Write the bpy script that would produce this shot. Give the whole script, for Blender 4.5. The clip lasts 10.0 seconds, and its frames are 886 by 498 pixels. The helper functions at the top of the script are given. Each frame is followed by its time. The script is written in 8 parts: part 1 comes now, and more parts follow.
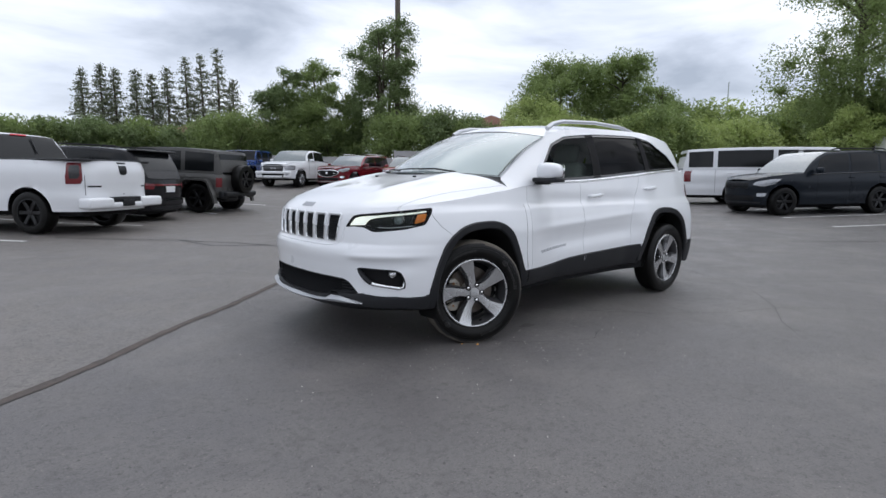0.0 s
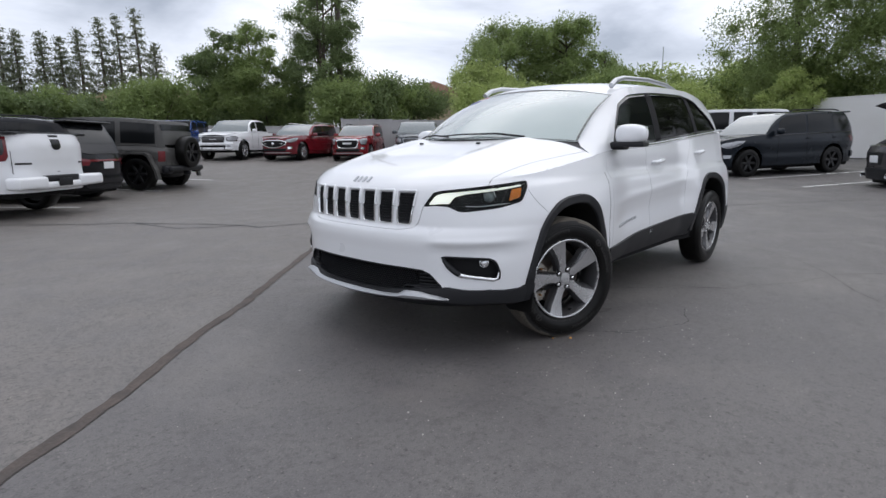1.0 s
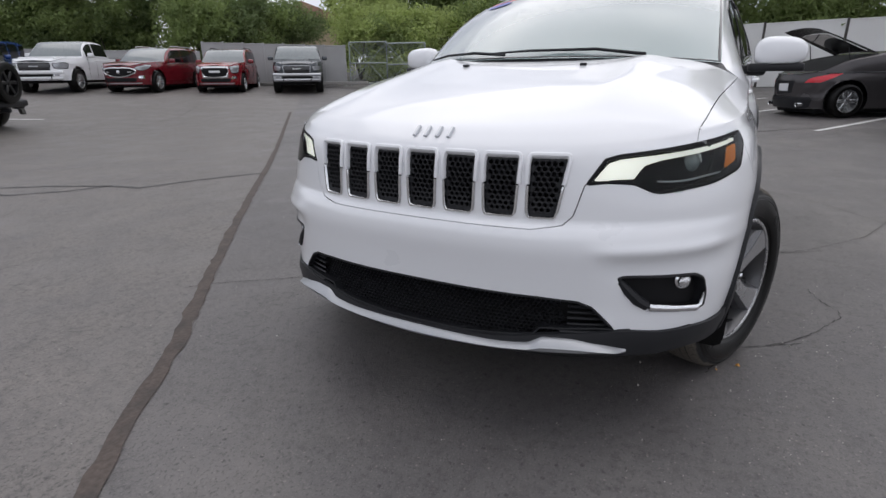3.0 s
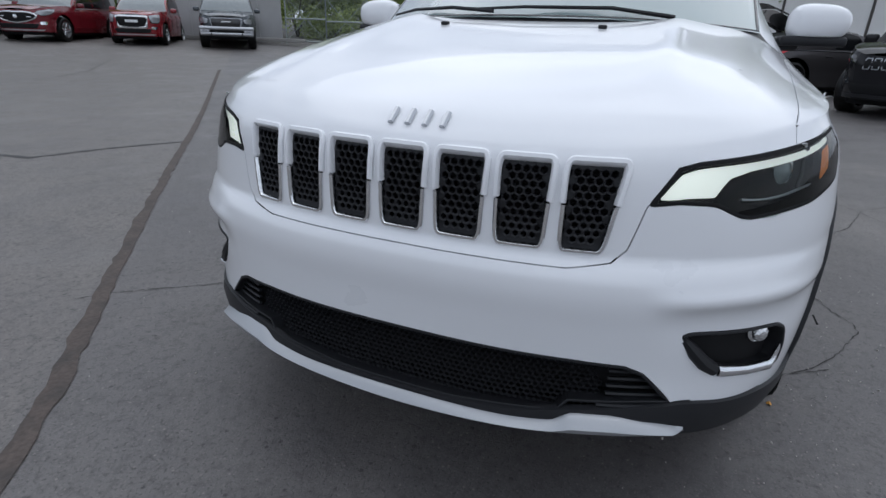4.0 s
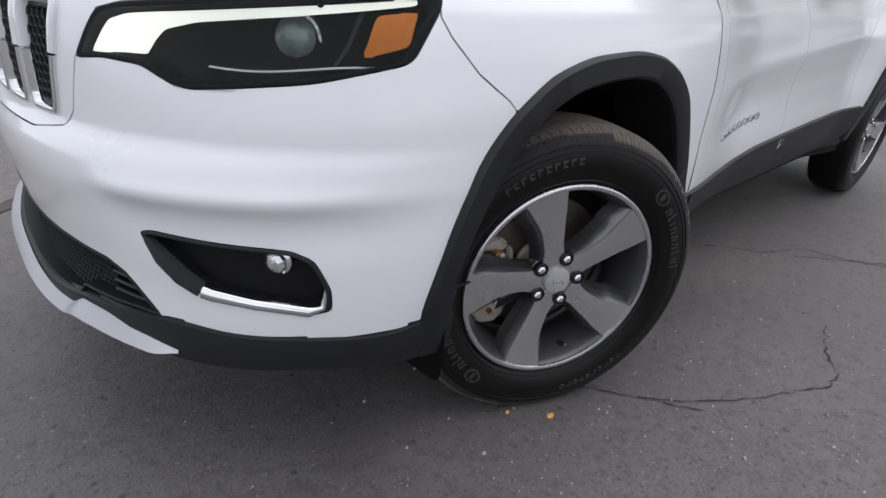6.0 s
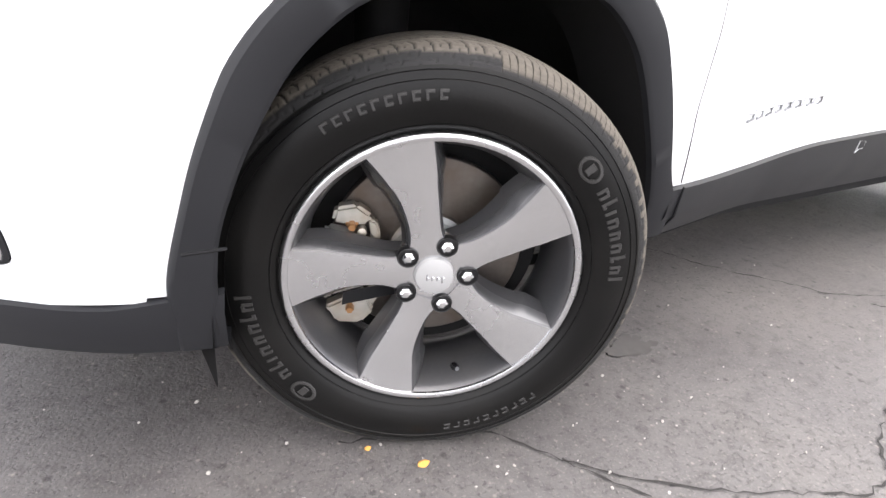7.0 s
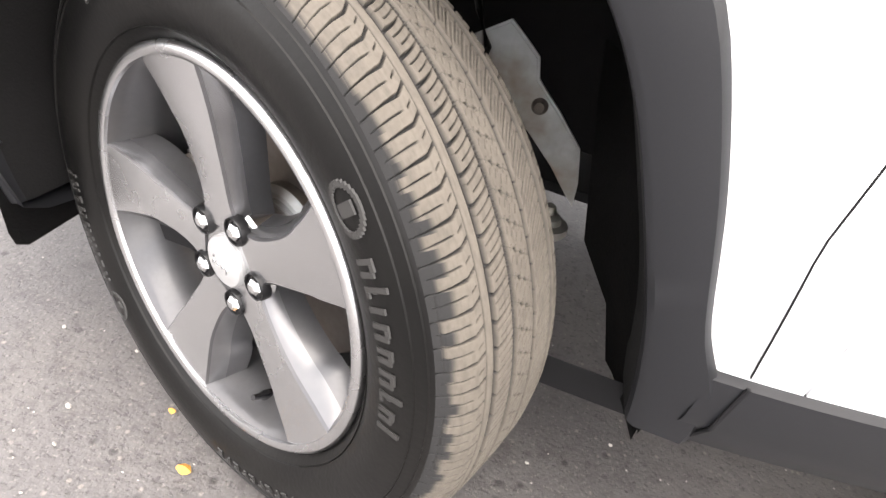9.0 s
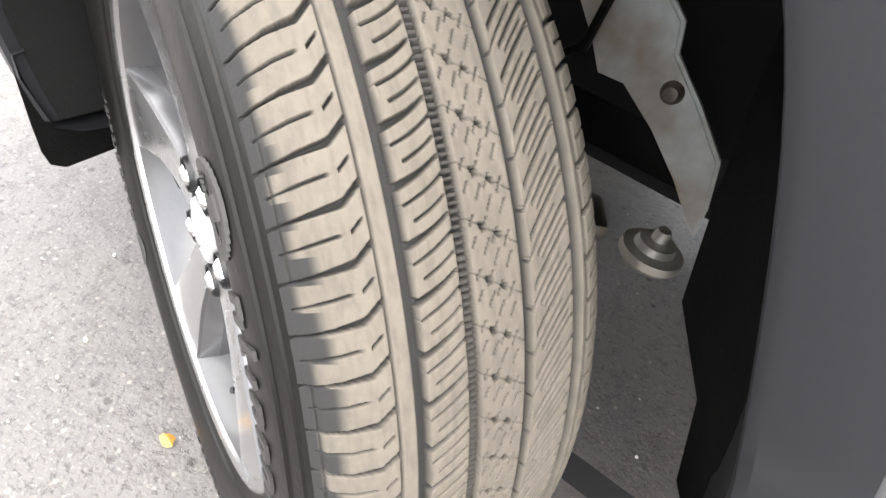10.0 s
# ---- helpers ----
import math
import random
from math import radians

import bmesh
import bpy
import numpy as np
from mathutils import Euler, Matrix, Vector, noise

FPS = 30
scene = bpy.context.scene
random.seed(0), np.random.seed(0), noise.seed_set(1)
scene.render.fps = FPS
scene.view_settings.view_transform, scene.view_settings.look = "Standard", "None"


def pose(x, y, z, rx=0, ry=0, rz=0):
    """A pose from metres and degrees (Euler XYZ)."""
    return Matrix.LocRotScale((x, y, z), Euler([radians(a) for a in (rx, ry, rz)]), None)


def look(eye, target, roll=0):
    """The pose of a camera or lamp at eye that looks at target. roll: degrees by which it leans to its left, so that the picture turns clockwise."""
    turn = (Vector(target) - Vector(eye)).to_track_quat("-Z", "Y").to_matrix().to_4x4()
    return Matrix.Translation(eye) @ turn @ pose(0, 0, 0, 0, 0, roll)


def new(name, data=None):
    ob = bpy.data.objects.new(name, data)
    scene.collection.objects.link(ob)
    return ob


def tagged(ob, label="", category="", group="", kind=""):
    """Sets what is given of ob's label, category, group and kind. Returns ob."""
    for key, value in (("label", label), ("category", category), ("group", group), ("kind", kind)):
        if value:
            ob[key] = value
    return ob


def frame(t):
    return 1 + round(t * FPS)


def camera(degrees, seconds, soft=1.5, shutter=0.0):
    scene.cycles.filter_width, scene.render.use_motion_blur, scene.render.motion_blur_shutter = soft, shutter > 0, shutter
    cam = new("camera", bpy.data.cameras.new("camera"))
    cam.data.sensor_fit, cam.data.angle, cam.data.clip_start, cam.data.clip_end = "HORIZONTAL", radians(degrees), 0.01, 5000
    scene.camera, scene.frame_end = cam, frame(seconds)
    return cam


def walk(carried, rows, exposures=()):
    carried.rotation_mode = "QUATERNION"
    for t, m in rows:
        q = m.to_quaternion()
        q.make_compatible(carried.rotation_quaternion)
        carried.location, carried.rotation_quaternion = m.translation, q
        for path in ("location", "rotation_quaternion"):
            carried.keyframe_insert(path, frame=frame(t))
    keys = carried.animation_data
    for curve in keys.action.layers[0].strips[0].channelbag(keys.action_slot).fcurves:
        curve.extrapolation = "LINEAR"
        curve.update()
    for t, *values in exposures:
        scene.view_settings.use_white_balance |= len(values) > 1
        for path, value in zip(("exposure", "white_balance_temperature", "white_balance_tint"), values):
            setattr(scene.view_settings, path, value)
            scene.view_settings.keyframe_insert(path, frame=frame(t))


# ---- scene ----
cam = camera(79.3, 10.0)
PATH = [
    (0, (2.657, 3.59, 1.173), (1.364, 2.088, 0.907), 0.7),
    (0.5, (2.839, 3.039, 1.149), (1.485, 1.602, 0.83), -0.1),
    (1, (2.883, 2.511, 1.161), (1.439, 1.181, 0.782), -0.4),
    (1.5, (2.850, 1.976, 1.168), (1.334, 0.744, 0.739), -1.2),
    (2, (2.685, 1.544, 1.171), (1.117, 0.4, 0.689), -1.0),
    (2.5, (2.548, 1.152, 1.179), (0.938, 0.107, 0.615), -0.8),
    (2.7, (2.478, 1.035, 1.165), (0.845, 0.04, 0.58), -0.8),
    (3.8, (1.974, 0.538, 1.129), (0.264, -0.209, 0.406), 1.6),
    (4, (1.915, 0.511, 1.133), (0.196, -0.199, 0.395), 2.0),
    (4.5, (1.832, 0.598, 1.142), (0.157, -0.182, 0.375), 1.9),
    (5, (1.695, 0.914, 1.134), (0.160, -0.079, 0.322), 2.3),
    (5.5, (1.373, 1.212, 1.048), (-0.042, 0.086, 0.195), 3.9),
    (6, (0.995, 1.54, 0.981), (-0.211, 0.223, 0.08), 3.5),
    (6.2, (0.845, 1.588, 0.927), (-0.313, 0.219, 0.043), 4.0),
    (7.3, (0.385, 1.573, 0.793), (-0.425, 0.094, -0.082), 4.9),
    (7.5, (0.350, 1.573, 0.805), (-0.390, 0.070, -0.090), 4.0),
    (7.7, (0.300, 1.596, 0.809), (-0.343, 0.047, -0.084), 3.8),
    (8, (0.218, 1.601, 0.791), (-0.258, -0.010, -0.096), 5.3),
    (8.3, (0.075, 1.567, 0.779), (-0.172, -0.079, -0.138), 8.3),
    (8.5, (-0.023, 1.516, 0.787), (-0.139, -0.113, -0.183), 10.5),
    (9, (-0.255, 1.356, 0.790), (-0.047, -0.201, -0.279), 15.6),
    (9.2, (-0.295, 1.296, 0.763), (0.060, -0.231, -0.310), 16.0),
    (9.3, (-0.294, 1.254, 0.758), (0.085, -0.241, -0.351), 17.3),
    (9.5, (-0.293, 1.196, 0.758), (0.141, -0.230, -0.419), 18.7),
    (10, (-0.299, 1.146, 0.740), (0.281, -0.161, -0.511), 17.1),
]
EXPOSURES = [(0.0, 0.05, 6180, 10), (1.0, 0.06, 6300, 11), (2.0, 0.08, 6550, 13), (2.7, 0.0, 6550, 13), (4.0, -0.25, 5950, 9), (4.5, -0.06, 5960, 9), (5.0, -0.1, 5980, 9), (5.5, 0.03, 6050, 9), (6.2, 0.46, 6600, 13), (7.3, 2.34, 6900, 13), (8.0, 2.42, 7120, 14), (8.5, 2.64, 7200, 14), (9.0, 2.58, 7230, 13), (9.5, 2.58, 7120, 11), (10.0, 2.85, 6980, 9)]
walk(cam, [(t, look(eye, target, roll)) for t, eye, target, roll in PATH], EXPOSURES)


# ---- sky, sun ----
world = bpy.data.worlds.new("sky")
scene.world = world
world.use_nodes = True
wn, wl = world.node_tree.nodes, world.node_tree.links
wn.clear()
SUN_UP, SUN_ROUND = 66.0, 182.0
w_out = wn.new("ShaderNodeOutputWorld")
w_mix = wn.new("ShaderNodeMixShader")
w_sky = wn.new("ShaderNodeTexSky")
w_sky.sky_type, w_sky.sun_disc = "NISHITA", False
w_sky.sun_elevation, w_sky.sun_rotation = radians(SUN_UP), radians(90 - SUN_ROUND)
w_a, w_b = wn.new("ShaderNodeBackground"), wn.new("ShaderNodeBackground")
w_a.inputs["Strength"].default_value = 0.10
w_b.inputs["Strength"].default_value = 1.28
w_co, w_map = wn.new("ShaderNodeTexCoord"), wn.new("ShaderNodeMapping")
w_map.inputs["Scale"].default_value = (1.0, 1.0, 3.2)
w_map.inputs["Location"].default_value = (0.7, 0.2, 0.0)
w_n = wn.new("ShaderNodeTexNoise")
w_n.inputs["Scale"].default_value, w_n.inputs["Detail"].default_value, w_n.inputs["Roughness"].default_value = 2.3, 8.0, 0.52
w_n.inputs["Distortion"].default_value = 0.4
w_r = wn.new("ShaderNodeValToRGB")
w_r.color_ramp.elements[0].position, w_r.color_ramp.elements[0].color = 0.33, (0.36, 0.39, 0.45, 1)
w_r.color_ramp.elements[1].position, w_r.color_ramp.elements[1].color = 0.66, (1.0, 1.0, 1.02, 1)
w_mid = w_r.color_ramp.elements.new(0.48)
w_mid.color = (0.66, 0.69, 0.76, 1)
wl.new(w_co.outputs["Generated"], w_map.inputs["Vector"])
wl.new(w_map.outputs["Vector"], w_n.inputs["Vector"])
wl.new(w_n.outputs["Fac"], w_r.inputs["Fac"])
wl.new(w_r.outputs["Color"], w_b.inputs["Color"])
wl.new(w_sky.outputs["Color"], w_a.inputs["Color"])
w_mix.inputs["Fac"].default_value = 0.88
wl.new(w_a.outputs["Background"], w_mix.inputs[1])
wl.new(w_b.outputs["Background"], w_mix.inputs[2])
wl.new(w_mix.outputs["Shader"], w_out.inputs["Surface"])
sun = new("sun", bpy.data.lights.new("sun", "SUN"))
sun.data.energy, sun.data.angle, sun.data.color = 1.1, radians(85), (1.0, 0.97, 0.93)
sun.matrix_world = look((30 * math.cos(radians(SUN_ROUND)), 30 * math.sin(radians(SUN_ROUND)), 30 * math.tan(radians(SUN_UP))), (0, 0, 0))


# ---- materials ----
def mat(name, color, rough=0.5, metal=0.0, grain=0.0, scale=20.0, bump=0.0, coat=0.0, stain=0.0, stain_scale=1.5, tint=None, per_piece=0.0, gloss=0.04):
    """A surface with grain and stains at two scales, relief and wear."""
    m = bpy.data.materials.new(name)
    m.use_nodes = True
    nd, ln = m.node_tree.nodes, m.node_tree.links
    b = nd["Principled BSDF"]
    b.inputs["Roughness"].default_value, b.inputs["Metallic"].default_value = rough, metal
    b.inputs["Coat Weight"].default_value, b.inputs["Coat Roughness"].default_value = coat, gloss
    co = nd.new("ShaderNodeTexCoord")
    n1, n2 = nd.new("ShaderNodeTexNoise"), nd.new("ShaderNodeTexNoise")
    n1.inputs["Scale"].default_value, n1.inputs["Detail"].default_value = scale, 5.0
    n2.inputs["Scale"].default_value, n2.inputs["Detail"].default_value = stain_scale, 6.0
    for n in (n1, n2):
        ln.new(co.outputs["Object"], n.inputs["Vector"])
    dark = [c * (1 - grain) for c in color]
    lite = [min(c * (1 + grain), 1) for c in color]
    mix = nd.new("ShaderNodeMix")
    mix.data_type = "RGBA"
    mix.inputs["A"].default_value, mix.inputs["B"].default_value = (*dark, 1), (*lite, 1)
    ln.new(n1.outputs["Fac"], mix.inputs["Factor"])
    mix2 = nd.new("ShaderNodeMix")
    mix2.data_type = "RGBA"
    other = tint or [c * 0.55 for c in color]
    mix2.inputs["B"].default_value = (*other, 1)
    rm = nd.new("ShaderNodeMapRange")
    rm.inputs["From Min"].default_value, rm.inputs["From Max"].default_value = 0.42, 0.72
    rm.inputs["To Max"].default_value = stain
    ln.new(n2.outputs["Fac"], rm.inputs["Value"])
    ln.new(rm.outputs["Result"], mix2.inputs["Factor"])
    ln.new(mix.outputs["Result"], mix2.inputs["A"])
    last = mix2.outputs["Result"]
    if per_piece:
        info, hsv, mr = nd.new("ShaderNodeObjectInfo"), nd.new("ShaderNodeHueSaturation"), nd.new("ShaderNodeMapRange")
        mr.inputs["To Min"].default_value, mr.inputs["To Max"].default_value = 1 - per_piece, 1 + per_piece
        ln.new(info.outputs["Random"], mr.inputs["Value"])
        ln.new(mr.outputs["Result"], hsv.inputs["Value"])
        ln.new(last, hsv.inputs["Color"])
        last = hsv.outputs["Color"]
    ln.new(last, b.inputs["Base Color"])
    rr = nd.new("ShaderNodeMapRange")
    rr.inputs["To Min"].default_value, rr.inputs["To Max"].default_value = max(rough - 0.08, 0.02), min(rough + 0.1, 1)
    ln.new(n2.outputs["Fac"], rr.inputs["Value"])
    ln.new(rr.outputs["Result"], b.inputs["Roughness"])
    if bump:
        bp = nd.new("ShaderNodeBump")
        bp.inputs["Strength"].default_value, bp.inputs["Distance"].default_value = 1.0, bump
        ln.new(n1.outputs["Fac"], bp.inputs["Height"])
        ln.new(bp.outputs["Normal"], b.inputs["Normal"])
    return m


def glow(name, color, strength):
    m = mat(name, color, 0.2)
    b = m.node_tree.nodes["Principled BSDF"]
    b.inputs["Emission Color"].default_value, b.inputs["Emission Strength"].default_value = (*color, 1), strength
    return m


def glass(name, tint, density=0.5, rough=0.02, shine=1.6):
    """Tinted pane: part clear, part coloured body under a glossy coat."""
    m = bpy.data.materials.new(name)
    m.use_nodes = True
    nd, ln = m.node_tree.nodes, m.node_tree.links
    out, b = nd["Material Output"], nd["Principled BSDF"]
    b.inputs["Base Color"].default_value, b.inputs["Roughness"].default_value = (*tint, 1), rough
    b.inputs["IOR"].default_value = 1.52
    b.inputs["Coat Weight"].default_value = 1.0 if shine > 1.5 else 0.0
    b.inputs["Specular IOR Level"].default_value = 0.5 if shine > 1.5 else 0.15 if shine > 1.2 else 0.04
    tr = nd.new("ShaderNodeBsdfTransparent")
    tr.inputs["Color"].default_value = (0.85, 0.9, 0.88, 1)
    fr = nd.new("ShaderNodeFresnel")
    fr.inputs["IOR"].default_value = shine
    gl = nd.new("ShaderNodeBsdfGlossy")
    gl.inputs["Roughness"].default_value = rough
    m1, m2 = nd.new("ShaderNodeMixShader"), nd.new("ShaderNodeMixShader")
    m1.inputs["Fac"].default_value = density
    ln.new(tr.outputs["BSDF"], m1.inputs[1])
    ln.new(b.outputs["BSDF"], m1.inputs[2])
    ln.new(fr.outputs["Fac"], m2.inputs["Fac"])
    ln.new(m1.outputs["Shader"], m2.inputs[1])
    ln.new(gl.outputs["BSDF"], m2.inputs[2])
    ln.new(m2.outputs["Shader"], out.inputs["Surface"])
    return m


M = dict(
    paint=mat("white_paint", (0.775, 0.785, 0.805), 0.30, grain=0.012, scale=900, coat=0.9, stain=0.06, stain_scale=2.5, tint=(0.70, 0.70, 0.70), gloss=0.04),
    headlamp=mat("headlamp_lens", (0.34, 0.35, 0.37), 0.15, 0.3, grain=0.4, scale=14, coat=0.8),
    cap=mat("cap_silver", (0.40, 0.40, 0.40), 0.38, 0.25, grain=0.05, scale=80),
    black_plastic=mat("black_plastic", (0.0145, 0.015, 0.0172), 0.44, grain=0.12, scale=500, bump=0.00005, stain=0.2, stain_scale=5, tint=(0.020, 0.0205, 0.0225)),
    gloss_black=mat("gloss_black", (0.012, 0.012, 0.014), 0.12, grain=0.1, scale=60, coat=0.6),
    # near-black for dark parts and for shade put into gaps and hollows
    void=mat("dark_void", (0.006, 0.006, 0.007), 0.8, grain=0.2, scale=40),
    chrome=mat("chrome", (0.78, 0.79, 0.80), 0.09, 1.0, grain=0.03, scale=50),
    satin=mat("satin_silver", (0.50, 0.51, 0.53), 0.30, 1.0, grain=0.05, scale=200),
    chin=mat("silver_chin", (0.44, 0.45, 0.465), 0.34, 0.5, grain=0.04, scale=300, stain=0.1),
    machined=mat("machined_alloy", (0.62, 0.625, 0.635), 0.25, 1.0, grain=0.07, scale=120, stain=0.12, stain_scale=9),
    wheel_grey=mat("grey_wheel_paint", (0.085, 0.085, 0.09), 0.32, 0.55, grain=0.1, scale=150, coat=0.3, stain=0.25, stain_scale=8, tint=(0.13, 0.12, 0.11)),
    rubber=mat("tyre_rubber", (0.0046, 0.0045, 0.0044), 0.34, grain=0.25, scale=160, bump=0.0003, stain=0.5, stain_scale=7, tint=(0.010, 0.0093, 0.0085)),
    # paler than the tyre: sheen on the raised marks put into the colour
    letter=mat("raised_rubber", (0.024, 0.023, 0.022), 0.6, grain=0.2, scale=160, stain=0.2),
    tread=mat("dusty_tread", (0.108, 0.094, 0.077), 0.85, grain=0.16, scale=240, bump=0.0004, stain=0.45, stain_scale=14, tint=(0.076, 0.066, 0.054)),
    iron=mat("brake_iron", (0.16, 0.14, 0.125), 0.45, 0.75, grain=0.2, scale=90, stain=0.5, stain_scale=14, tint=(0.10, 0.065, 0.04)),
    caliper=mat("caliper_metal", (0.46, 0.45, 0.41), 0.45, 0.6, grain=0.2, scale=60, stain=0.6, stain_scale=16, tint=(0.33, 0.22, 0.12)),
    bronze=mat("bronze_bolt", (0.42, 0.22, 0.10), 0.4, 0.8, grain=0.2, scale=90),
    bare=mat("bare_steel", (0.44, 0.46, 0.46), 0.5, 0.2, grain=0.2, scale=50, stain=0.95, stain_scale=13, tint=(0.24, 0.18, 0.12)),
    # lighter copy of the wheel grey, sky sheen put into its colour
    spoke_side=mat("lit_spoke_side", (0.15, 0.15, 0.155), 0.26, 0.75, grain=0.06, scale=90),
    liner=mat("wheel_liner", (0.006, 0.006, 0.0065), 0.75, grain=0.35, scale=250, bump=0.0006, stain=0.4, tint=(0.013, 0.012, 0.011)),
    drl=glow("running_light", (1.0, 0.97, 0.88), 0.5),
    lamp_white=mat("lamp_reflector", (0.72, 0.74, 0.76), 0.16, 0.9, grain=0.45, scale=110, bump=0.002),
    amber=mat("amber_lens", (0.80, 0.21, 0.005), 0.5, grain=0.15, scale=90),
    red_lens=mat("red_lens", (0.14, 0.008, 0.012), 0.2, grain=0.15, scale=60, coat=0.6),
    # lit look of the lens is put into a brighter red, no emission
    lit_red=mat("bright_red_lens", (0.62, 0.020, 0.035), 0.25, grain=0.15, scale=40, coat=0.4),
    lens=glass("clear_lens", (0.02, 0.02, 0.022), 0.03, 0.02, 1.25),
    # pale green body colour stands in for sky mirrored in the windscreen
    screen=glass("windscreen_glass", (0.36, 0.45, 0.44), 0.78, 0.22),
    window=glass("window_glass", (0.006, 0.008, 0.008), 0.36, 0.02, 1.07),
    privacy=glass("privacy_glass", (0.003, 0.003, 0.0035), 0.99, 0.02, 1.03),
    dark_glass=mat("dark_glass", (0.008, 0.009, 0.010), 0.12, grain=0.2, scale=3),
    # mottled pale colour stands in for reflections and sparkle in the glass
    pale_glass=mat("pale_glass", (0.16, 0.185, 0.19), 0.06, grain=0.7, scale=45, coat=1.0),
    seat=mat("seat_cloth", (0.42, 0.46, 0.42), 0.85, grain=0.2, scale=120),
    dash=mat("dash_plastic", (0.05, 0.05, 0.05), 0.6, grain=0.2, scale=120),
    line_paint=mat("line_paint", (0.74, 0.74, 0.72), 0.6, grain=0.15, scale=120, stain=0.5, stain_scale=6, tint=(0.30, 0.30, 0.29)),
    tar=mat("tar_seal", (0.020, 0.019, 0.0185), 0.5, grain=0.3, scale=90, bump=0.002, stain=0.4, stain_scale=5, tint=(0.035, 0.033, 0.03)),
    crack=mat("crack_dark", (0.035, 0.033, 0.032), 0.9, grain=0.3, scale=60),
    band=mat("worn_seam", (0.085, 0.066, 0.056), 0.8, grain=0.6, scale=60, bump=0.004, stain=0.8, stain_scale=9, tint=(0.05, 0.045, 0.042)),
    gravel=mat("pale_grit", (0.42, 0.40, 0.37), 0.8, grain=0.4, scale=80),
    leaf_orange=mat("dry_leaf", (0.62, 0.30, 0.06), 0.6, grain=0.3, scale=200),
    oil=mat("oil_stain", (0.088, 0.083, 0.080), 0.7, grain=0.3, scale=40),
    fence=mat("fence_panel", (0.40, 0.40, 0.40), 0.7, grain=0.08, scale=30, bump=0.002, stain=0.5, stain_scale=0.7, tint=(0.27, 0.265, 0.25)),
    fence_white=mat("white_fence_panel", (0.70, 0.70, 0.69), 0.6, grain=0.05, scale=30, stain=0.35, stain_scale=0.6, tint=(0.52, 0.51, 0.48)),
    post_dark=mat("dark_post", (0.06, 0.055, 0.05), 0.7, grain=0.3, scale=20),
    galv=mat("galvanised", (0.36, 0.40, 0.38), 0.5, 0.4, grain=0.15, scale=25, stain=0.3),
    pole=mat("pole_wood", (0.13, 0.11, 0.095), 0.85, grain=0.35, scale=25, bump=0.004, stain=0.4),
    bark=mat("bark", (0.10, 0.082, 0.066), 0.9, grain=0.35, scale=14, bump=0.01, stain=0.4),
    needle=mat("conifer_green", (0.214, 0.238, 0.158), 0.7, grain=0.45, scale=2.0, stain=0.5, stain_scale=0.6, tint=(0.105, 0.120, 0.081)),
    leaf=mat("leaf_green", (0.240, 0.310, 0.108), 0.6, grain=0.5, scale=1.6, stain=0.55, stain_scale=0.5, tint=(0.108, 0.163, 0.052)),
    leaf_light=mat("leaf_light", (0.400, 0.480, 0.165), 0.6, grain=0.45, scale=1.6, stain=0.5, stain_scale=0.5, tint=(0.190, 0.240, 0.090)),
    leaf_dark=mat("leaf_dark", (0.185, 0.245, 0.100), 0.6, grain=0.5, scale=1.6, stain=0.5, stain_scale=0.5, tint=(0.073, 0.104, 0.046)),
    grass=mat("grass", (0.10, 0.13, 0.045), 0.8, grain=0.4, scale=8, stain=0.6, stain_scale=0.4, tint=(0.16, 0.13, 0.07)),
    kerb=mat("kerb_concrete", (0.30, 0.29, 0.275), 0.85, grain=0.2, scale=40, bump=0.002, stain=0.4),
    roof_tile=mat("roof_shingle", (0.22, 0.12, 0.085), 0.85, grain=0.25, scale=12, stain=0.3),
    siding=mat("tan_siding", (0.42, 0.34, 0.22), 0.8, grain=0.1, scale=9, stain=0.3),
    car_white=mat("car_white", (0.74, 0.75, 0.77), 0.3, grain=0.02, scale=400, coat=0.5, stain=0.08),
    car_black=mat("car_black", (0.012, 0.012, 0.014), 0.16, grain=0.1, scale=400, coat=0.25, stain=0.2),
    car_grey=mat("car_grey", (0.085, 0.083, 0.080), 0.28, 0.3, grain=0.1, scale=400, coat=0.25, stain=0.2),
    car_navy=mat("car_navy", (0.013, 0.017, 0.023), 0.24, 0.2, grain=0.1, scale=400, coat=0.25, stain=0.2),
    car_red=mat("car_red", (0.15, 0.009, 0.016), 0.22, 0.15, grain=0.1, scale=400, coat=0.8, stain=0.2),
    car_crimson=mat("car_crimson", (0.22, 0.012, 0.018), 0.25, 0.1, grain=0.1, scale=400, coat=0.8, stain=0.2),
    car_gun=mat("car_gunmetal", (0.085, 0.080, 0.082), 0.24, 0.5, grain=0.1, scale=400, coat=0.25, stain=0.2),
    car_slate=mat("car_slate", (0.075, 0.085, 0.095), 0.26, 0.4, grain=0.1, scale=400, coat=0.25, stain=0.2),
    car_blue=mat("car_blue", (0.015, 0.05, 0.20), 0.25, 0.2, grain=0.1, scale=400, coat=0.8),
    black_rim=mat("black_rim", (0.012, 0.012, 0.013), 0.3, 0.3, grain=0.2, scale=60),
    alloy=mat("alloy_rim", (0.55, 0.56, 0.57), 0.25, 0.9, grain=0.1, scale=60),
    plate=mat("plate_white", (0.72, 0.73, 0.74), 0.5, grain=0.05, scale=60),
    sticker_blue=mat("sticker_blue", (0.10, 0.13, 0.42), 0.5, grain=0.1, scale=60),
    sticker_red=mat("sticker_red", (0.60, 0.12, 0.13), 0.5, grain=0.1, scale=60),
)


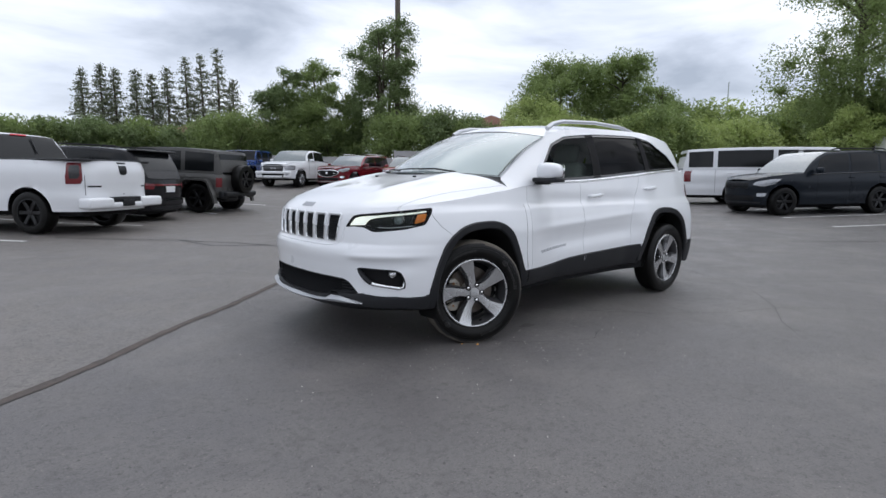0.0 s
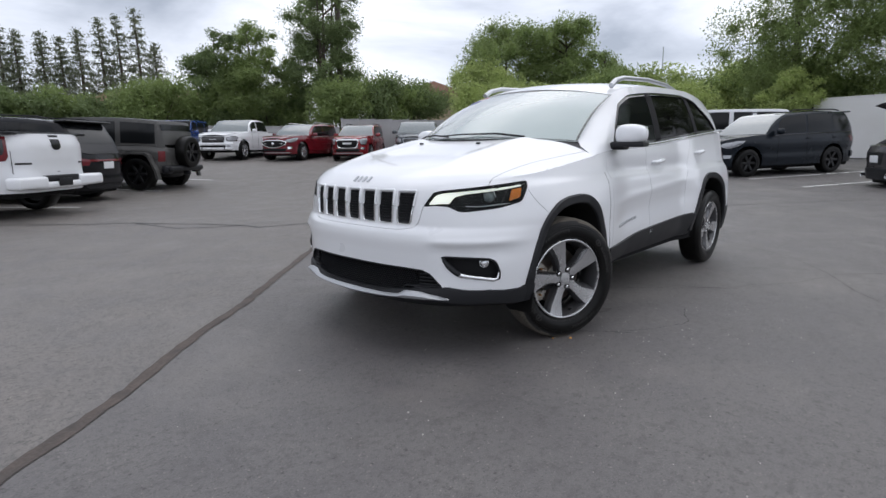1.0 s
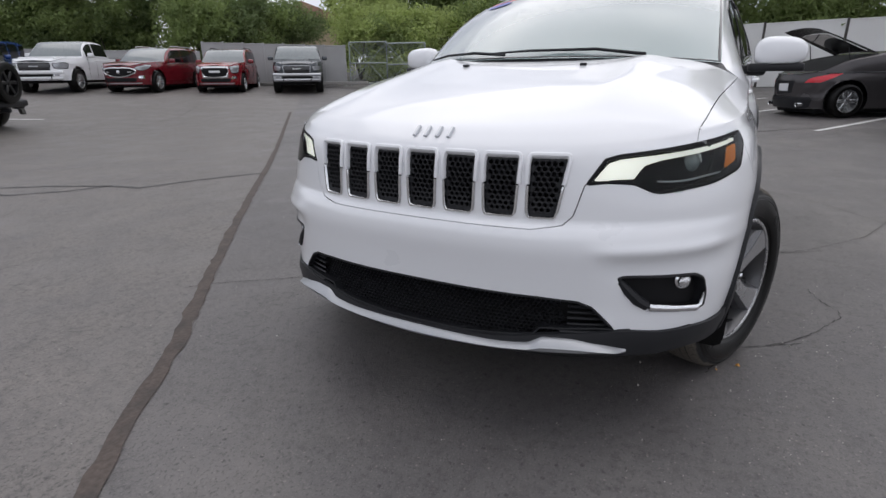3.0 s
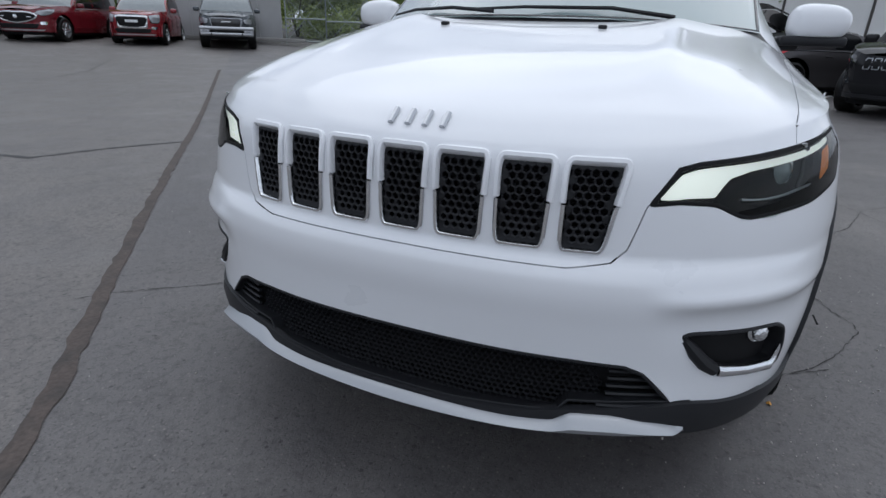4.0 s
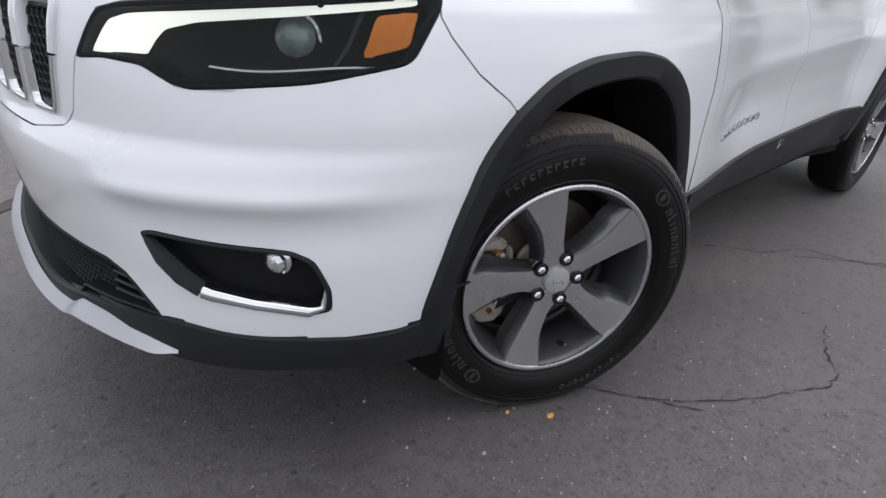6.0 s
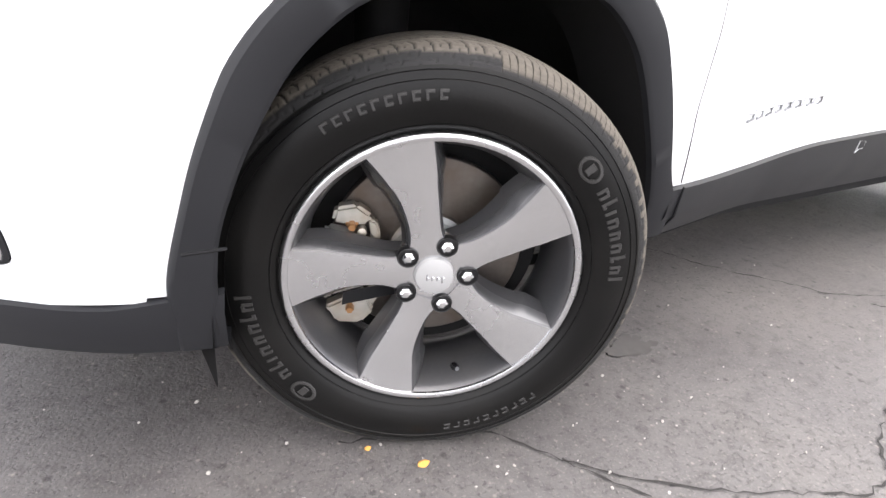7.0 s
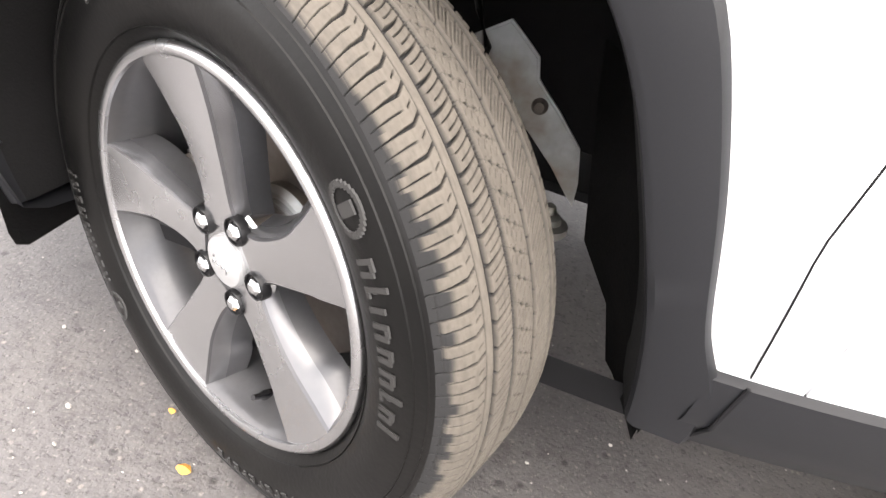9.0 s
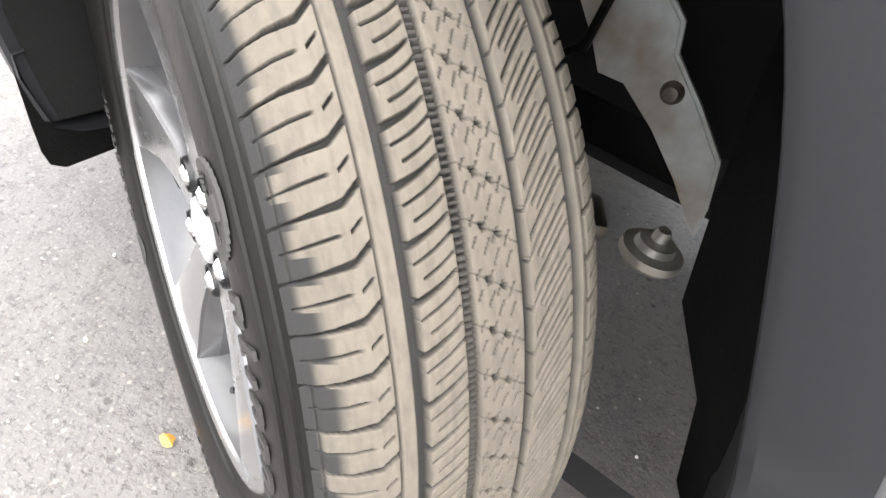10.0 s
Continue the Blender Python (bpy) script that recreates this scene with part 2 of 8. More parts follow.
# dust on the tread thins to bare rubber
nd, ln = M["tread"].node_tree.nodes, M["tread"].node_tree.links
b, at, mx, gn, gm = nd["Principled BSDF"], nd.new("ShaderNodeAttribute"), nd.new("ShaderNodeMix"), nd.new("ShaderNodeTexNoise"), nd.new("ShaderNodeMath")
at.attribute_name, mx.data_type, gm.operation, gn.inputs["Scale"].default_value = "dust", "RGBA", "MULTIPLY_ADD", 45.0
gn.inputs["Detail"].default_value = 6.0
gm.use_clamp = True
gx = nd.new("ShaderNodeMapRange")
gx.inputs["From Min"].default_value, gx.inputs["From Max"].default_value = 0.3, 0.6
gx.inputs["To Min"].default_value, gx.inputs["To Max"].default_value = 0.75, 1.05
ln.new(gn.outputs["Fac"], gx.inputs["Value"])
ln.new(at.outputs["Fac"], gm.inputs[0])
ln.new(gx.outputs["Result"], gm.inputs[1])
gm.inputs[2].default_value = 0.0
mx.inputs["A"].default_value = (0.013, 0.0128, 0.013, 1)
ln.new(b.inputs["Base Color"].links[0].from_socket, mx.inputs["B"])
ln.new(gm.outputs["Value"], mx.inputs["Factor"])
ln.new(mx.outputs["Result"], b.inputs["Base Color"])
# the running light is brightest at its inner end
nd, ln = M["drl"].node_tree.nodes, M["drl"].node_tree.links
b, tc, sx, ab, mr = nd["Principled BSDF"], nd.new("ShaderNodeTexCoord"), nd.new("ShaderNodeSeparateXYZ"), nd.new("ShaderNodeMath"), nd.new("ShaderNodeMapRange")
ab.operation = "ABSOLUTE"
mr.inputs["From Min"].default_value, mr.inputs["From Max"].default_value = 0.56, 0.72
mr.inputs["To Min"].default_value, mr.inputs["To Max"].default_value = 0.70, 0.36
ln.new(tc.outputs["Object"], sx.inputs["Vector"])
ln.new(sx.outputs["Y"], ab.inputs[0])
ln.new(ab.outputs["Value"], mr.inputs["Value"])
ln.new(mr.outputs["Result"], b.inputs["Emission Strength"])
# dark paint and glass mirror little
for key in ("car_black", "car_navy", "car_grey", "car_gun", "dark_glass"):
    M[key].node_tree.nodes["Principled BSDF"].inputs["Specular IOR Level"].default_value = 0.22
    M[key].node_tree.nodes["Principled BSDF"].inputs["Coat Weight"].default_value = 0.08
# dull plastics and rubber
M["rubber"].node_tree.nodes["Principled BSDF"].inputs["Specular IOR Level"].default_value = 0.20
for key in ("black_plastic", "liner", "void"):
    M[key].node_tree.nodes["Principled BSDF"].inputs["Specular IOR Level"].default_value = 0.28
# leaves let some light through
for key in ("needle", "leaf", "leaf_light", "leaf_dark"):
    nd, ln = M[key].node_tree.nodes, M[key].node_tree.links
    b, out = nd["Principled BSDF"], nd["Material Output"]
    tl, mx = nd.new("ShaderNodeBsdfTranslucent"), nd.new("ShaderNodeMixShader")
    ln.new(b.inputs["Base Color"].links[0].from_socket, tl.inputs["Color"])
    mx.inputs["Fac"].default_value = 0.45
    ln.new(b.outputs["BSDF"], mx.inputs[1])
    ln.new(tl.outputs["BSDF"], mx.inputs[2])
    ln.new(mx.outputs["Shader"], out.inputs["Surface"])


def asphalt():
    """Weathered asphalt: aggregate, sealed and worn areas, the paler rough half beyond the seam."""
    m = bpy.data.materials.new("asphalt")
    m.use_nodes = True
    nd, ln = m.node_tree.nodes, m.node_tree.links
    b = nd["Principled BSDF"]
    co = nd.new("ShaderNodeTexCoord")

    def noise_(scale, detail=6.0, rough=0.6):
        n = nd.new("ShaderNodeTexNoise")
        n.inputs["Scale"].default_value, n.inputs["Detail"].default_value, n.inputs["Roughness"].default_value = scale, detail, rough
        ln.new(co.outputs["Object"], n.inputs["Vector"])
        return n.outputs["Fac"]

    def ramp(src, lo, hi, a=0.0, c=1.0):
        r = nd.new("ShaderNodeMapRange")
        r.inputs["From Min"].default_value, r.inputs["From Max"].default_value = lo, hi
        r.inputs["To Min"].default_value, r.inputs["To Max"].default_value = a, c
        ln.new(src, r.inputs["Value"])
        return r.outputs["Result"]

    def mix(fac, a, c):
        x = nd.new("ShaderNodeMix")
        x.data_type = "RGBA"
        for key, v in (("A", a), ("B", c)):
            if isinstance(v, tuple):
                x.inputs[key].default_value = (*v, 1)
            else:
                ln.new(v, x.inputs[key])
        ln.new(fac, x.inputs["Factor"])
        return x.outputs["Result"]

    big, mid, fine, grit = noise_(0.35), noise_(2.2), noise_(28, 8, 0.7), noise_(260, 3)
    vor = nd.new("ShaderNodeTexVoronoi")
    vor.inputs["Scale"].default_value = 120.0
    ln.new(co.outputs["Object"], vor.inputs["Vector"])
    # side of the long seam
    sep = nd.new("ShaderNodeSeparateXYZ")
    ln.new(co.outputs["Object"], sep.inputs["Vector"])

    def arith(op, p, q):
        x = nd.new("ShaderNodeMath")
        x.operation = op
        for k, v in enumerate((p, q)):
            if isinstance(v, (int, float)):
                x.inputs[k].default_value = v
            else:
                ln.new(v, x.inputs[k])
        return x.outputs["Value"]

    # distance beyond the seam line through (2.67, 0.15) and (-2.74, -4.63)
    side = arith("SUBTRACT", arith("MULTIPLY", arith("SUBTRACT", sep.outputs["X"], 2.67), 0.662), arith("MULTIPLY", arith("SUBTRACT", sep.outputs["Y"], 0.15), 0.749))
    beyond = ramp(side, -0.02, 0.05)
    base = mix(ramp(mid, 0.35, 0.7), (0.111, 0.105, 0.105), (0.152, 0.145, 0.142))
    worn = mix(ramp(mid, 0.35, 0.7), (0.149, 0.138, 0.131), (0.216, 0.201, 0.188))
    base = mix(beyond, base, worn)
    base = mix(ramp(big, 0.45, 0.7, 0, 0.45), base, (0.195, 0.183, 0.174))
    base = mix(ramp(fine, 0.50, 0.70, 0, 0.70), base, (0.044, 0.042, 0.041))
    # small dark pits and darker blotches
    pit = nd.new("ShaderNodeTexVoronoi")
    pit.inputs["Scale"].default_value = 27.0
    ln.new(co.outputs["Object"], pit.inputs["Vector"])
    some = nd.new("ShaderNodeSeparateColor")
    ln.new(pit.outputs["Color"], some.inputs["Color"])
    holes = arith("MULTIPLY", ramp(pit.outputs["Distance"], 0.10, 0.24, 1.0, 0.0), ramp(some.outputs["Red"], 0.76, 0.84))
    blot = noise_(7.0, 8, 0.7)
    base = mix(ramp(blot, 0.50, 0.66, 0, 0.5), base, (0.074, 0.069, 0.068))
    base = mix(arith("MULTIPLY", beyond, ramp(noise_(34, 6, 0.75), 0.53, 0.66, 0, 0.75)), base, (0.044, 0.042, 0.041))
    base = mix(ramp(noise_(0.9, 7, 0.65), 0.50, 0.68, 0, 0.55), base, (0.225, 0.212, 0.201))
    base = mix(arith("MULTIPLY", holes, 0.8), base, (0.022, 0.021, 0.020))
    chip = nd.new("ShaderNodeTexVoronoi")
    chip.inputs["Scale"].default_value = 75.0
    ln.new(co.outputs["Object"], chip.inputs["Vector"])
    few = nd.new("ShaderNodeSeparateColor")
    ln.new(chip.outputs["Color"], few.inputs["Color"])
    pale = arith("MULTIPLY", ramp(chip.outputs["Distance"], 0.18, 0.34, 1.0, 0.0), ramp(few.outputs["Green"], 0.90, 0.95))
    base = mix(arith("MULTIPLY", pale, 0.55), base, (0.364, 0.338, 0.311))
    base = mix(ramp(grit, 0.60, 0.80, 0, 0.5), base, (0.346, 0.321, 0.303))
    speck = noise_(85, 5, 0.62)
    base = mix(ramp(speck, 0.54, 0.63, 0, 0.62), base, (0.042, 0.040, 0.039))
    base = mix(ramp(noise_(150, 4, 0.6), 0.57, 0.68, 0, 0.5), base, (0.300, 0.282, 0.265))
    sh = nd.new("ShaderNodeHueSaturation")
    sh.inputs["Value"].default_value, sh.inputs["Saturation"].default_value = 0.83, 1.4
    ln.new(base, sh.inputs["Color"])
    ln.new(sh.outputs["Color"], b.inputs["Base Color"])
    ln.new(ramp(mid, 0.3, 0.7, 0.46, 0.66), b.inputs["Roughness"])
    b.inputs["Specular IOR Level"].default_value = 0.7
    hgt = arith("SUBTRACT", arith("ADD", arith("MULTIPLY", vor.outputs["Distance"], 0.6), arith("ADD", arith("MULTIPLY", fine, 0.5), arith("SUBTRACT", arith("MULTIPLY", grit, 0.6), arith("MULTIPLY", ramp(speck, 0.54, 0.63), 0.7)))), arith("MULTIPLY", holes, 0.8))
    bp = nd.new("ShaderNodeBump")
    bp.inputs["Strength"].default_value, bp.inputs["Distance"].default_value = 0.5, 0.003
    ln.new(hgt, bp.inputs["Height"])
    ln.new(bp.outputs["Normal"], b.inputs["Normal"])
    return m


M["asphalt"] = asphalt()


# ---- mesh helpers ----
def thing(name, label, category, group="", m=None, kind=""):
    ob = new(name)
    ob.empty_display_size = 0.1
    tagged(ob, label, category, group, kind)
    if m is not None:
        ob.matrix_world = m
    return ob


def part(name, bm, material, parent=None, label="", smooth=True, m=None, extra=()):
    """Link a bmesh as one mesh object under a thing or a part; frees the bmesh."""
    me = bpy.data.meshes.new(name)
    bm.to_mesh(me)
    bm.free()
    me.materials.append(M[material])
    for e in extra:
        me.materials.append(M[e])
    if smooth:
        me.polygons.foreach_set("use_smooth", [True] * len(me.polygons))
        me.set_sharp_from_angle(angle=radians(38))
    ob = new(name, me)
    if parent is not None:
        ob.parent = parent
    if m is not None:
        ob.matrix_basis = m
    if label:
        tagged(ob, label)
    return ob


def alone(name, bm, material, label, category, kind="", group="", smooth=True, m=None):
    return tagged(part(name, bm, material, None, "", smooth, m), label, category, group, kind)


def box(bm, size, m=None, bevel=0.0, segs=2):
    """A bevelled block of that size about the pose m."""
    m = m or Matrix()
    got = bmesh.ops.create_cube(bm, size=1.0, matrix=m @ Matrix.Diagonal((*size, 1)))
    if bevel:
        es = list({e for v in got["verts"] for e in v.link_edges})
        bmesh.ops.bevel(bm, geom=es, offset=bevel, segments=segs, affect="EDGES", profile=0.5)
    return bm


def blk(size, m=None, bevel=0.0, segs=2):
    return box(bmesh.new(), size, m, bevel, segs)


def spin(profile, segs=48, m=None, closed=False):
    """Turn a profile of (radius, y) about the y axis."""
    bm, rings = bmesh.new(), []
    m = m or Matrix()
    for k in range(segs):
        a = 2 * math.pi * k / segs
        rings.append([bm.verts.new(m @ Vector((r * math.cos(a), y, r * math.sin(a)))) for r, y in profile])
    n = len(profile)
    for k in range(segs):
        p, q = rings[k], rings[(k + 1) % segs]
        for j in range(n if closed else n - 1):
            i = (j + 1) % n
            bm.faces.new((p[j], p[i], q[i], q[j]))
    bmesh.ops.remove_doubles(bm, verts=bm.verts, dist=1e-6)
    bmesh.ops.recalc_face_normals(bm, faces=bm.faces)
    return bm


def tube(bm, pts, radius, segs=8, flat=1.0):
    """A bar of round section along points; flat squeezes its height."""
    pts = [Vector(p) for p in pts]
    rings = []
    for i, p in enumerate(pts):
        d = (pts[min(i + 1, len(pts) - 1)] - pts[max(i - 1, 0)]).normalized()
        up = Vector((0, 0, 1)) if abs(d.z) < 0.9 else Vector((1, 0, 0))
        a = d.cross(up).normalized()
        b = a.cross(d).normalized()
        r = radius[i] if isinstance(radius, (list, tuple)) else radius
        rings.append([bm.verts.new(p + a * (r * math.cos(t)) + b * (r * flat * math.sin(t))) for t in (2 * math.pi * k / segs for k in range(segs))])
    for p, q in zip(rings, rings[1:]):
        for k in range(segs):
            bm.faces.new((p[k], p[(k + 1) % segs], q[(k + 1) % segs], q[k]))
    for r in (rings[0][::-1], rings[-1]):
        bm.faces.new(r)
    return bm


def inside(poly, u, v):
    hit, j = False, len(poly) - 1
    for i in range(len(poly)):
        (a, b), (c, d) = poly[i], poly[j]
        if (b > v) != (d > v) and u < (c - a) * (v - b) / (d - b) + a:
            hit = not hit
        j = i
    return hit


def nearest(poly, u, v, ku, kv, closed=True):
    """Nearest point of a polygon's outline, distances scaled by ku, kv."""
    best = (1e9, u, v)
    for i in range(len(poly) if closed else len(poly) - 1):
        (a, b), (c, d) = poly[i], poly[(i + 1) % len(poly)]
        du, dv = (c - a) * ku, (d - b) * kv
        t = ((u - a) * ku * du + (v - b) * kv * dv) / max(du * du + dv * dv, 1e-12)
        t = min(max(t, 0), 1)
        x, y = a + (c - a) * t, b + (d - b) * t
        g = math.hypot((u - x) * ku, (v - y) * kv)
        if g < best[0]:
            best = (g, x, y)
    return best


def rounded(poly, r=0.12, n=3):
    """The polygon with its corners cut round."""
    out = []
    for i in range(len(poly)):
        p, q, s = poly[i - 1], poly[i], poly[(i + 1) % len(poly)]
        a = (q[0] + (p[0] - q[0]) * r, q[1] + (p[1] - q[1]) * r)
        c = (q[0] + (s[0] - q[0]) * r, q[1] + (s[1] - q[1]) * r)
        for k in range(n + 1):
            t = k / n
            out.append(((1 - t) ** 2 * a[0] + 2 * t * (1 - t) * q[0] + t * t * c[0], (1 - t) ** 2 * a[1] + 2 * t * (1 - t) * q[1] + t * t * c[1]))
    return out


def settle(par, pick, shapes, lock_top=False):
    """Sort the cells of a grid by pick, and draw the vertices between unlike cells onto the nearest outline."""
    nu, nv = len(par), len(par[0])
    keys = [[pick(sum(par[a][b][0] for a, b in ((i, j), (i + 1, j), (i + 1, j + 1), (i, j + 1))) / 4,
                  sum(par[a][b][1] for a, b in ((i, j), (i + 1, j), (i + 1, j + 1), (i, j + 1))) / 4) for j in range(nv - 1)] for i in range(nu - 1)]
    boxes = [(min(p[0] for p in o), max(p[0] for p in o), min(p[1] for p in o), max(p[1] for p in o), o, c) for o, c in shapes]
    moved = {}
    for i in range(nu):
        for j in range(nv):
            if lock_top and j == nv - 1:
                continue
            near = {keys[a][b] for a in (i - 1, i) for b in (j - 1, j) if 0 <= a < nu - 1 and 0 <= b < nv - 1}
            if len(near) < 2:
                continue
            u, v = par[i][j]
            cu = abs(par[min(i + 1, nu - 1)][j][0] - par[max(i - 1, 0)][j][0]) / 2
            cv = abs(par[i][min(j + 1, nv - 1)][1] - par[i][max(j - 1, 0)][1]) / 2
            best = (1e9, u, v)
            for a, b, c, d, o, cl in boxes:
                if a - 2 * cu <= u <= b + 2 * cu and c - 2 * cv <= v <= d + 2 * cv:
                    g = nearest(o, u, v, 1 / cu, 1 / cv, cl)
                    if g[0] < best[0]:
                        best = g
            if best[0] < 1.45:
                moved[i, j] = (max(best[1], 0.0) if i == 0 and par[0][0][0] == 0 else best[1], best[2])
                if i == 0 and par[0][0][0] == 0:
                    moved[i, j] = (0.0, best[2])
    for (i, j), p in moved.items():
        par[i][j] = p
    return keys


def grid_faces(fn, par, keys):
    """Meshes of a sorted grid, by key."""
    bms, made = {}, {}
    for i in range(len(keys)):
        for j in range(len(keys[0])):
            key = keys[i][j]
            if key is None:
                continue
            if key not in bms:
                bms[key], made[key] = bmesh.new(), {}
            vv = []
            for k in ((i, j), (i + 1, j), (i + 1, j + 1), (i, j + 1)):
                if k not in made[key]:
                    made[key][k] = bms[key].verts.new(fn(*par[k[0]][k[1]]))
                vv.append(made[key][k])
            bms[key].faces.new(vv)
    for bm in bms.values():
        bmesh.ops.remove_doubles(bm, verts=bm.verts, dist=2e-5)
    return bms


def sheet(fn, us, vs, outlines, pick, open_lines=(), lock_top=False):
    """A grid over fn(u, v); its cells go to the mesh that pick(u, v) names, cut along the outlines."""
    par = [[(u, v) for v in vs] for u in us]
    keys = settle(par, pick, [(o, True) for o in outlines] + [(o, False) for o in open_lines], lock_top)
    return grid_faces(fn, par, keys)


def flange(bm, gap=0.0016, depth=0.012, keep=None):
    """Draw the open edges in by half a shut line and fold them inwards."""
    bm.normal_update()
    edges = [e for e in bm.edges if len(e.link_faces) == 1 and not (keep and keep(e.verts[0].co) and keep(e.verts[1].co))]
    vs = {v for e in edges for v in e.verts}
    moves = {}
    for v in vs:
        mid = sum((f.calc_center_median() for f in v.link_faces), Vector()) / max(len(v.link_faces), 1)
        d = mid - v.co
        tang = Vector()
        for e in v.link_edges:
            if len(e.link_faces) == 1:
                t = (e.other_vert(v).co - v.co).normalized()
                tang += t if tang.dot(t) >= 0 else -t
        if tang.length > 1e-6:
            tang.normalize()
            d -= tang * d.dot(tang)
        moves[v] = d.normalized() * gap if d.length > 1e-7 else Vector()
    normals = {v: v.normal.copy() for v in vs}
    for v, d in moves.items():
        v.co += d
    got = bmesh.ops.extrude_edge_only(bm, edges=edges)
    news = [g for g in got["geom"] if isinstance(g, bmesh.types.BMVert)]
    for v in news:
        src = min((e.other_vert(v) for e in v.link_edges if e.other_vert(v) in normals), key=lambda o: (o.co - v.co).length, default=None)
        if src is not None:
            v.co -= normals[src] * depth
    return bm


def outward(bm, centre):
    """Turn all faces away from a centre point."""
    bm.normal_update()
    flip = [f for f in bm.faces if f.normal.dot(f.calc_center_median() - Vector(centre)) < 0]
    if len(flip) * 2 > len(bm.faces):
        bmesh.ops.reverse_faces(bm, faces=bm.faces)
    return bm


def mirrored(bm):
    """A copy on the other side."""
    c = bm.copy()
    for v in c.verts:
        v.co.y = -v.co.y
    bmesh.ops.reverse_faces(c, faces=c.faces)
    return c


def joined(*bms):
    out = bmesh.new()
    for b in bms:
        me = bpy.data.meshes.new("tmp")
        b.to_mesh(me)
        b.free()
        out.from_mesh(me)
        bpy.data.meshes.remove(me)
    return out


def both(bm):
    """The half and its mirror image, welded in the middle."""
    out = joined(mirrored(bm), bm)
    bmesh.ops.remove_doubles(out, verts=out.verts, dist=2e-4)
    return out


def ring(fn, poly, width, lift, back=0.02, ku=1.0, kv=1.0, into=0.0):
    """A raised frame along a closed outline on a surface: outer edge, crown, inner edge, return."""
    n = len(poly)
    area = sum(poly[i][0] * poly[(i + 1) % n][1] - poly[(i + 1) % n][0] * poly[i][1] for i in range(n))
    sg = 1 if area > 0 else -1
    bm, rows = bmesh.new(), []

    def off(i, d):
        (a, b), (c, e) = poly[i - 1], poly[(i + 1) % n]
        tu, tv = (c - a) * ku, (e - b) * kv
        L = max(math.hypot(tu, tv), 1e-9)
        return (poly[i][0] - sg * tv / L * d / ku, poly[i][1] + sg * tu / L * d / kv)

    for i in range(n):
        u, v = poly[i]
        e = 1e-3
        p = Vector(fn(u, v))
        nrm = (Vector(fn(u + e, v)) - p).cross(Vector(fn(u, v + e)) - p).normalized()
        q = [Vector(fn(*off(i, d))) for d in (0, width * 0.25, width * 0.75, width)]
        rows.append([bm.verts.new(x) for x in (q[0] - nrm * back * 0.3, q[0] + nrm * lift * 0.6, q[1] + nrm * lift, q[2] + nrm * lift, q[3] + nrm * lift * 0.4, q[3] - nrm * (back + into))])
    for i in range(n):
        p, q = rows[i], rows[(i + 1) % n]
        for j in range(5):
            bm.faces.new((p[j], p[j + 1], q[j + 1], q[j]))
    bmesh.ops.recalc_face_normals(bm, faces=bm.faces)
    return bm


def filled(fn, poly, lift, step=0.02, ku=1.0, kv=1.0):
    """A panel that fills an outline on a surface, lifted off it."""
    us = [p[0] for p in poly]
    vs = [p[1] for p in poly]
    nu = max(int((max(us) - min(us)) * ku / step), 2) + 1
    nv = max(int((max(vs) - min(vs)) * kv / step), 2) + 1
    gu = [min(us) + (max(us) - min(us)) * i / (nu - 1) for i in range(nu)]
    gv = [min(vs) + (max(vs) - min(vs)) * i / (nv - 1) for i in range(nv)]

    def at(u, v):
        e = 1e-3
        p = Vector(fn(u, v))
        nrm = (Vector(fn(u + e, v)) - p).cross(Vector(fn(u, v + e)) - p).normalized()
        return p + nrm * lift

    got = sheet(at, gu, gv, [poly], lambda u, v: "a" if inside(poly, u, v) else None)
    return got.get("a", bmesh.new())


def ribbon(pts, width, z=0.004, jag=0.0, ground=None, vary=(0.45, 1.3), step=0.06):
    """A flat strip along points on the ground."""
    bm, prev = bmesh.new(), None
    pts = [Vector((p[0], p[1], 0)) for p in pts]
    fine = []
    for a, b in zip(pts, pts[1:]):
        n = max(int((b - a).length / (step if jag else 0.5)), 1)
        fine += [a.lerp(b, k / n) for k in range(n)]
    fine.append(pts[-1])
    for i, p in enumerate(fine):
        d = (fine[min(i + 1, len(fine) - 1)] - fine[max(i - 1, 0)]).normalized()
        s = Vector((-d.y, d.x, 0))
        c = p + s * (random.uniform(-jag, jag))
        w = width * (random.uniform(*vary) if jag else 1.0)
        g = ground or terrain
        cur = [bm.verts.new((q.x, q.y, g(q.x, q.y) + z)) for q in (c - s * w / 2, c + s * w / 2)]
        if prev:
            bm.faces.new((prev[0], prev[1], cur[1], cur[0]))
        prev = cur
    bmesh.ops.recalc_face_normals(bm, faces=bm.faces)
    bm.normal_update()
    for f in bm.faces:
        if f.normal.z < 0:
            f.normal_flip()
    return bm


def terrain(x, y):
    """The lot is level round the car and rises gently towards its edges."""
    return 0.027 * max(0.0, -x - 4.0) + 0.050 * max(0.0, -y - 12.0)


def blend(a, b, t):
    return a + (b - a) * t


def span(a, b, n):
    return [a + (b - a) * k / (n - 1) for k in range(n)]


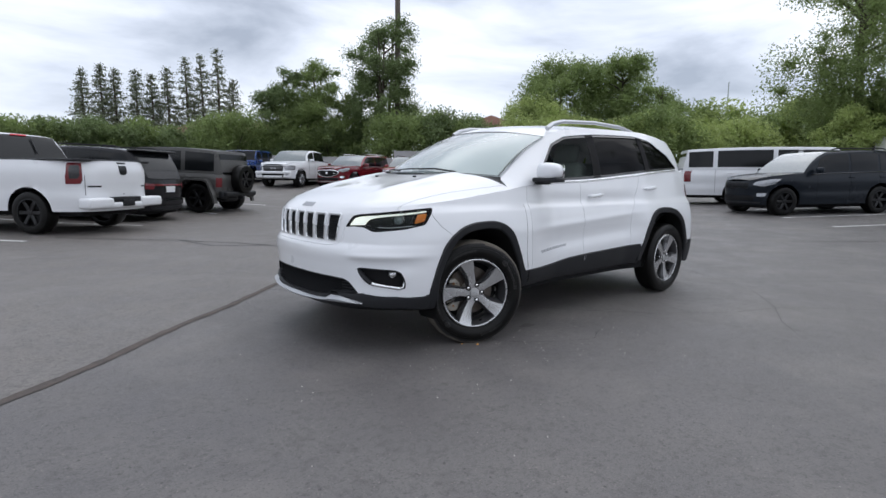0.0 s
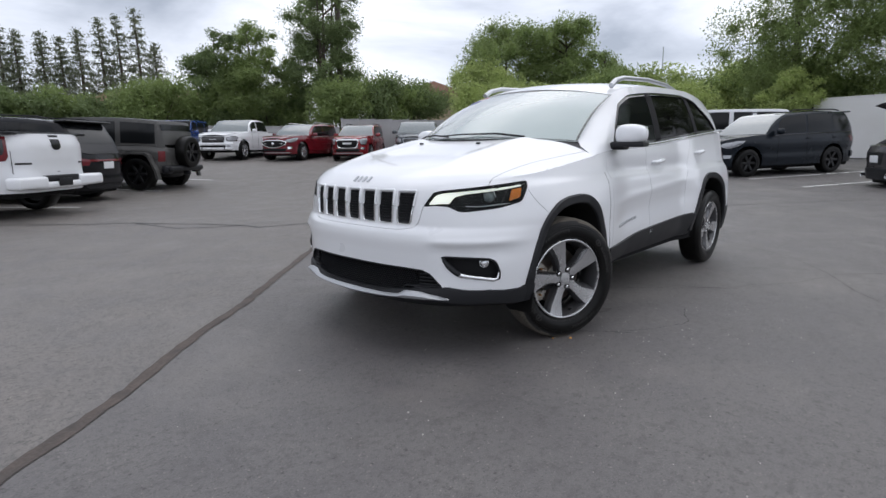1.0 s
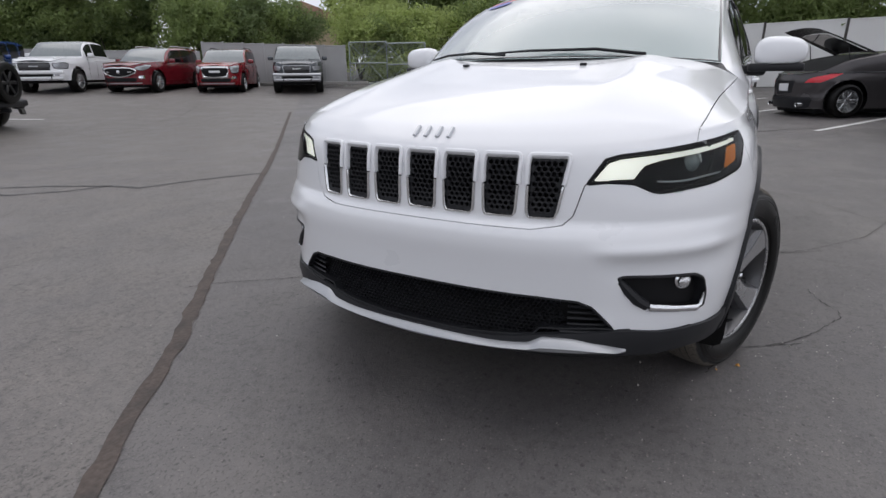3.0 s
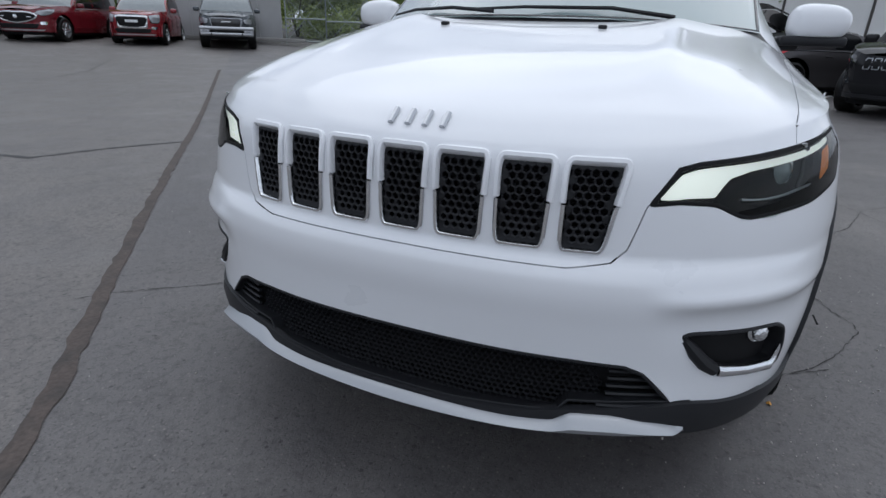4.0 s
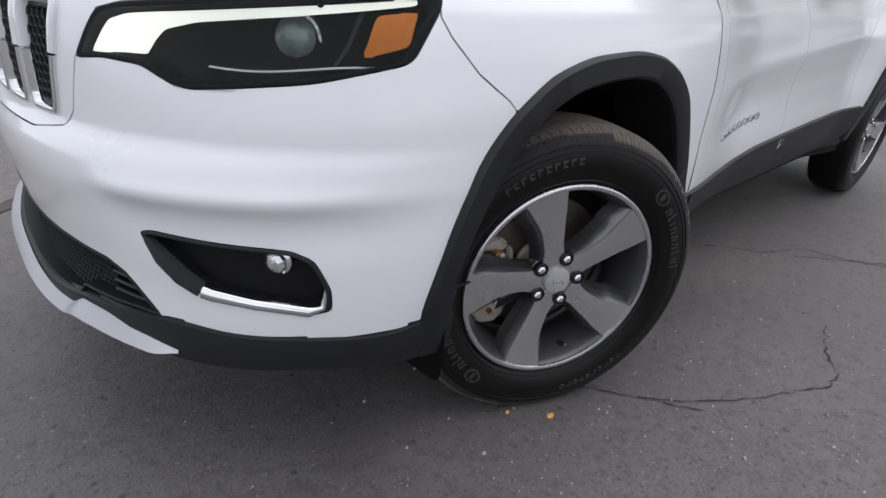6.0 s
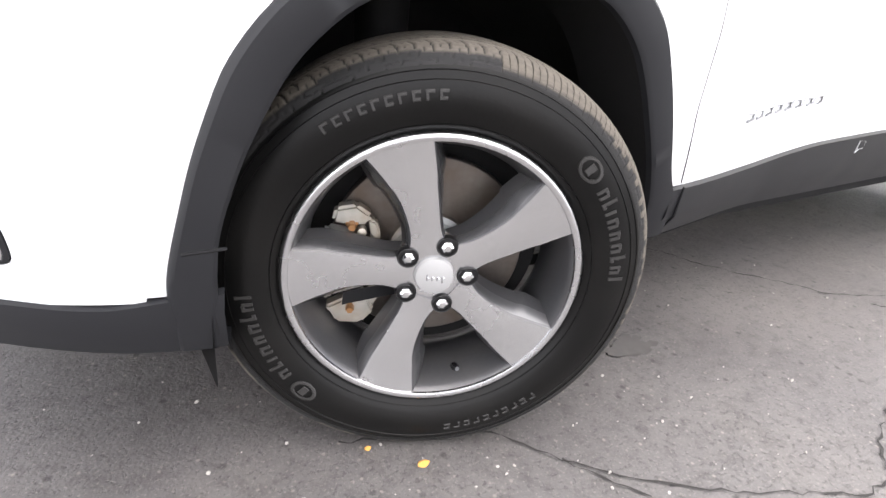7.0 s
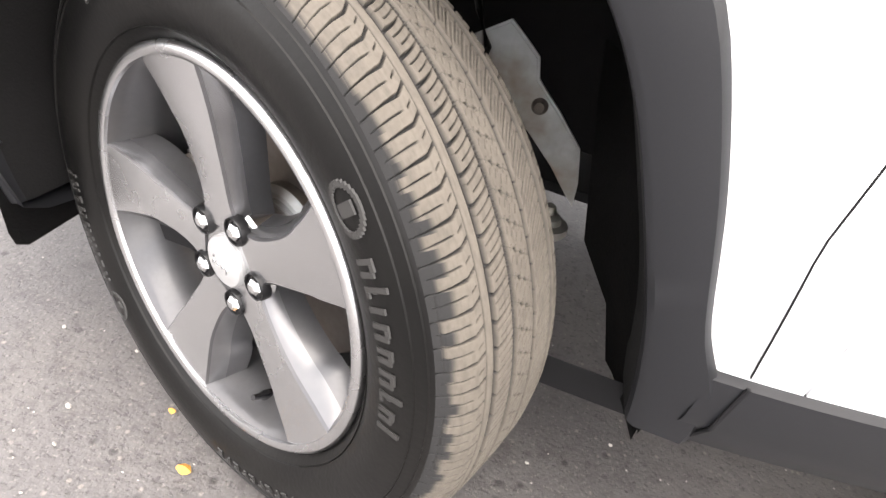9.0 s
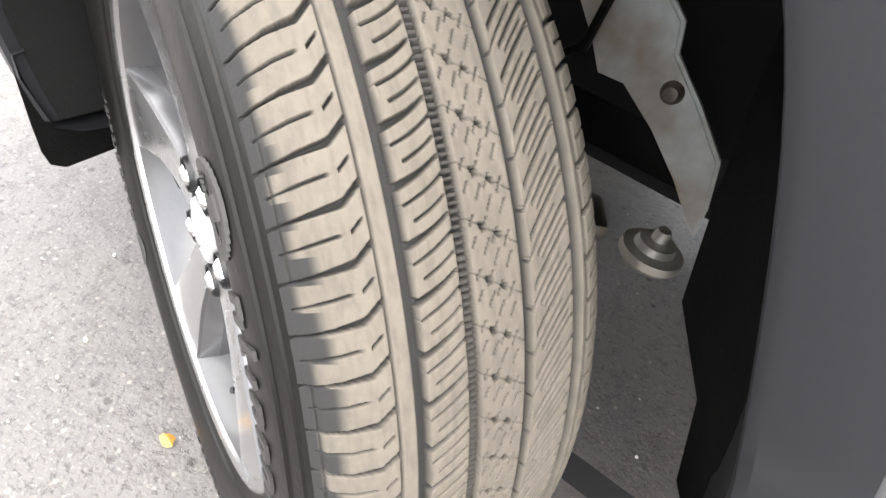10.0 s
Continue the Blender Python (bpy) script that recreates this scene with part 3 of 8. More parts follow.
# ---- shape of the parked car: x ahead of the front axle, y to its left, z up ----
def curve(xs, ys, x):
    """Smooth curve through knots (monotone cubic)."""
    if x <= xs[0]:
        return ys[0]
    if x >= xs[-1]:
        return ys[-1]
    i = 0
    while x > xs[i + 1]:
        i += 1

    def slope(k):
        if k <= 0 or k >= len(xs) - 1:
            j = min(max(k, 1), len(xs) - 1)
            return (ys[j] - ys[j - 1]) / (xs[j] - xs[j - 1])
        a = (ys[k] - ys[k - 1]) / (xs[k] - xs[k - 1])
        b = (ys[k + 1] - ys[k]) / (xs[k + 1] - xs[k])
        return 0.0 if a * b <= 0 else 2 * a * b / (a + b)

    h = xs[i + 1] - xs[i]
    t = (x - xs[i]) / h
    m0, m1 = slope(i) * h, slope(i + 1) * h
    return ((2 * t ** 3 - 3 * t ** 2 + 1) * ys[i] + (t ** 3 - 2 * t ** 2 + t) * m0
            + (-2 * t ** 3 + 3 * t ** 2) * ys[i + 1] + (t ** 3 - t ** 2) * m1)


def ease(a, b, x):
    t = min(max((x - a) / (b - a), 0.0), 1.0)
    return t * t * (3 - 2 * t)


YC = 0.0      # the car's middle plane
XC = 0.15       # where the rounded front meets the straight side
XR = -3.15      # where the straight side meets the rounded tail
NOSE_Z = [0.20, 0.28, 0.34, 0.40, 0.47, 0.58, 0.655, 0.688, 0.712, 0.734, 0.80, 0.88, 0.92, 0.96, 1.05]
NOSE_X = [0.892, 0.937, 0.957, 0.947, 0.940, 0.950, 0.960, 0.957, 0.944, 0.924, 0.924, 0.920, 0.910, 0.882, 0.822]
WIDE_Z = [0.20, 0.30, 0.38, 0.48, 0.60, 0.75, 0.85, 0.93, 0.99, 1.04, 1.10, 1.30]
WIDE_Y = [0.86, 0.895, 0.912, 0.925, 0.930, 0.930, 0.920, 0.902, 0.868, 0.858, 0.848, 0.815]


def rim_z(x):
    """Height of the shoulder, where the side turns into bonnet or glass."""
    return curve([-3.7, -3.1, -2.7, -1.5, -0.6, -0.3, 0.15, 0.38, 0.63, 0.93],
                 [1.272, 1.268, 1.245, 1.152, 1.118, 1.080, 1.027, 1.003, 0.978, 0.937], x)


def front_n(z):
    return 2.60 - 0.22 * ease(0.60, 0.92, z)


def side_y(x, z):
    w = curve(WIDE_Z, WIDE_Y, z)
    dip = ease(-0.45, -0.95, x) * (1 - ease(-1.95, -2.35, x))
    y = w - 0.052 * dip * (1 - 0.35 * ease(0.95, 1.1, z))
    line = 0.74 + 0.09 * (-0.6 - x) / 1.6
    y -= 0.016 * dip * math.exp(-((z - line + 0.10) / 0.085) ** 2)
    y += 0.007 * dip * math.exp(-((z - line - 0.03) / 0.03) ** 2)
    y -= 0.03 * ease(-2.9, -3.3, x) * ease(0.5, 1.2, z)
    return y


def wall(s, z):
    """Point of the body's left wall: s 0..1 round the front, then metres along the side, then round the tail."""
    tail = 1 + XC - XR
    if s <= 1:
        a = s * math.pi / 2
        n = front_n(z)
        nose = curve(NOSE_Z, NOSE_X, z)
        x = XC + (nose - XC) * max(math.cos(a), 0) ** (2 / n)
        y = YC + (curve(WIDE_Z, WIDE_Y, z) - YC) * math.sin(a) ** (2 / n)
        # swage over the fog lamp
        y0 = abs(y)
        k = math.exp(-((z - 0.655) / 0.022) ** 2) * ease(0.50, 0.62, y0) * (1 - 0.9 * ease(0.80, 0.92, y0))
        h = math.exp(-((z - 0.60) / 0.05) ** 2) * ease(0.52, 0.64, y0) * (1 - ease(0.84, 0.93, y0))
        m = 0.012 * k - 0.010 * h
        return Vector((x + m * math.cos(a), y + m * math.sin(a), z))
    if s <= tail:
        x = XC - (s - 1)
        return Vector((x, side_y(x, z), z))
    a = min((s - tail), 1.0) * math.pi / 2
    end = curve([0.25, 0.45, 0.6, 0.95, 1.3], [-3.47, -3.50, -3.50, -3.47, -3.40], z)
    n = 2.7
    x = XR + (end - XR) * math.sin(a) ** (2 / n)
    return Vector((x, YC + (side_y(XR, z) - YC) * max(math.cos(a), 0) ** (2 / n), z))


def wall_top(s):
    """The point of the wall at the shoulder."""
    z = 0.98
    for _ in range(8):
        z = rim_z(wall(s, z)[0])
    return wall(s, z)


EDGE = [wall_top(k / 120) for k in range(121)]   # front edge of bonnet and wings


def bonnet_front(eta):
    """x of the bonnet's front edge at a share eta of its half width."""
    y, i = YC + eta * (EDGE[-1][1] - YC), 0
    while i < 119 and EDGE[i + 1][1] < y:
        i += 1
    a, b = EDGE[i], EDGE[i + 1]
    t = min(max((y - a[1]) / max(b[1] - a[1], 1e-9), 0), 1)
    return a[0] + (b[0] - a[0]) * t


def bonnet(p, eta):
    """Point of the bonnet and wing tops: p from front edge to cowl, eta from the middle to the left shoulder."""
    e = abs(eta)
    xf, xr = bonnet_front(e), -0.03 - 0.348 * e ** 2.2
    x = xf + (xr - xf) * p
    half = side_y(x, rim_z(x)) if x < XC else EDGE[-1][1]
    d = xf - x
    rise = curve([0, 0.03, 0.07, 0.34, 0.64, 0.83, 0.97], [0, 0.024, 0.050, 0.142, 0.205, 0.243, 0.262], d)
    m = e ** 5
    z = (rim_z(xf) + rise) * (1 - m) + rim_z(x) * m
    ridge = math.exp(-((e - 0.55) / 0.07) ** 2) * ease(0.05, 0.45, d)
    z += 0.010 * ridge - 0.006 * (1 - ease(0.3, 0.55, e)) * ease(0.05, 0.4, d)
    return Vector((x, YC + eta * (half - YC), z))


def side_glass(x, v):
    """Point of the cabin's side: v 0 at the waist line, 1 at the roof's edge."""
    z0 = rim_z(x)
    z1 = curve([-3.45, -3.32, -3.1, -2.8, -2.5, -1.8, -1.25, -1.0, -0.75, -0.45, -0.33], [1.43, 1.510, 1.583, 1.628, 1.650, 1.640, 1.595, 1.535, 1.42, 1.235, 1.17], x)
    tuck = 0.12 * ease(-3.08, -3.40, x)
    y0 = side_y(x, z0) - 0.004 - tuck
    y1 = curve([-3.45, -2.6, -1.5, -1.0, -0.45, -0.33], [0.625, 0.640, 0.645, 0.645, 0.70, 0.71], x) - 0.6 * tuck
    z1 = max(z1, z0 + 0.004)
    y = y0 + (y1 - y0) * v
    return Vector((x, y + 0.02 * math.sin(math.pi * v) * min((z1 - z0) / 0.3, 1), z0 + (z1 - z0) * v))


def windscreen(e, v):
    """Point of the windscreen: e across (-1..1), v from the cowl to the roof."""
    a = abs(e)
    x = (-0.06 - 0.30 * a ** 2.2) * (1 - v) + (-0.80 - 0.17 * a ** 2) * v
    y = YC + (0.735 - 0.07 * v) * e
    z = (1.205 - 0.025 * a ** 3) * (1 - v) + (1.578 - 0.055 * a ** 2.5) * v
    b = 0.035 * math.sin(math.pi * v)
    return Vector((x + 0.45 * b, y, z + 0.8 * b))


def roof(p, e):
    a = abs(e)
    xf = -0.80 - 0.17 * a ** 2
    xs = -0.97 - 2.39 * p
    edge = side_glass(xs, 1.0)
    return Vector((xf + (-3.36 - xf) * p, YC + e * (edge[1] - YC), edge[2] + (0.058 - 0.03 * p) * (1 - a ** 2.5)))


# ---- the white sport utility vehicle in the middle ----
car = thing("sport_utility_vehicle", "white midsize sport utility vehicle with seven-slot grille, parked on asphalt", "car")

HEADLIGHT = [(0.312, 0.840), (0.360, 0.914), (0.395, 0.925), (0.608, 0.950), (0.82, 0.972), (0.815, 0.940), (0.775, 0.863), (0.65, 0.833), (0.49, 0.815), (0.465, 0.820), (0.423, 0.843), (0.362, 0.847)]
FOG = [(0.387, 0.573), (0.41, 0.581), (0.62, 0.570), (0.656, 0.550), (0.676, 0.495), (0.678, 0.449), (0.645, 0.441), (0.495, 0.465), (0.45, 0.485)]
INTAKE = [(-0.02, 0.504), (0.21, 0.503), (0.30, 0.497), (0.334, 0.480), (0.402, 0.406), (0.346, 0.407), (0.225, 0.400), (0.211, 0.374), (0.06, 0.357), (-0.02, 0.355)]
NOSE_PANEL = [(-0.02, 0.712), (0.196, 0.712), (0.258, 0.725), (0.281, 0.752), (0.312, 0.840), (0.360, 0.914), (0.395, 0.925), (0.608, 0.950), (0.622, 0.970), (0.632, 0.983), (0.634, 1.1), (-0.02, 1.1)]
ARCH_F = [(0.437, 0.30), (0.443, 0.412), (0.429, 0.471), (0.398, 0.58), (0.352, 0.694), (0.29, 0.770), (0.19, 0.832), (0.07, 0.860), (-0.10, 0.866), (-0.20, 0.852), (-0.28, 0.815), (-0.333, 0.765), (-0.370, 0.697), (-0.400, 0.635), (-0.434, 0.548), (-0.460, 0.484), (-0.488, 0.464), (-0.502, 0.42), (-0.504, 0.355)]
ARCH_FI = [(0.385, 0.30), (0.383, 0.44), (0.372, 0.50), (0.335, 0.60), (0.275, 0.704), (0.205, 0.765), (0.11, 0.800), (0.0, 0.812), (-0.10, 0.814), (-0.18, 0.803), (-0.235, 0.772), (-0.282, 0.724), (-0.318, 0.668), (-0.356, 0.592), (-0.400, 0.498), (-0.430, 0.40), (-0.440, 0.355)]


def s_of_x(x, z):
    """s of a point of the wall at x (beyond the rounded front it is plain)."""
    if x <= XC:
        return 1 + XC - x
    n = front_n(z)
    c = (x - XC) / (curve(NOSE_Z, NOSE_X, z) - XC)
    return math.acos(min(max(c, 0), 1) ** (n / 2)) / (math.pi / 2)


def dense(poly, step=0.03):
    out = []
    for i in range(len(poly)):
        a, b = poly[i], poly[(i + 1) % len(poly)]
        n = max(int(math.hypot(a[0] - b[0], a[1] - b[1]) / step), 1)
        out += [(blend(a[0], b[0], k / n), blend(a[1], b[1], k / n)) for k in range(n)]
    return out


def on_wall(poly, step=0.03):
    return [(s_of_x(x, z), z) for x, z in dense(poly, step)]


REAR_SHIFT = -2.69
S_ARCH = on_wall(ARCH_F)
S_ARCH_R = on_wall([(-x * 1.02 + REAR_SHIFT, z + 0.03 if z > 0.35 else z) for x, z in ARCH_F][::-1])
HL = rounded(HEADLIGHT, 0.16)
FG = rounded(FOG, 0.25)


def slot(k, grow=0.0):
    """Outline of grille slot k (-3..3), in y and z."""
    top, bot = k * 0.131, k * 0.130
    wt, wb = 0.0555 + grow, 0.0495 + grow
    o = 0.014 if k == 3 else 0.0
    i = 0.014 if k == -3 else 0.0
    z0, z1 = 0.741 - grow, 0.921 + grow
    return rounded([(bot - wb + i, z0), (bot + wb - o, z0), (top + wt + (0.004 if k == 3 else 0), z1), (top - wt - (0.004 if k == -3 else 0), z1)], 0.16, 4)


def face(y, z):
    """Point of the front by y and z."""
    n, w = front_n(z), curve(WIDE_Z, WIDE_Y, z)
    q = min(abs(y) / w, 1)
    return mir(wall(math.asin(q ** (n / 2)) / (math.pi / 2), z), y)


def mir(p, y):
    return Vector((p[0], math.copysign(abs(p[1]), y), p[2]))


def slot_s(k):
    out = []
    for y, z in slot(k):
        n, w = front_n(z), curve(WIDE_Z, WIDE_Y, z)
        out.append((math.copysign(math.asin(min(abs(y) / w, 1) ** (n / 2)) / (math.pi / 2), y), z))
    return out


SLOTS = [slot_s(k) for k in range(0, 4)]
SEAM_WING = [(0.812, 0.935), (0.83, 0.90), (0.869, 0.847), (0.919, 0.801), (0.95, 0.755)]
DOOR_A = [(1.70, 1.2), (1.70, 1.10), (1.695, 0.95), (1.70, 0.72), (1.715, 0.50), (1.725, 0.3)]
DOOR_B = [(2.45, 1.3), (2.455, 0.9), (2.46, 0.3)]
DOOR_C = [(3.40, 1.35), (3.38, 1.15), (3.27, 0.93), (3.21, 0.86)]


def line_s(line, z):
    pts = sorted((p[1], p[0]) for p in line)
    return curve([p[0] for p in pts], [p[1] for p in pts], z)


def pick_body(s, z):
    if inside(HL, s, z) or inside(FG, s, z) or inside(INTAKE, s, z) or inside(S_ARCH, s, z) or inside(S_ARCH_R, s, z):
        return None
    if any(inside(p, s, z) for p in SLOTS):
        return None
    if inside(NOSE_PANEL, s, z):
        return "bonnet"
    if z < (curve([0.0, 0.395, 0.50, 0.66, 0.76, 0.84, 0.9], [0.42, 0.412, 0.394, 0.388, 0.381, 0.400, 0.42], s) if s < 1 else curve([1.0, 1.6, 3.2, 4.3], [0.42, 0.42, 0.52, 0.50], s)):
        return None
    if s < line_s(SEAM_WING, min(max(z, 0.755), 0.935)) and z < 0.955 and s < 1:
        return "bumper"
    if s < line_s(DOOR_A, z):
        return "wing"
    if s < line_s(DOOR_B, z):
        return "front_door"
    if z > 0.5 and s < (line_s(DOOR_C, z) if z > 0.86 else 3.21):
        return "rear_door"
    return "rear_quarter"


us = span(0, 1, 190) + [1 + 0.011 * k for k in range(1, 48)] + [1.528 + 0.022 * k for k in range(0, 126)] + span(1 + XC - XR, 2 + XC - XR, 22)[1:]
NV = 74
tops = {}


def body_at(s, v):
    if s not in tops:
        tops[s] = wall_top(s)[2] if s <= 1 else (rim_z(XC - (s - 1)) if s <= 1 + XC - XR else 1.288)
    return wall(s, 0.34 + (tops[s] - 0.34) * v)


def wall_z(s, z):
    return wall(min(max(s, 0), 5.2), z)


# grid rows run from the skirt to the shoulder
def grid_body():
    outlines = [HL, FG, INTAKE, S_ARCH, S_ARCH_R] + SLOTS + [NOSE_PANEL]
    lines = [SEAM_WING, DOOR_A, DOOR_B, DOOR_C, [(3.21, 0.86), (3.21, 0.52), (2.46, 0.48)]]
    par = []
    for s in us:
        top = body_at(s, 1.0)[2]
        par.append([(s, 0.34 + (top - 0.34) * j / (NV - 1)) for j in range(NV)])
    keys = settle(par, pick_body, [(o, True) for o in outlines] + [(o, False) for o in lines], True)
    return grid_faces(wall_z, par, keys)


panels = grid_body()
# bonnet and wing tops share the wall's upper edge
SEAM_TOP = [(0.0, round(wall_top(us[119])[1] / EDGE[-1][1], 6)), (0.07, 0.882), (0.4, 0.900), (0.75, 0.930), (1.0, 0.947)]
etas = sorted({round(wall_top(s)[1] / EDGE[-1][1], 6) for s in us if s <= 1})


def seam_eta(p):
    return curve([q[0] for q in SEAM_TOP], [q[1] for q in SEAM_TOP], p)


tops_bm = sheet(lambda u, v: bonnet(v, u), etas, span(0, 1, 49), [], lambda u, v: "bonnet" if u < seam_eta(v) else "wing",
                open_lines=[[(e, p) for p, e in SEAM_TOP]])
def on_shoulder(c):
    """Whether a point lies where wing and bonnet tops meet the wall."""
    if c.x < XC:
        return abs(c.z - rim_z(c.x)) < 0.003 and abs(abs(c.y) - side_y(c.x, rim_z(c.x))) < 0.003
    return abs(c.x - bonnet_front(min(abs(c.y) / EDGE[-1][1], 1.0))) < 0.004 and abs(c.z - rim_z(c.x)) < 0.004


hood = both(joined(panels.pop("bonnet"), tops_bm["bonnet"]))
bmesh.ops.remove_doubles(hood, verts=hood.verts, dist=0.0015)
bmesh.ops.recalc_face_normals(hood, faces=hood.faces)
outward(hood, (0.3, 0, 0.7))
bonnet_ob = part("bonnet", flange(hood, keep=on_shoulder), "paint", car)
bump = both(panels.pop("bumper"))
bmesh.ops.recalc_face_normals(bump, faces=bump.faces)
outward(bump, (0.3, 0, 0.6))
bumper_ob = part("front_bumper", flange(bump), "paint", car)
wing = joined(panels.pop("wing"), tops_bm["wing"])
bmesh.ops.remove_doubles(wing, verts=wing.verts, dist=0.002)
panels["wing"] = wing
for key in ("wing", "front_door", "rear_door", "rear_quarter"):
    bm = panels[key]
    bmesh.ops.remove_doubles(bm, verts=bm.verts, dist=1e-5)
    bmesh.ops.recalc_face_normals(bm, faces=bm.faces)
    outward(bm, (-1.4, 0, 0.6))
    flange(bm, keep=on_shoulder if key == "wing" else None)
    part(key, mirrored(bm), "paint", car)
    part(key, bm, "paint", car)

# black shell stands in for the shade behind the shut lines and openings
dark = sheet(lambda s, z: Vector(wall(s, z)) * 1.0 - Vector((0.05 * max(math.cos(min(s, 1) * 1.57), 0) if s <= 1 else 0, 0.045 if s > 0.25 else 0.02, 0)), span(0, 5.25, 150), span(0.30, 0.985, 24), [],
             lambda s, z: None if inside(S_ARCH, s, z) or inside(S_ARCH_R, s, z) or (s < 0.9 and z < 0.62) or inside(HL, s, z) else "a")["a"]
part("gap_shade_shell", both(dark), "void", car)
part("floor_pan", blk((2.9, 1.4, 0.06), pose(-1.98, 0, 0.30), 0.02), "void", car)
# added black walls and shelf keep the engine bay dark
part("shade_wall", joined(blk((1.3, 0.04, 0.62), pose(0.0, 0.20, 0.68), 0.01), blk((1.3, 0.04, 0.62), pose(0.0, -0.20, 0.68), 0.01)), "void", car)
part("shade_shelf", blk((0.75, 1.25, 0.05), pose(0.05, 0, 1.0), 0.02), "void", car)

# wheel arch and sill cladding
for shift, flip in ((0.0, 1), (REAR_SHIFT, -1)):
    o = [(x * (1.02 if flip < 0 else 1) * flip + shift, z + (0.03 if flip < 0 and z > 0.35 else 0)) for x, z in ARCH_F]
    i = [(x * (1.02 if flip < 0 else 1) * flip + shift, z + (0.03 if flip < 0 and z > 0.35 else 0)) for x, z in ARCH_FI]

    def walk_line(line, n=70):
        L = [0.0]
        for a, b in zip(line, line[1:]):
            L.append(L[-1] + math.hypot(a[0] - b[0], a[1] - b[1]))
        out = []
        for k in range(n):
            t = L[-1] * k / (n - 1)
            q = 0
            while q < len(line) - 2 and L[q + 1] < t:
                q += 1
            f = (t - L[q]) / max(L[q + 1] - L[q], 1e-9)
            out.append((blend(line[q][0], line[q + 1][0], f), blend(line[q][1], line[q + 1][1], f)))
        for _ in range(3):
            out = [out[0]] + [((out[k - 1][0] + out[k][0] * 2 + out[k + 1][0]) / 4, (out[k - 1][1] + out[k][1] * 2 + out[k + 1][1]) / 4) for k in range(1, n - 1)] + [out[-1]]
        return out

    lo, li = walk_line(o), walk_line(i)
    bm, rows = bmesh.new(), []
    for (xa, za), (xb, zb) in zip(lo, li):
        pa = Vector(wall(s_of_x(xa, za), za))
        rows.append([])
        for k, (t, lift, back) in enumerate(((-0.10, -0.006, 0), (-0.07, 0.006, 0), (0.05, 0.013, 0), (0.85, 0.013, 0), (0.97, 0.008, 0), (1.0, -0.004, 0), (1.02, -0.05, 0), (1.05, -0.16, 0))):
            x, z = blend(xa, xb, t), blend(za, zb, t)
            y = max(pa.y, 0.895) if abs(x - shift) < 0.35 else pa.y
            if flip > 0 and z < 0.46 and x > 0.35:
                y = max(y, wall(s_of_x(x, z), z).y)
            rows[-1].append(bm.verts.new((x, y + lift, z)))
    inner, rim = bmesh.new(), [[v.co.copy() for v in r[5:]] for r in rows]
    for p, q in zip(rows, rows[1:]):
        for k in range(5):
            bm.faces.new((p[k], p[k + 1], q[k + 1], q[k]))
    bmesh.ops.delete(bm, geom=[v for v in bm.verts if not v.link_faces], context="VERTS")
    rim = [[inner.verts.new(c) for c in r] for r in rim]
    for p, q in zip(rim, rim[1:]):
        for k in range(2):
            inner.faces.new((p[k], p[k + 1], q[k + 1], q[k]))
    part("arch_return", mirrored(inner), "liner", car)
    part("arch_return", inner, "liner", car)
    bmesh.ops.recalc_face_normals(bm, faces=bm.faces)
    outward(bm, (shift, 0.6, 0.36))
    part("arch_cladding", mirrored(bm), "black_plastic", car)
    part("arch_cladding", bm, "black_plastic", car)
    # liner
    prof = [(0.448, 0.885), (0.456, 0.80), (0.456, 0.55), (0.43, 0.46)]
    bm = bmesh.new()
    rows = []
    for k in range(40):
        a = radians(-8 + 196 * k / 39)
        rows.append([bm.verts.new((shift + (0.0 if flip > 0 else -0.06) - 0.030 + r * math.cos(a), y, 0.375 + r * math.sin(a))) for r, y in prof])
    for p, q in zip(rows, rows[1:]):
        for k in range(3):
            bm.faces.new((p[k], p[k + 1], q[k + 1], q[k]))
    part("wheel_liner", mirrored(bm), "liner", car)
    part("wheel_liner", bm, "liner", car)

# sill
bm, rows = bmesh.new(), []
for k in range(50):
    x = blend(-0.480, -2.20, k / 49)
    ztop = curve([-2.2, -1.12, -0.80, -0.49], [0.552, 0.512, 0.477, 0.468], x)
    rows.append([bm.verts.new(v) for v in ((x, side_y(x, ztop) - 0.006, ztop + 0.004), (x, side_y(x, ztop) + 0.010, ztop - 0.004), (x, side_y(x, 0.45) + 0.010, blend(ztop, 0.34, 0.5)), (x, side_y(x, 0.40) - 0.015, 0.345 + 0.015 * k / 49), (x, side_y(x, 0.4) - 0.05, 0.33 + 0.015 * k / 49), (x, 0.80, 0.345))])
for p, q in zip(rows, rows[1:]):
    for k in range(5):
        bm.faces.new((p[k], q[k], q[k + 1], p[k + 1]))
bmesh.ops.recalc_face_normals(bm, faces=bm.faces)
outward(bm, (-1.3, 0.3, 0.4))
part("sill_cladding", mirrored(bm), "black_plastic", car)
part("sill_cladding", bm, "black_plastic", car)

# lower lip: black skirt, silver chin
def skirt(s0, s1, prof, n=60, smooth_ends=False):
    bm, rows = bmesh.new(), []
    for k in range(n):
        s = blend(s0, s1, k / (n - 1))
        q = []
        for z, out in prof(s):
            p = Vector(wall(abs(s), z))
            a = min(abs(s), 1) * math.pi / 2
            q.append(bm.verts.new((p.x + out * math.cos(a), math.copysign(p.y + out * math.sin(a), s) if abs(s) > 1e-9 else 0, z)))
        rows.append(q)
    for p, q in zip(rows, rows[1:]):
        for k in range(len(p) - 1):
            bm.faces.new((p[k], p[k + 1], q[k + 1], q[k]))
    bmesh.ops.recalc_face_normals(bm, faces=bm.faces)
    return outward(bm, (0.3, 0, 0.35))


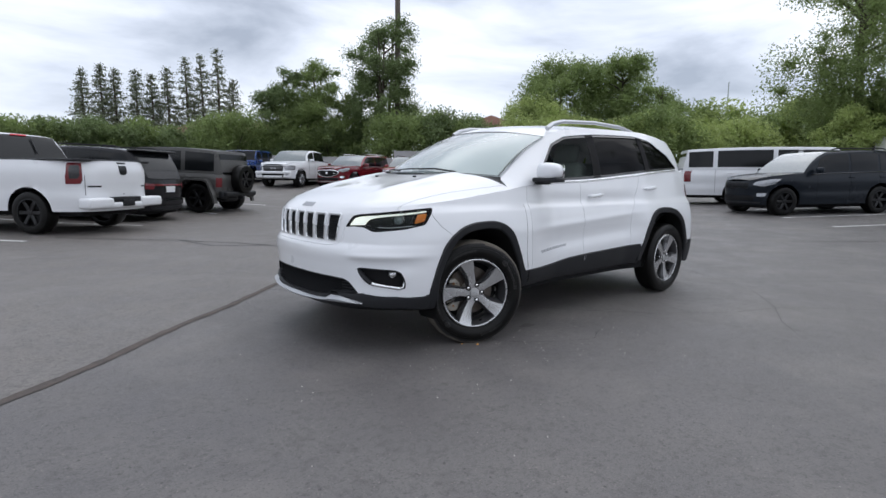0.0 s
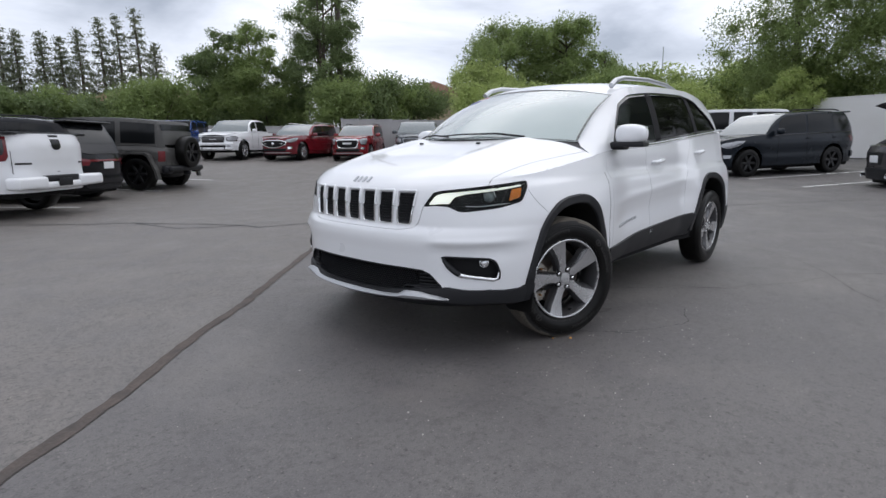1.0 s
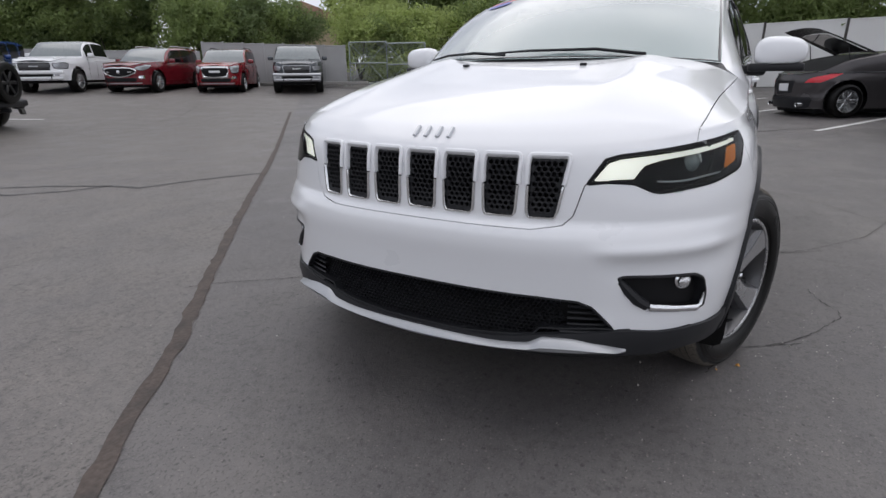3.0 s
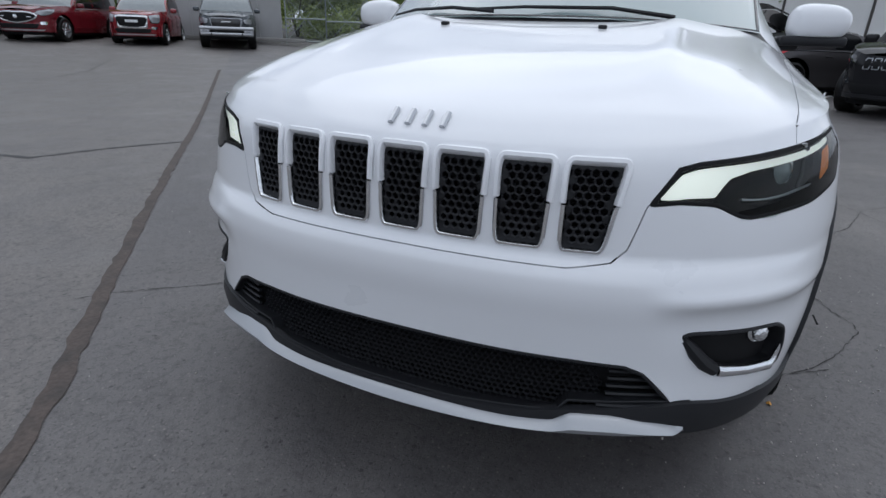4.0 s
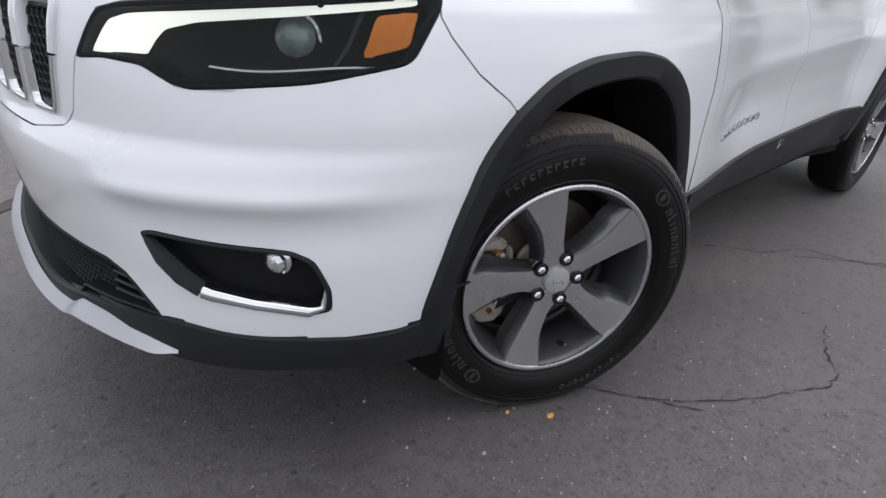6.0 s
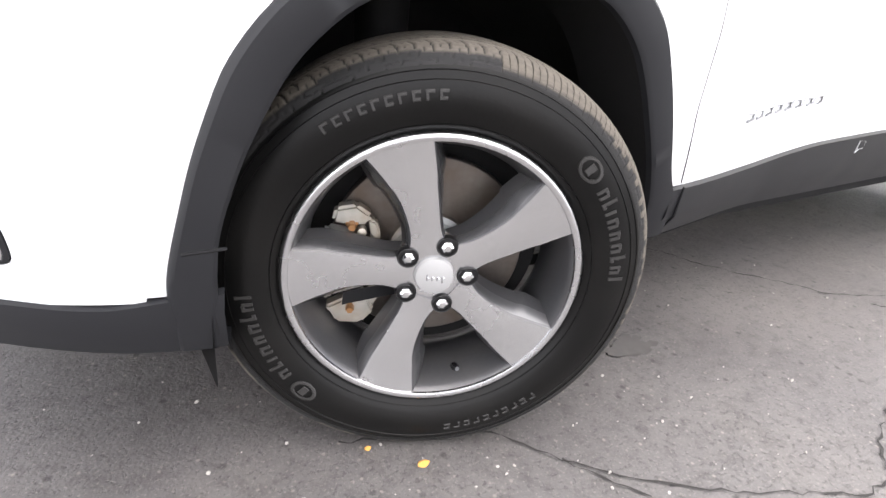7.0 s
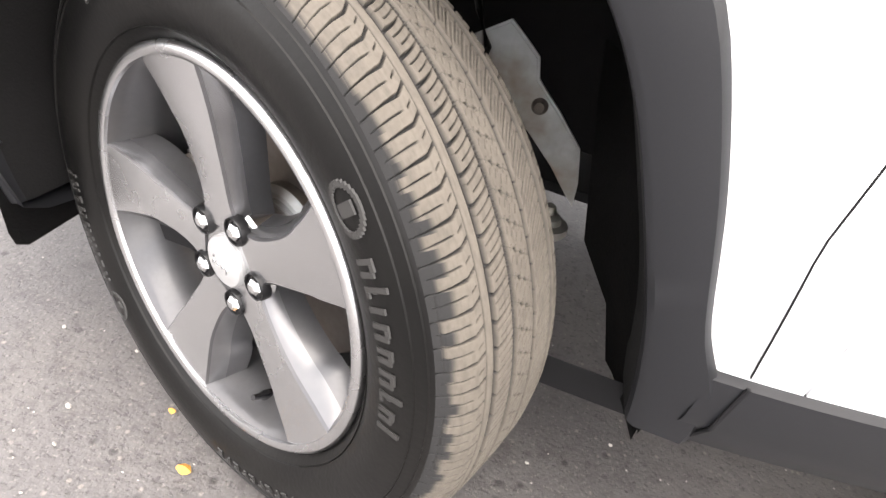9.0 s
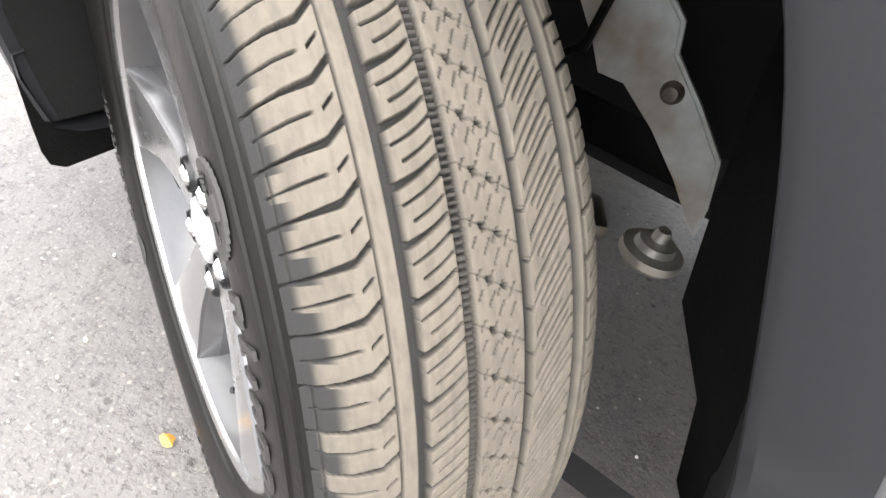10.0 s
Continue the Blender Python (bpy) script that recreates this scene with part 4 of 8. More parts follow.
def skirt_top(s):
    s = abs(s)
    return curve([0.0, 0.12, 0.25, 0.37, 0.424, 0.53, 0.66, 0.76, 0.84, 0.93], [0.354, 0.362, 0.388, 0.402, 0.405, 0.394, 0.388, 0.381, 0.394, 0.40], s)


part("lower_lip", skirt(-0.876, 0.876, lambda s: [(skirt_top(s) + 0.004, -0.006), (skirt_top(s), 0.008), (skirt_top(s) - 0.03, 0.012), (blend(0.334, 0.318, ease(0.3, 0.55, abs(s))) - 0.020 * ease(0.62, 0.82, abs(s)), 0.008), (0.292 - 0.006 * ease(0.62, 0.82, abs(s)), -0.03 + 0.012 * ease(0.62, 0.82, abs(s))), (0.28, -0.18)], 130), "black_plastic", car)


def chin_prof(s):
    a = abs(s)
    k = 1 - ease(0.40, 0.455, a)
    top = curve([0, 0.11, 0.20, 0.235, 0.28, 0.36, 0.455], [0.349, 0.349, 0.357, 0.380, 0.381, 0.368, 0.344], a)
    bot = curve([0, 0.15, 0.30, 0.455], [0.317, 0.331, 0.341, 0.340], a)
    out = 0.009 + 0.012 * k
    return [(top, 0.010), (top - 0.004, out), (blend(top, bot, 0.6), out + 0.012 * k), (bot, out + 0.002), (bot - 0.006, 0.0)]


part("chin_trim", skirt(-0.440, 0.440, chin_prof, 110), "chin", car, "silver painted chin trim")

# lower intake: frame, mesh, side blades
# black sheet stands in for the shaded hollow behind the mesh
part("intake_shade", skirt(-0.40, 0.40, lambda s: [(0.545, -0.06), (0.33, -0.07)], 60), "void", car)
bm = bmesh.new()
R = 0.0085
for r in range(-1, 13):
    for c in range(-36, 37):
        y, z = (c + 0.5 * (r % 2)) * R * 1.74, 0.366 + r * R * 1.32
        if abs(y) > 0.455 - (z - 0.45) * 0.3 or z > 0.508:
            continue
        ang = [math.pi / 6 + math.pi / 3 * t for t in range(6)]
        va = [bm.verts.new(face(y + R * math.cos(t), z + R * 0.88 * math.sin(t)) + Vector((-0.028, 0, 0))) for t in ang]
        vb = [bm.verts.new(face(y + 0.68 * R * math.cos(t), z + 0.60 * R * math.sin(t)) + Vector((-0.034, 0, 0))) for t in ang]
        for t in range(6):
            n = (t + 1) % 6
            bm.faces.new((va[t], va[n], vb[n], vb[t]))
part("intake_mesh", bm, "black_plastic", car, "black honeycomb lower intake mesh")
for sgn in (1, -1):
    for r in range(5):
        bm = bmesh.new()
        z = 0.415 + 0.0185 * r
        tube(bm, [face(sgn * y, z) + Vector((-0.022, 0, 0)) for y in span(0.475, 0.60 - 0.016 * r, 8)], 0.006, 6, 0.7)
        part("intake_blade", bm, "black_plastic", car)
    bm = bmesh.new()
    tube(bm, [face(sgn * y, 0.398) + Vector((-0.006, 0, 0)) for y in span(0.46, 0.60, 8)], 0.010, 8, 0.6)
    part("intake_lip", bm, "black_plastic", car)
half_in = [p for p in dense(INTAKE, 0.02) if p[0] >= 0.001]
edge_in = [Vector(wall(q, z)) for q, z in half_in]
whole_in = [(p.y, p.z) for p in edge_in] + [(-p.y, p.z) for p in edge_in][::-1]
part("intake_frame", ring(face, whole_in, 0.006, 0.002, 0.05), "black_plastic", car)

# grille: chrome surround, honeycomb, black sheet for the shade behind
for k in range(-3, 4):
    o = slot(k)
    mid_z = blend(min(p[1] for p in o), max(p[1] for p in o), 0.54)
    halves = []
    for grow, width, lift, upper in ((0.003, 0.0105, 0.006, False), (0.007, 0.0135, 0.009, True)):
        g = ring(face, dense(slot(k, grow), 0.008), width, lift, 0.012)
        bmesh.ops.delete(g, geom=[f for f in g.faces if (f.calc_center_median().z > mid_z) != upper], context="FACES")
        halves.append(g)
    surround = part("grille_surround", halves[0], "chrome", car, "bright chrome lower slot surround")
    part("slot_hood", halves[1], "paint", surround, "white raised hood over the slot")
    cx = k * 0.1305
    bm = bmesh.new()
    inner = slot(k, -0.006)
    R = 0.0098
    for r in range(-1, 13):
        for c in range(-5, 6):
            y, z = cx + (c + 0.5 * (r % 2)) * R * 1.74, 0.750 + r * R * 1.5
            ang = [math.pi / 6 + math.pi / 3 * t for t in range(6)]
            outer = [(y + R * 1.02 * math.cos(t), z + R * 1.02 * math.sin(t)) for t in ang]
            if not all(inside(inner, *p) for p in outer):
                if not inside(slot(k, -0.002), y, z):
                    continue
                # closed plate near the edge
                v = [bm.verts.new(face(*p) + Vector((-0.008, 0, 0))) for p in outer]
                bm.faces.new(v)
                continue
            ri = 0.0076 if r > 3 else 0.0066
            hole = [(y + ri * math.cos(t), z + ri * math.sin(t)) for t in ang]
            va = [bm.verts.new(face(*p) + Vector((-0.004, 0, 0))) for p in outer]
            vb = [bm.verts.new(face(*p) + Vector((-0.006, 0, 0))) for p in hole]
            vc = [bm.verts.new(face(*p) + Vector((-0.022, 0, 0))) for p in hole]
            for t in range(6):
                n = (t + 1) % 6
                bm.faces.new((va[t], va[n], vb[n], vb[t]))
                bm.faces.new((vb[t], vb[n], vc[n], vc[t]))
    bmesh.ops.recalc_face_normals(bm, faces=bm.faces)
    part("honeycomb", bm, "black_plastic", surround, "black honeycomb insert", smooth=False)
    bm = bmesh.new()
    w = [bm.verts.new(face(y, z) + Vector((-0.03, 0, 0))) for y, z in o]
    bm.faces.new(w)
    part("slot_shade", bm, "void", surround)

# badge on the bonnet's nose: plain raised strokes
badge = bmesh.new()


def nose_pt(y, z, lift=0.004):
    """A point on the bonnet's front slope at that height."""
    a, b = 0.0, 0.4
    for _ in range(30):
        m = (a + b) / 2
        if bonnet(m, y / EDGE[-1].y)[2] < z:
            a = m
        else:
            b = m
    p = Vector(bonnet(a, y / EDGE[-1].y))
    return p + Vector((0.6, 0, 0.8)) * lift


def stroke(pts, r=0.0042):
    tube(badge, [nose_pt(0.0095 + 1.30 * (y + 0.002), B0 + 1.1 * (z - B0)) for y, z in pts], r * 1.15, 6, 0.9)


B0 = 0.968
# plain upright strokes
for y, lo, hi, r in ((-0.047, -0.011, 0.012, 0.0062), (-0.016, -0.011, 0.012, 0.0062), (0.015, -0.011, 0.012, 0.0062), (0.046, -0.011, 0.012, 0.0062)):
    stroke([(y, B0 + lo), (y, B0 + hi)], r)
tagged(part("badge", badge, "satin", car), "satin silver bonnet badge strokes", kind="stuff")

# headlights
def lamp_pt(s, z):
    return Vector(wall(max(s, 0.0), z))


def on_side(bm, sgn):
    return bm if sgn > 0 else mirrored(bm)


DRL = rounded([(0.333, 0.852), (0.370, 0.903), (0.40, 0.914), (0.608, 0.9385), (0.785, 0.957), (0.787, 0.949), (0.633, 0.926), (0.50, 0.909), (0.457, 0.896), (0.442, 0.879), (0.427, 0.858), (0.392, 0.857)], 0.12)
for sgn in (1, -1):
    lamp = part("headlight", on_side(filled(lamp_pt, HL, -0.045, 0.02), sgn), "void", car, "black-housed headlight with lit running light")
    part("lens", on_side(filled(lamp_pt, HL, 0.001, 0.015), sgn), "lens", lamp)
    part("bezel", on_side(ring(lamp_pt, dense(HL, 0.02), 0.007, 0.0015, 0.045), sgn), "void", lamp)
    part("running_light", on_side(filled(lamp_pt, DRL, -0.012, 0.005), sgn), "drl", lamp, "glowing white running light strip")
    part("marker_lens", on_side(filled(lamp_pt, rounded([(0.713, 0.870), (0.733, 0.933), (0.788, 0.940), (0.776, 0.888)], 0.15), -0.014, 0.005), sgn), "amber", lamp, "amber side marker")
    bm = bmesh.new()
    c = lamp_pt(0.614, 0.886) - Vector((0.045, 0.045, 0))
    d = Vector((0.75, 0.62, 0.0)).normalized()
    q = d.to_track_quat("Y", "Z").to_matrix().to_4x4()
    proj = spin([(0.0, 0.030), (0.022, 0.025), (0.033, 0.012), (0.036, 0.0), (0.042, 0.0), (0.044, -0.02)], 28, Matrix.Translation(c) @ q)
    part("projector", on_side(proj, sgn), "pale_glass", lamp)
    part("projector_ring", on_side(spin([(0.036, -0.004), (0.038, 0.006), (0.043, 0.006), (0.046, -0.012)], 28, Matrix.Translation(c) @ q), sgn), "lamp_white", lamp)
    bm = bmesh.new()
    tube(bm, [lamp_pt(s, 0.845 + 0.006 * math.sin(s * 20)) - Vector((0.03, 0.025, 0)) for s in span(0.50, 0.74, 12)], 0.003, 6)
    part("housing_trim", on_side(bm, sgn), "satin", lamp)
    bm = bmesh.new()
    tube(bm, [lamp_pt(s, z) - Vector((0.03, 0.03, 0)) for s, z in ((0.668, 0.850), (0.685, 0.878), (0.705, 0.930))], 0.005, 6)
    part("housing_rib", on_side(bm, sgn), "black_rim", lamp)
    part("light_sensor", on_side(spin([(0.0, 0.002), (0.004, 0.0015), (0.005, -0.004)], 12, Matrix.Translation(lamp_pt(0.655, 0.938) - Vector((0.008, 0.007, 0))) @ q), sgn), "void", lamp)
    # fog lamp pocket
    fog = part("fog_pocket", on_side(filled(lamp_pt, FG, -0.035, 0.02), sgn), "void", car, "black fog lamp pocket with chrome trim")
    part("pocket_frame", on_side(ring(lamp_pt, dense(FG, 0.02), 0.007, 0.003, 0.045), sgn), "black_plastic", fog)
    bm = bmesh.new()
    tube(bm, [lamp_pt(s, z) - Vector((0.004, 0.002, 0)) for s, z in ((0.478, 0.477), (0.495, 0.472), (0.56, 0.461), (0.642, 0.448), (0.664, 0.455), (0.669, 0.50), (0.657, 0.535))], [0.015, 0.014, 0.012, 0.012, 0.007, 0.004, 0.003], 10)
    part("chrome_trim", on_side(bm, sgn), "chrome", fog)
    bm = bmesh.new()
    tube(bm, [lamp_pt(s, z) - Vector((0.006, 0.003, 0)) for s, z in ((0.397, 0.562), (0.418, 0.532), (0.445, 0.500), (0.474, 0.479))], [0.010, 0.017, 0.018, 0.016], 8)
    part("pocket_blade", on_side(bm, sgn), "black_plastic", fog)
    c = lamp_pt(0.592, 0.540) - Vector((0.018, 0.013, 0))
    d = Vector((0.8, 0.55, 0.05)).normalized()
    q = d.to_track_quat("Y", "Z").to_matrix().to_4x4()
    part("fog_lamp", on_side(spin([(0.0, 0.010), (0.012, 0.008), (0.021, 0.0), (0.025, -0.002), (0.027, -0.012), (0.027, -0.02)], 24, Matrix.Translation(c) @ q), sgn), "chrome", fog)
    part("lamp_glass", on_side(spin([(0.0, 0.017), (0.010, 0.0155), (0.018, 0.010), (0.0205, 0.004)], 9, Matrix.Translation(c) @ q), sgn), "lamp_white", fog, smooth=False)

# cabin
DLO = [(-0.70, 0.05), (-0.86, 0.48), (-1.02, 0.80), (-1.22, 0.88), (-2.35, 0.89), (-2.66, 0.80), (-2.90, 0.48), (-3.05, 0.06)]
DL = rounded(DLO, 0.10)
xs_c = span(-3.36, -0.36, 110)
cab = sheet(side_glass, xs_c, span(0, 1, 30), [DL], lambda x, v: None if inside(DL, x, v) else "frame")["frame"]
outward(cab, (-1.8, 0, 1.3))
flange(cab, 0.0, 0.02)
part("window_frame", mirrored(cab), "paint", car)
part("window_frame", cab, "paint", car)
rim_bm = ring(side_glass, dense(DL, 0.04), 0.022, 0.003, 0.006, 1.0, 0.42)
part("window_seal", mirrored(rim_bm), "gloss_black", car)
part("window_seal", rim_bm, "gloss_black", car)
for name, a, b, mt in (("front_window", -0.5, -1.535, "window"), ("rear_window", -1.645, -2.40, "privacy"), ("quarter_window", -2.47, -3.2, "privacy")):
    g = sheet(lambda x, v: Vector(side_glass(x, v)) - Vector((0, 0.006, 0.001)), span(-3.2, -0.6, 100), span(0, 1, 24), [DL], lambda x, v: "g" if inside(DL, x, v) and b < x < a else None)["g"]
    outward(g, (-1.8, 0, 1.3))
    for o in (mirrored(g), g):
        part(name, o, mt, car)
for name, a, b in (("door_pillar", -1.53, -1.65), ("rear_pillar", -2.395, -2.475)):
    g = sheet(lambda x, v: Vector(side_glass(x, v)) - Vector((0, 0.003, 0.0)), span(b, a, 8), span(0.03, 0.9, 14), [], lambda x, v: "g")["g"]
    outward(g, (-1.8, 0, 1.3))
    for o in (mirrored(g), g):
        part(name, o, "void", car)
for sgn in (1, -1):
    bm = bmesh.new()
    tube(bm, [Vector((1, sgn, 1)) * 0 + Vector((x, sgn * (side_glass(x, 0.03)[1] + 0.004), side_glass(x, 0.03)[2])) for x in span(-0.66, -3.0, 40)], 0.006, 6)
    part("waist_trim", bm, "chrome", car, "thin chrome waist trim")
# windscreen; its pale sky reflection is in the material's colour
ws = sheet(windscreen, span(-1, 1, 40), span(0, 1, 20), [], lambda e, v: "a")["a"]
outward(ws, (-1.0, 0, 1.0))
screen = part("windscreen", ws, "screen", car, "greenish windscreen, pale sky reflection put into its colour")
bm = joined(ring(windscreen, dense([(-0.995, 0.01), (0.995, 0.01), (0.995, 0.99), (-0.995, 0.99)], 0.05), 0.010, 0.002, 0.01, 0.7, 0.9))
part("screen_border", bm, "gloss_black", screen)
rf = sheet(roof, span(0, 1, 40), span(-1, 1, 30), [], lambda p, e: "a")["a"]
outward(rf, (-1.8, 0, 1.0))
part("roof", rf, "paint", car)
tail = bmesh.new()
rows = []
for e in span(-1, 1, 16):
    top = Vector(roof(1.0, e))
    rows.append([tail.verts.new(v) for v in (top, (-3.40, top.y * 1.1, 1.25), (-3.455, 0.70 * e, 0.9), (-3.48, 0.70 * e, 0.5))])
for p, q in zip(rows, rows[1:]):
    for k in range(3):
        tail.faces.new((p[k], p[k + 1], q[k + 1], q[k]))
outward(tail, (-2, 0, 1))
part("tailgate", tail, "paint", car)
for sgn in (1, -1):
    bm = bmesh.new()
    tube(bm, [Vector((x, sgn * y, z)) for x, y, z in ((-1.08, 0.605, 1.60), (-1.16, 0.60, 1.645), (-1.30, 0.595, 1.675), (-1.8, 0.585, 1.70), (-2.25, 0.575, 1.69), (-2.48, 0.57, 1.655), (-2.60, 0.57, 1.60))], [0.022, 0.020, 0.018, 0.017, 0.018, 0.020, 0.024], 10)
    part("roof_rail", bm, "satin", car, "satin silver roof rail")
    # mirror
    m = pose(-0.70, sgn * 0.955, 1.228, 0, 0, sgn * 6)
    bm = bmesh.new()
    bmesh.ops.create_uvsphere(bm, u_segments=28, v_segments=16, radius=1.0)
    for v in bm.verts:
        x, y, z = v.co
        f = lambda c: math.copysign(abs(c) ** 0.72, c)
        v.co = Vector((0.080 * f(x) * (1.0 if x > 0 else 0.55), 0.106 * f(y), max(0.068 * f(z) * (1 - 0.12 * y * sgn), -0.048 - 0.004 * z * z)))
    bmesh.ops.transform(bm, matrix=m, verts=bm.verts)
    mirror = part("door_mirror", bm, "paint", car)
    part("mirror_base", blk((0.13, 0.225, 0.036), pose(-0.70, sgn * 0.940, 1.162, 0, 0, sgn * 6), 0.012, 3), "black_plastic", mirror)
    part("mirror_foot", blk((0.10, 0.12, 0.05), pose(-0.73, sgn * 0.85, 1.150), 0.015), "black_plastic", mirror)
    part("mirror_glass", blk((0.006, 0.17, 0.105), pose(-0.748, sgn * 0.955, 1.230, 0, 0, sgn * 6), 0.02), "chrome", mirror)
    # door handles
    for s, z in ((2.665, 1.028), (3.56, 1.091)):
        x = XC - (s - 1)
        y = side_y(x, z)
        bm = bmesh.new()
        tube(bm, [(x + dx, sgn * (y + dy), z + dx * -0.08) for dx, dy in ((0.10, 0.0), (0.085, 0.024), (0.04, 0.036), (-0.04, 0.036), (-0.085, 0.026), (-0.10, 0.0))], [0.010, 0.014, 0.016, 0.016, 0.014, 0.010], 8)
        part("door_handle", bm, "paint", car)
    bm = bmesh.new()
    L = 8
    for k in range(L):
        x = blend(-0.715, -1.035, k / (L - 1)) if sgn > 0 else blend(-1.035, -0.715, k / (L - 1))
        z = blend(0.595, 0.621, (-0.715 - x) / 0.32)
        y = side_y(x, z)
        tube(bm, [(x + dx, sgn * (y + 0.003), z + dz) for dx, dz in ((0.015, -0.008), (0.011, 0.009), (-0.013, 0.010), (-0.016, -0.004), (0.0, -0.009))], 0.0036, 5)
    tagged(part("door_badge", bm, "satin", car), "silver strokes of the door badge", kind="stuff")
    # washer jets
    part("washer_jet", blk((0.022, 0.026, 0.012), Matrix.Translation(bonnet(0.84, sgn * 0.305)) @ pose(0, 0, 0.004), 0.004), "black_plastic", car)
    # cowl and wiper
    bm = bmesh.new()
    w0 = [(0.62, 0.01), (0.35, 0.05), (-0.05, 0.045), (-0.30, 0.03)] if sgn > 0 else [(-0.20, 0.012), (-0.45, 0.045), (-0.72, 0.05), (-0.9, 0.03)]
    tube(bm, [Vector(windscreen(e, v)) + Vector((0.012, 0, 0.014)) for e, v in w0], [0.008, 0.007, 0.006, 0.004], 6)
    part("wiper", bm, "black_plastic", car)
cw = sheet(lambda e, v: Vector(bonnet(1.0, e * 0.93)).lerp(Vector(windscreen(e, 0.03)), v) - Vector((0, 0, 0.010)), span(-1, 1, 30), span(-0.1, 1, 4), [], lambda e, v: "a")["a"]
part("cowl", cw, "black_plastic", car)
tail_l = rounded([(4.36, 1.00), (4.38, 1.11), (4.75, 1.15), (4.8, 1.03)], 0.2)
for sgn in (1, -1):
    part("tail_light", on_side(filled(lambda s, z: Vector(wall(s, z)), tail_l, 0.006, 0.03), sgn), "red_lens", car, "red tail light")
for o in (False, True):
    bm = sheet(lambda s, z: Vector(wall(s, z)) + Vector((-0.006, 0.006, 0)), span(4.29, 5.28, 30), span(0.29, 0.535, 8), [], lambda s, z: "a")["a"]
    outward(bm, (-2.5, 0, 0.4))
    part("rear_valance", mirrored(bm) if o else bm, "black_plastic", car)
# sticker on the inside of the screen
bm = bmesh.new()
for k in range(1):
    v = [bm.verts.new(Vector(windscreen(-0.72 + 0.13 * math.cos(t), 0.86 + 0.055 * math.sin(t))) + Vector((0.004, 0, 0.003))) for t in span(0, 2 * math.pi, 25)[:-1]]
    bm.faces.new(v)
part("price_sticker", bm, "sticker_blue", screen, "blue oval windscreen sticker")
bm = bmesh.new()
v = [bm.verts.new(Vector(windscreen(e, w)) + Vector((0.004, 0, 0.003))) for e, w in ((-0.86, 0.93), (-0.50, 0.93), (-0.52, 0.965), (-0.84, 0.965))]
bm.faces.new(v)
part("sticker_strip", bm, "sticker_red", screen, "red windscreen sticker strip")
# inside
dash = bmesh.new()
box(dash, (0.42, 1.25, 0.24), pose(-0.62, 0, 1.02), 0.05, 3)
part("dashboard", dash, "dash", car)
for sgn in (1, -1):
    seat = part("front_seat", joined(blk((0.5, 0.48, 0.16), pose(-1.30, sgn * 0.36, 0.72), 0.06, 3), blk((0.16, 0.48, 0.62), pose(-1.60, sgn * 0.36, 1.02, 0, -14, 0), 0.06, 3)), "seat", car)
    part("head_rest", blk((0.10, 0.26, 0.18), pose(-1.70, sgn * 0.36, 1.41, 0, -10, 0), 0.04, 3), "seat", seat)
part("rear_bench", joined(blk((0.5, 1.2, 0.16), pose(-2.15, 0, 0.74), 0.06, 3), blk((0.16, 1.2, 0.6), pose(-2.45, 0, 1.05, 0, -14, 0), 0.06, 3)), "seat", car)
part("steering_wheel", spin([(0.185 + 0.016 * math.cos(t), 0.016 * math.sin(t)) for t in span(0, 2 * math.pi, 9)[:-1]], 32, pose(-0.90, 0.36, 1.08, 0, 0, 90) @ pose(0, 0, 0, -28, 0, 0), True), "dash", car)


# ---- wheels of the white car: axle along y, outer face at y = 0 ----
R_TYRE, R_LIP, MID = 0.3716, 0.248, -0.066
SQUASH, STEER = 0.0095, -21.9


def sidewall_y(r):
    """Outer face of the tyre at a radius."""
    return curve([0.240, 0.248, 0.266, 0.297, 0.314, 0.330, 0.3405], [0.000, 0.011, 0.027, 0.0355, 0.0340, 0.0295, 0.0260], r)


def tyre_body(detail):
    """Sidewalls and shoulders."""
    prof = []
    half = 0.112
    for t in span(0, 1, 14):       # outer side, bead to shoulder
        r = blend(0.241, 0.3405, t)
        prof.append((r, sidewall_y(r)))
    prof += [(0.3490, 0.016), (0.3550, 0.004)]
    inner = [(r, 2 * MID - y) for r, y in prof][::-1]
    full = [(0.238, -0.004)] + prof + [(0.358, MID + 0.060), (0.358, MID - 0.060)] + inner + [(0.238, 2 * MID + 0.004)]
    return spin(full, 128 if detail else 64)


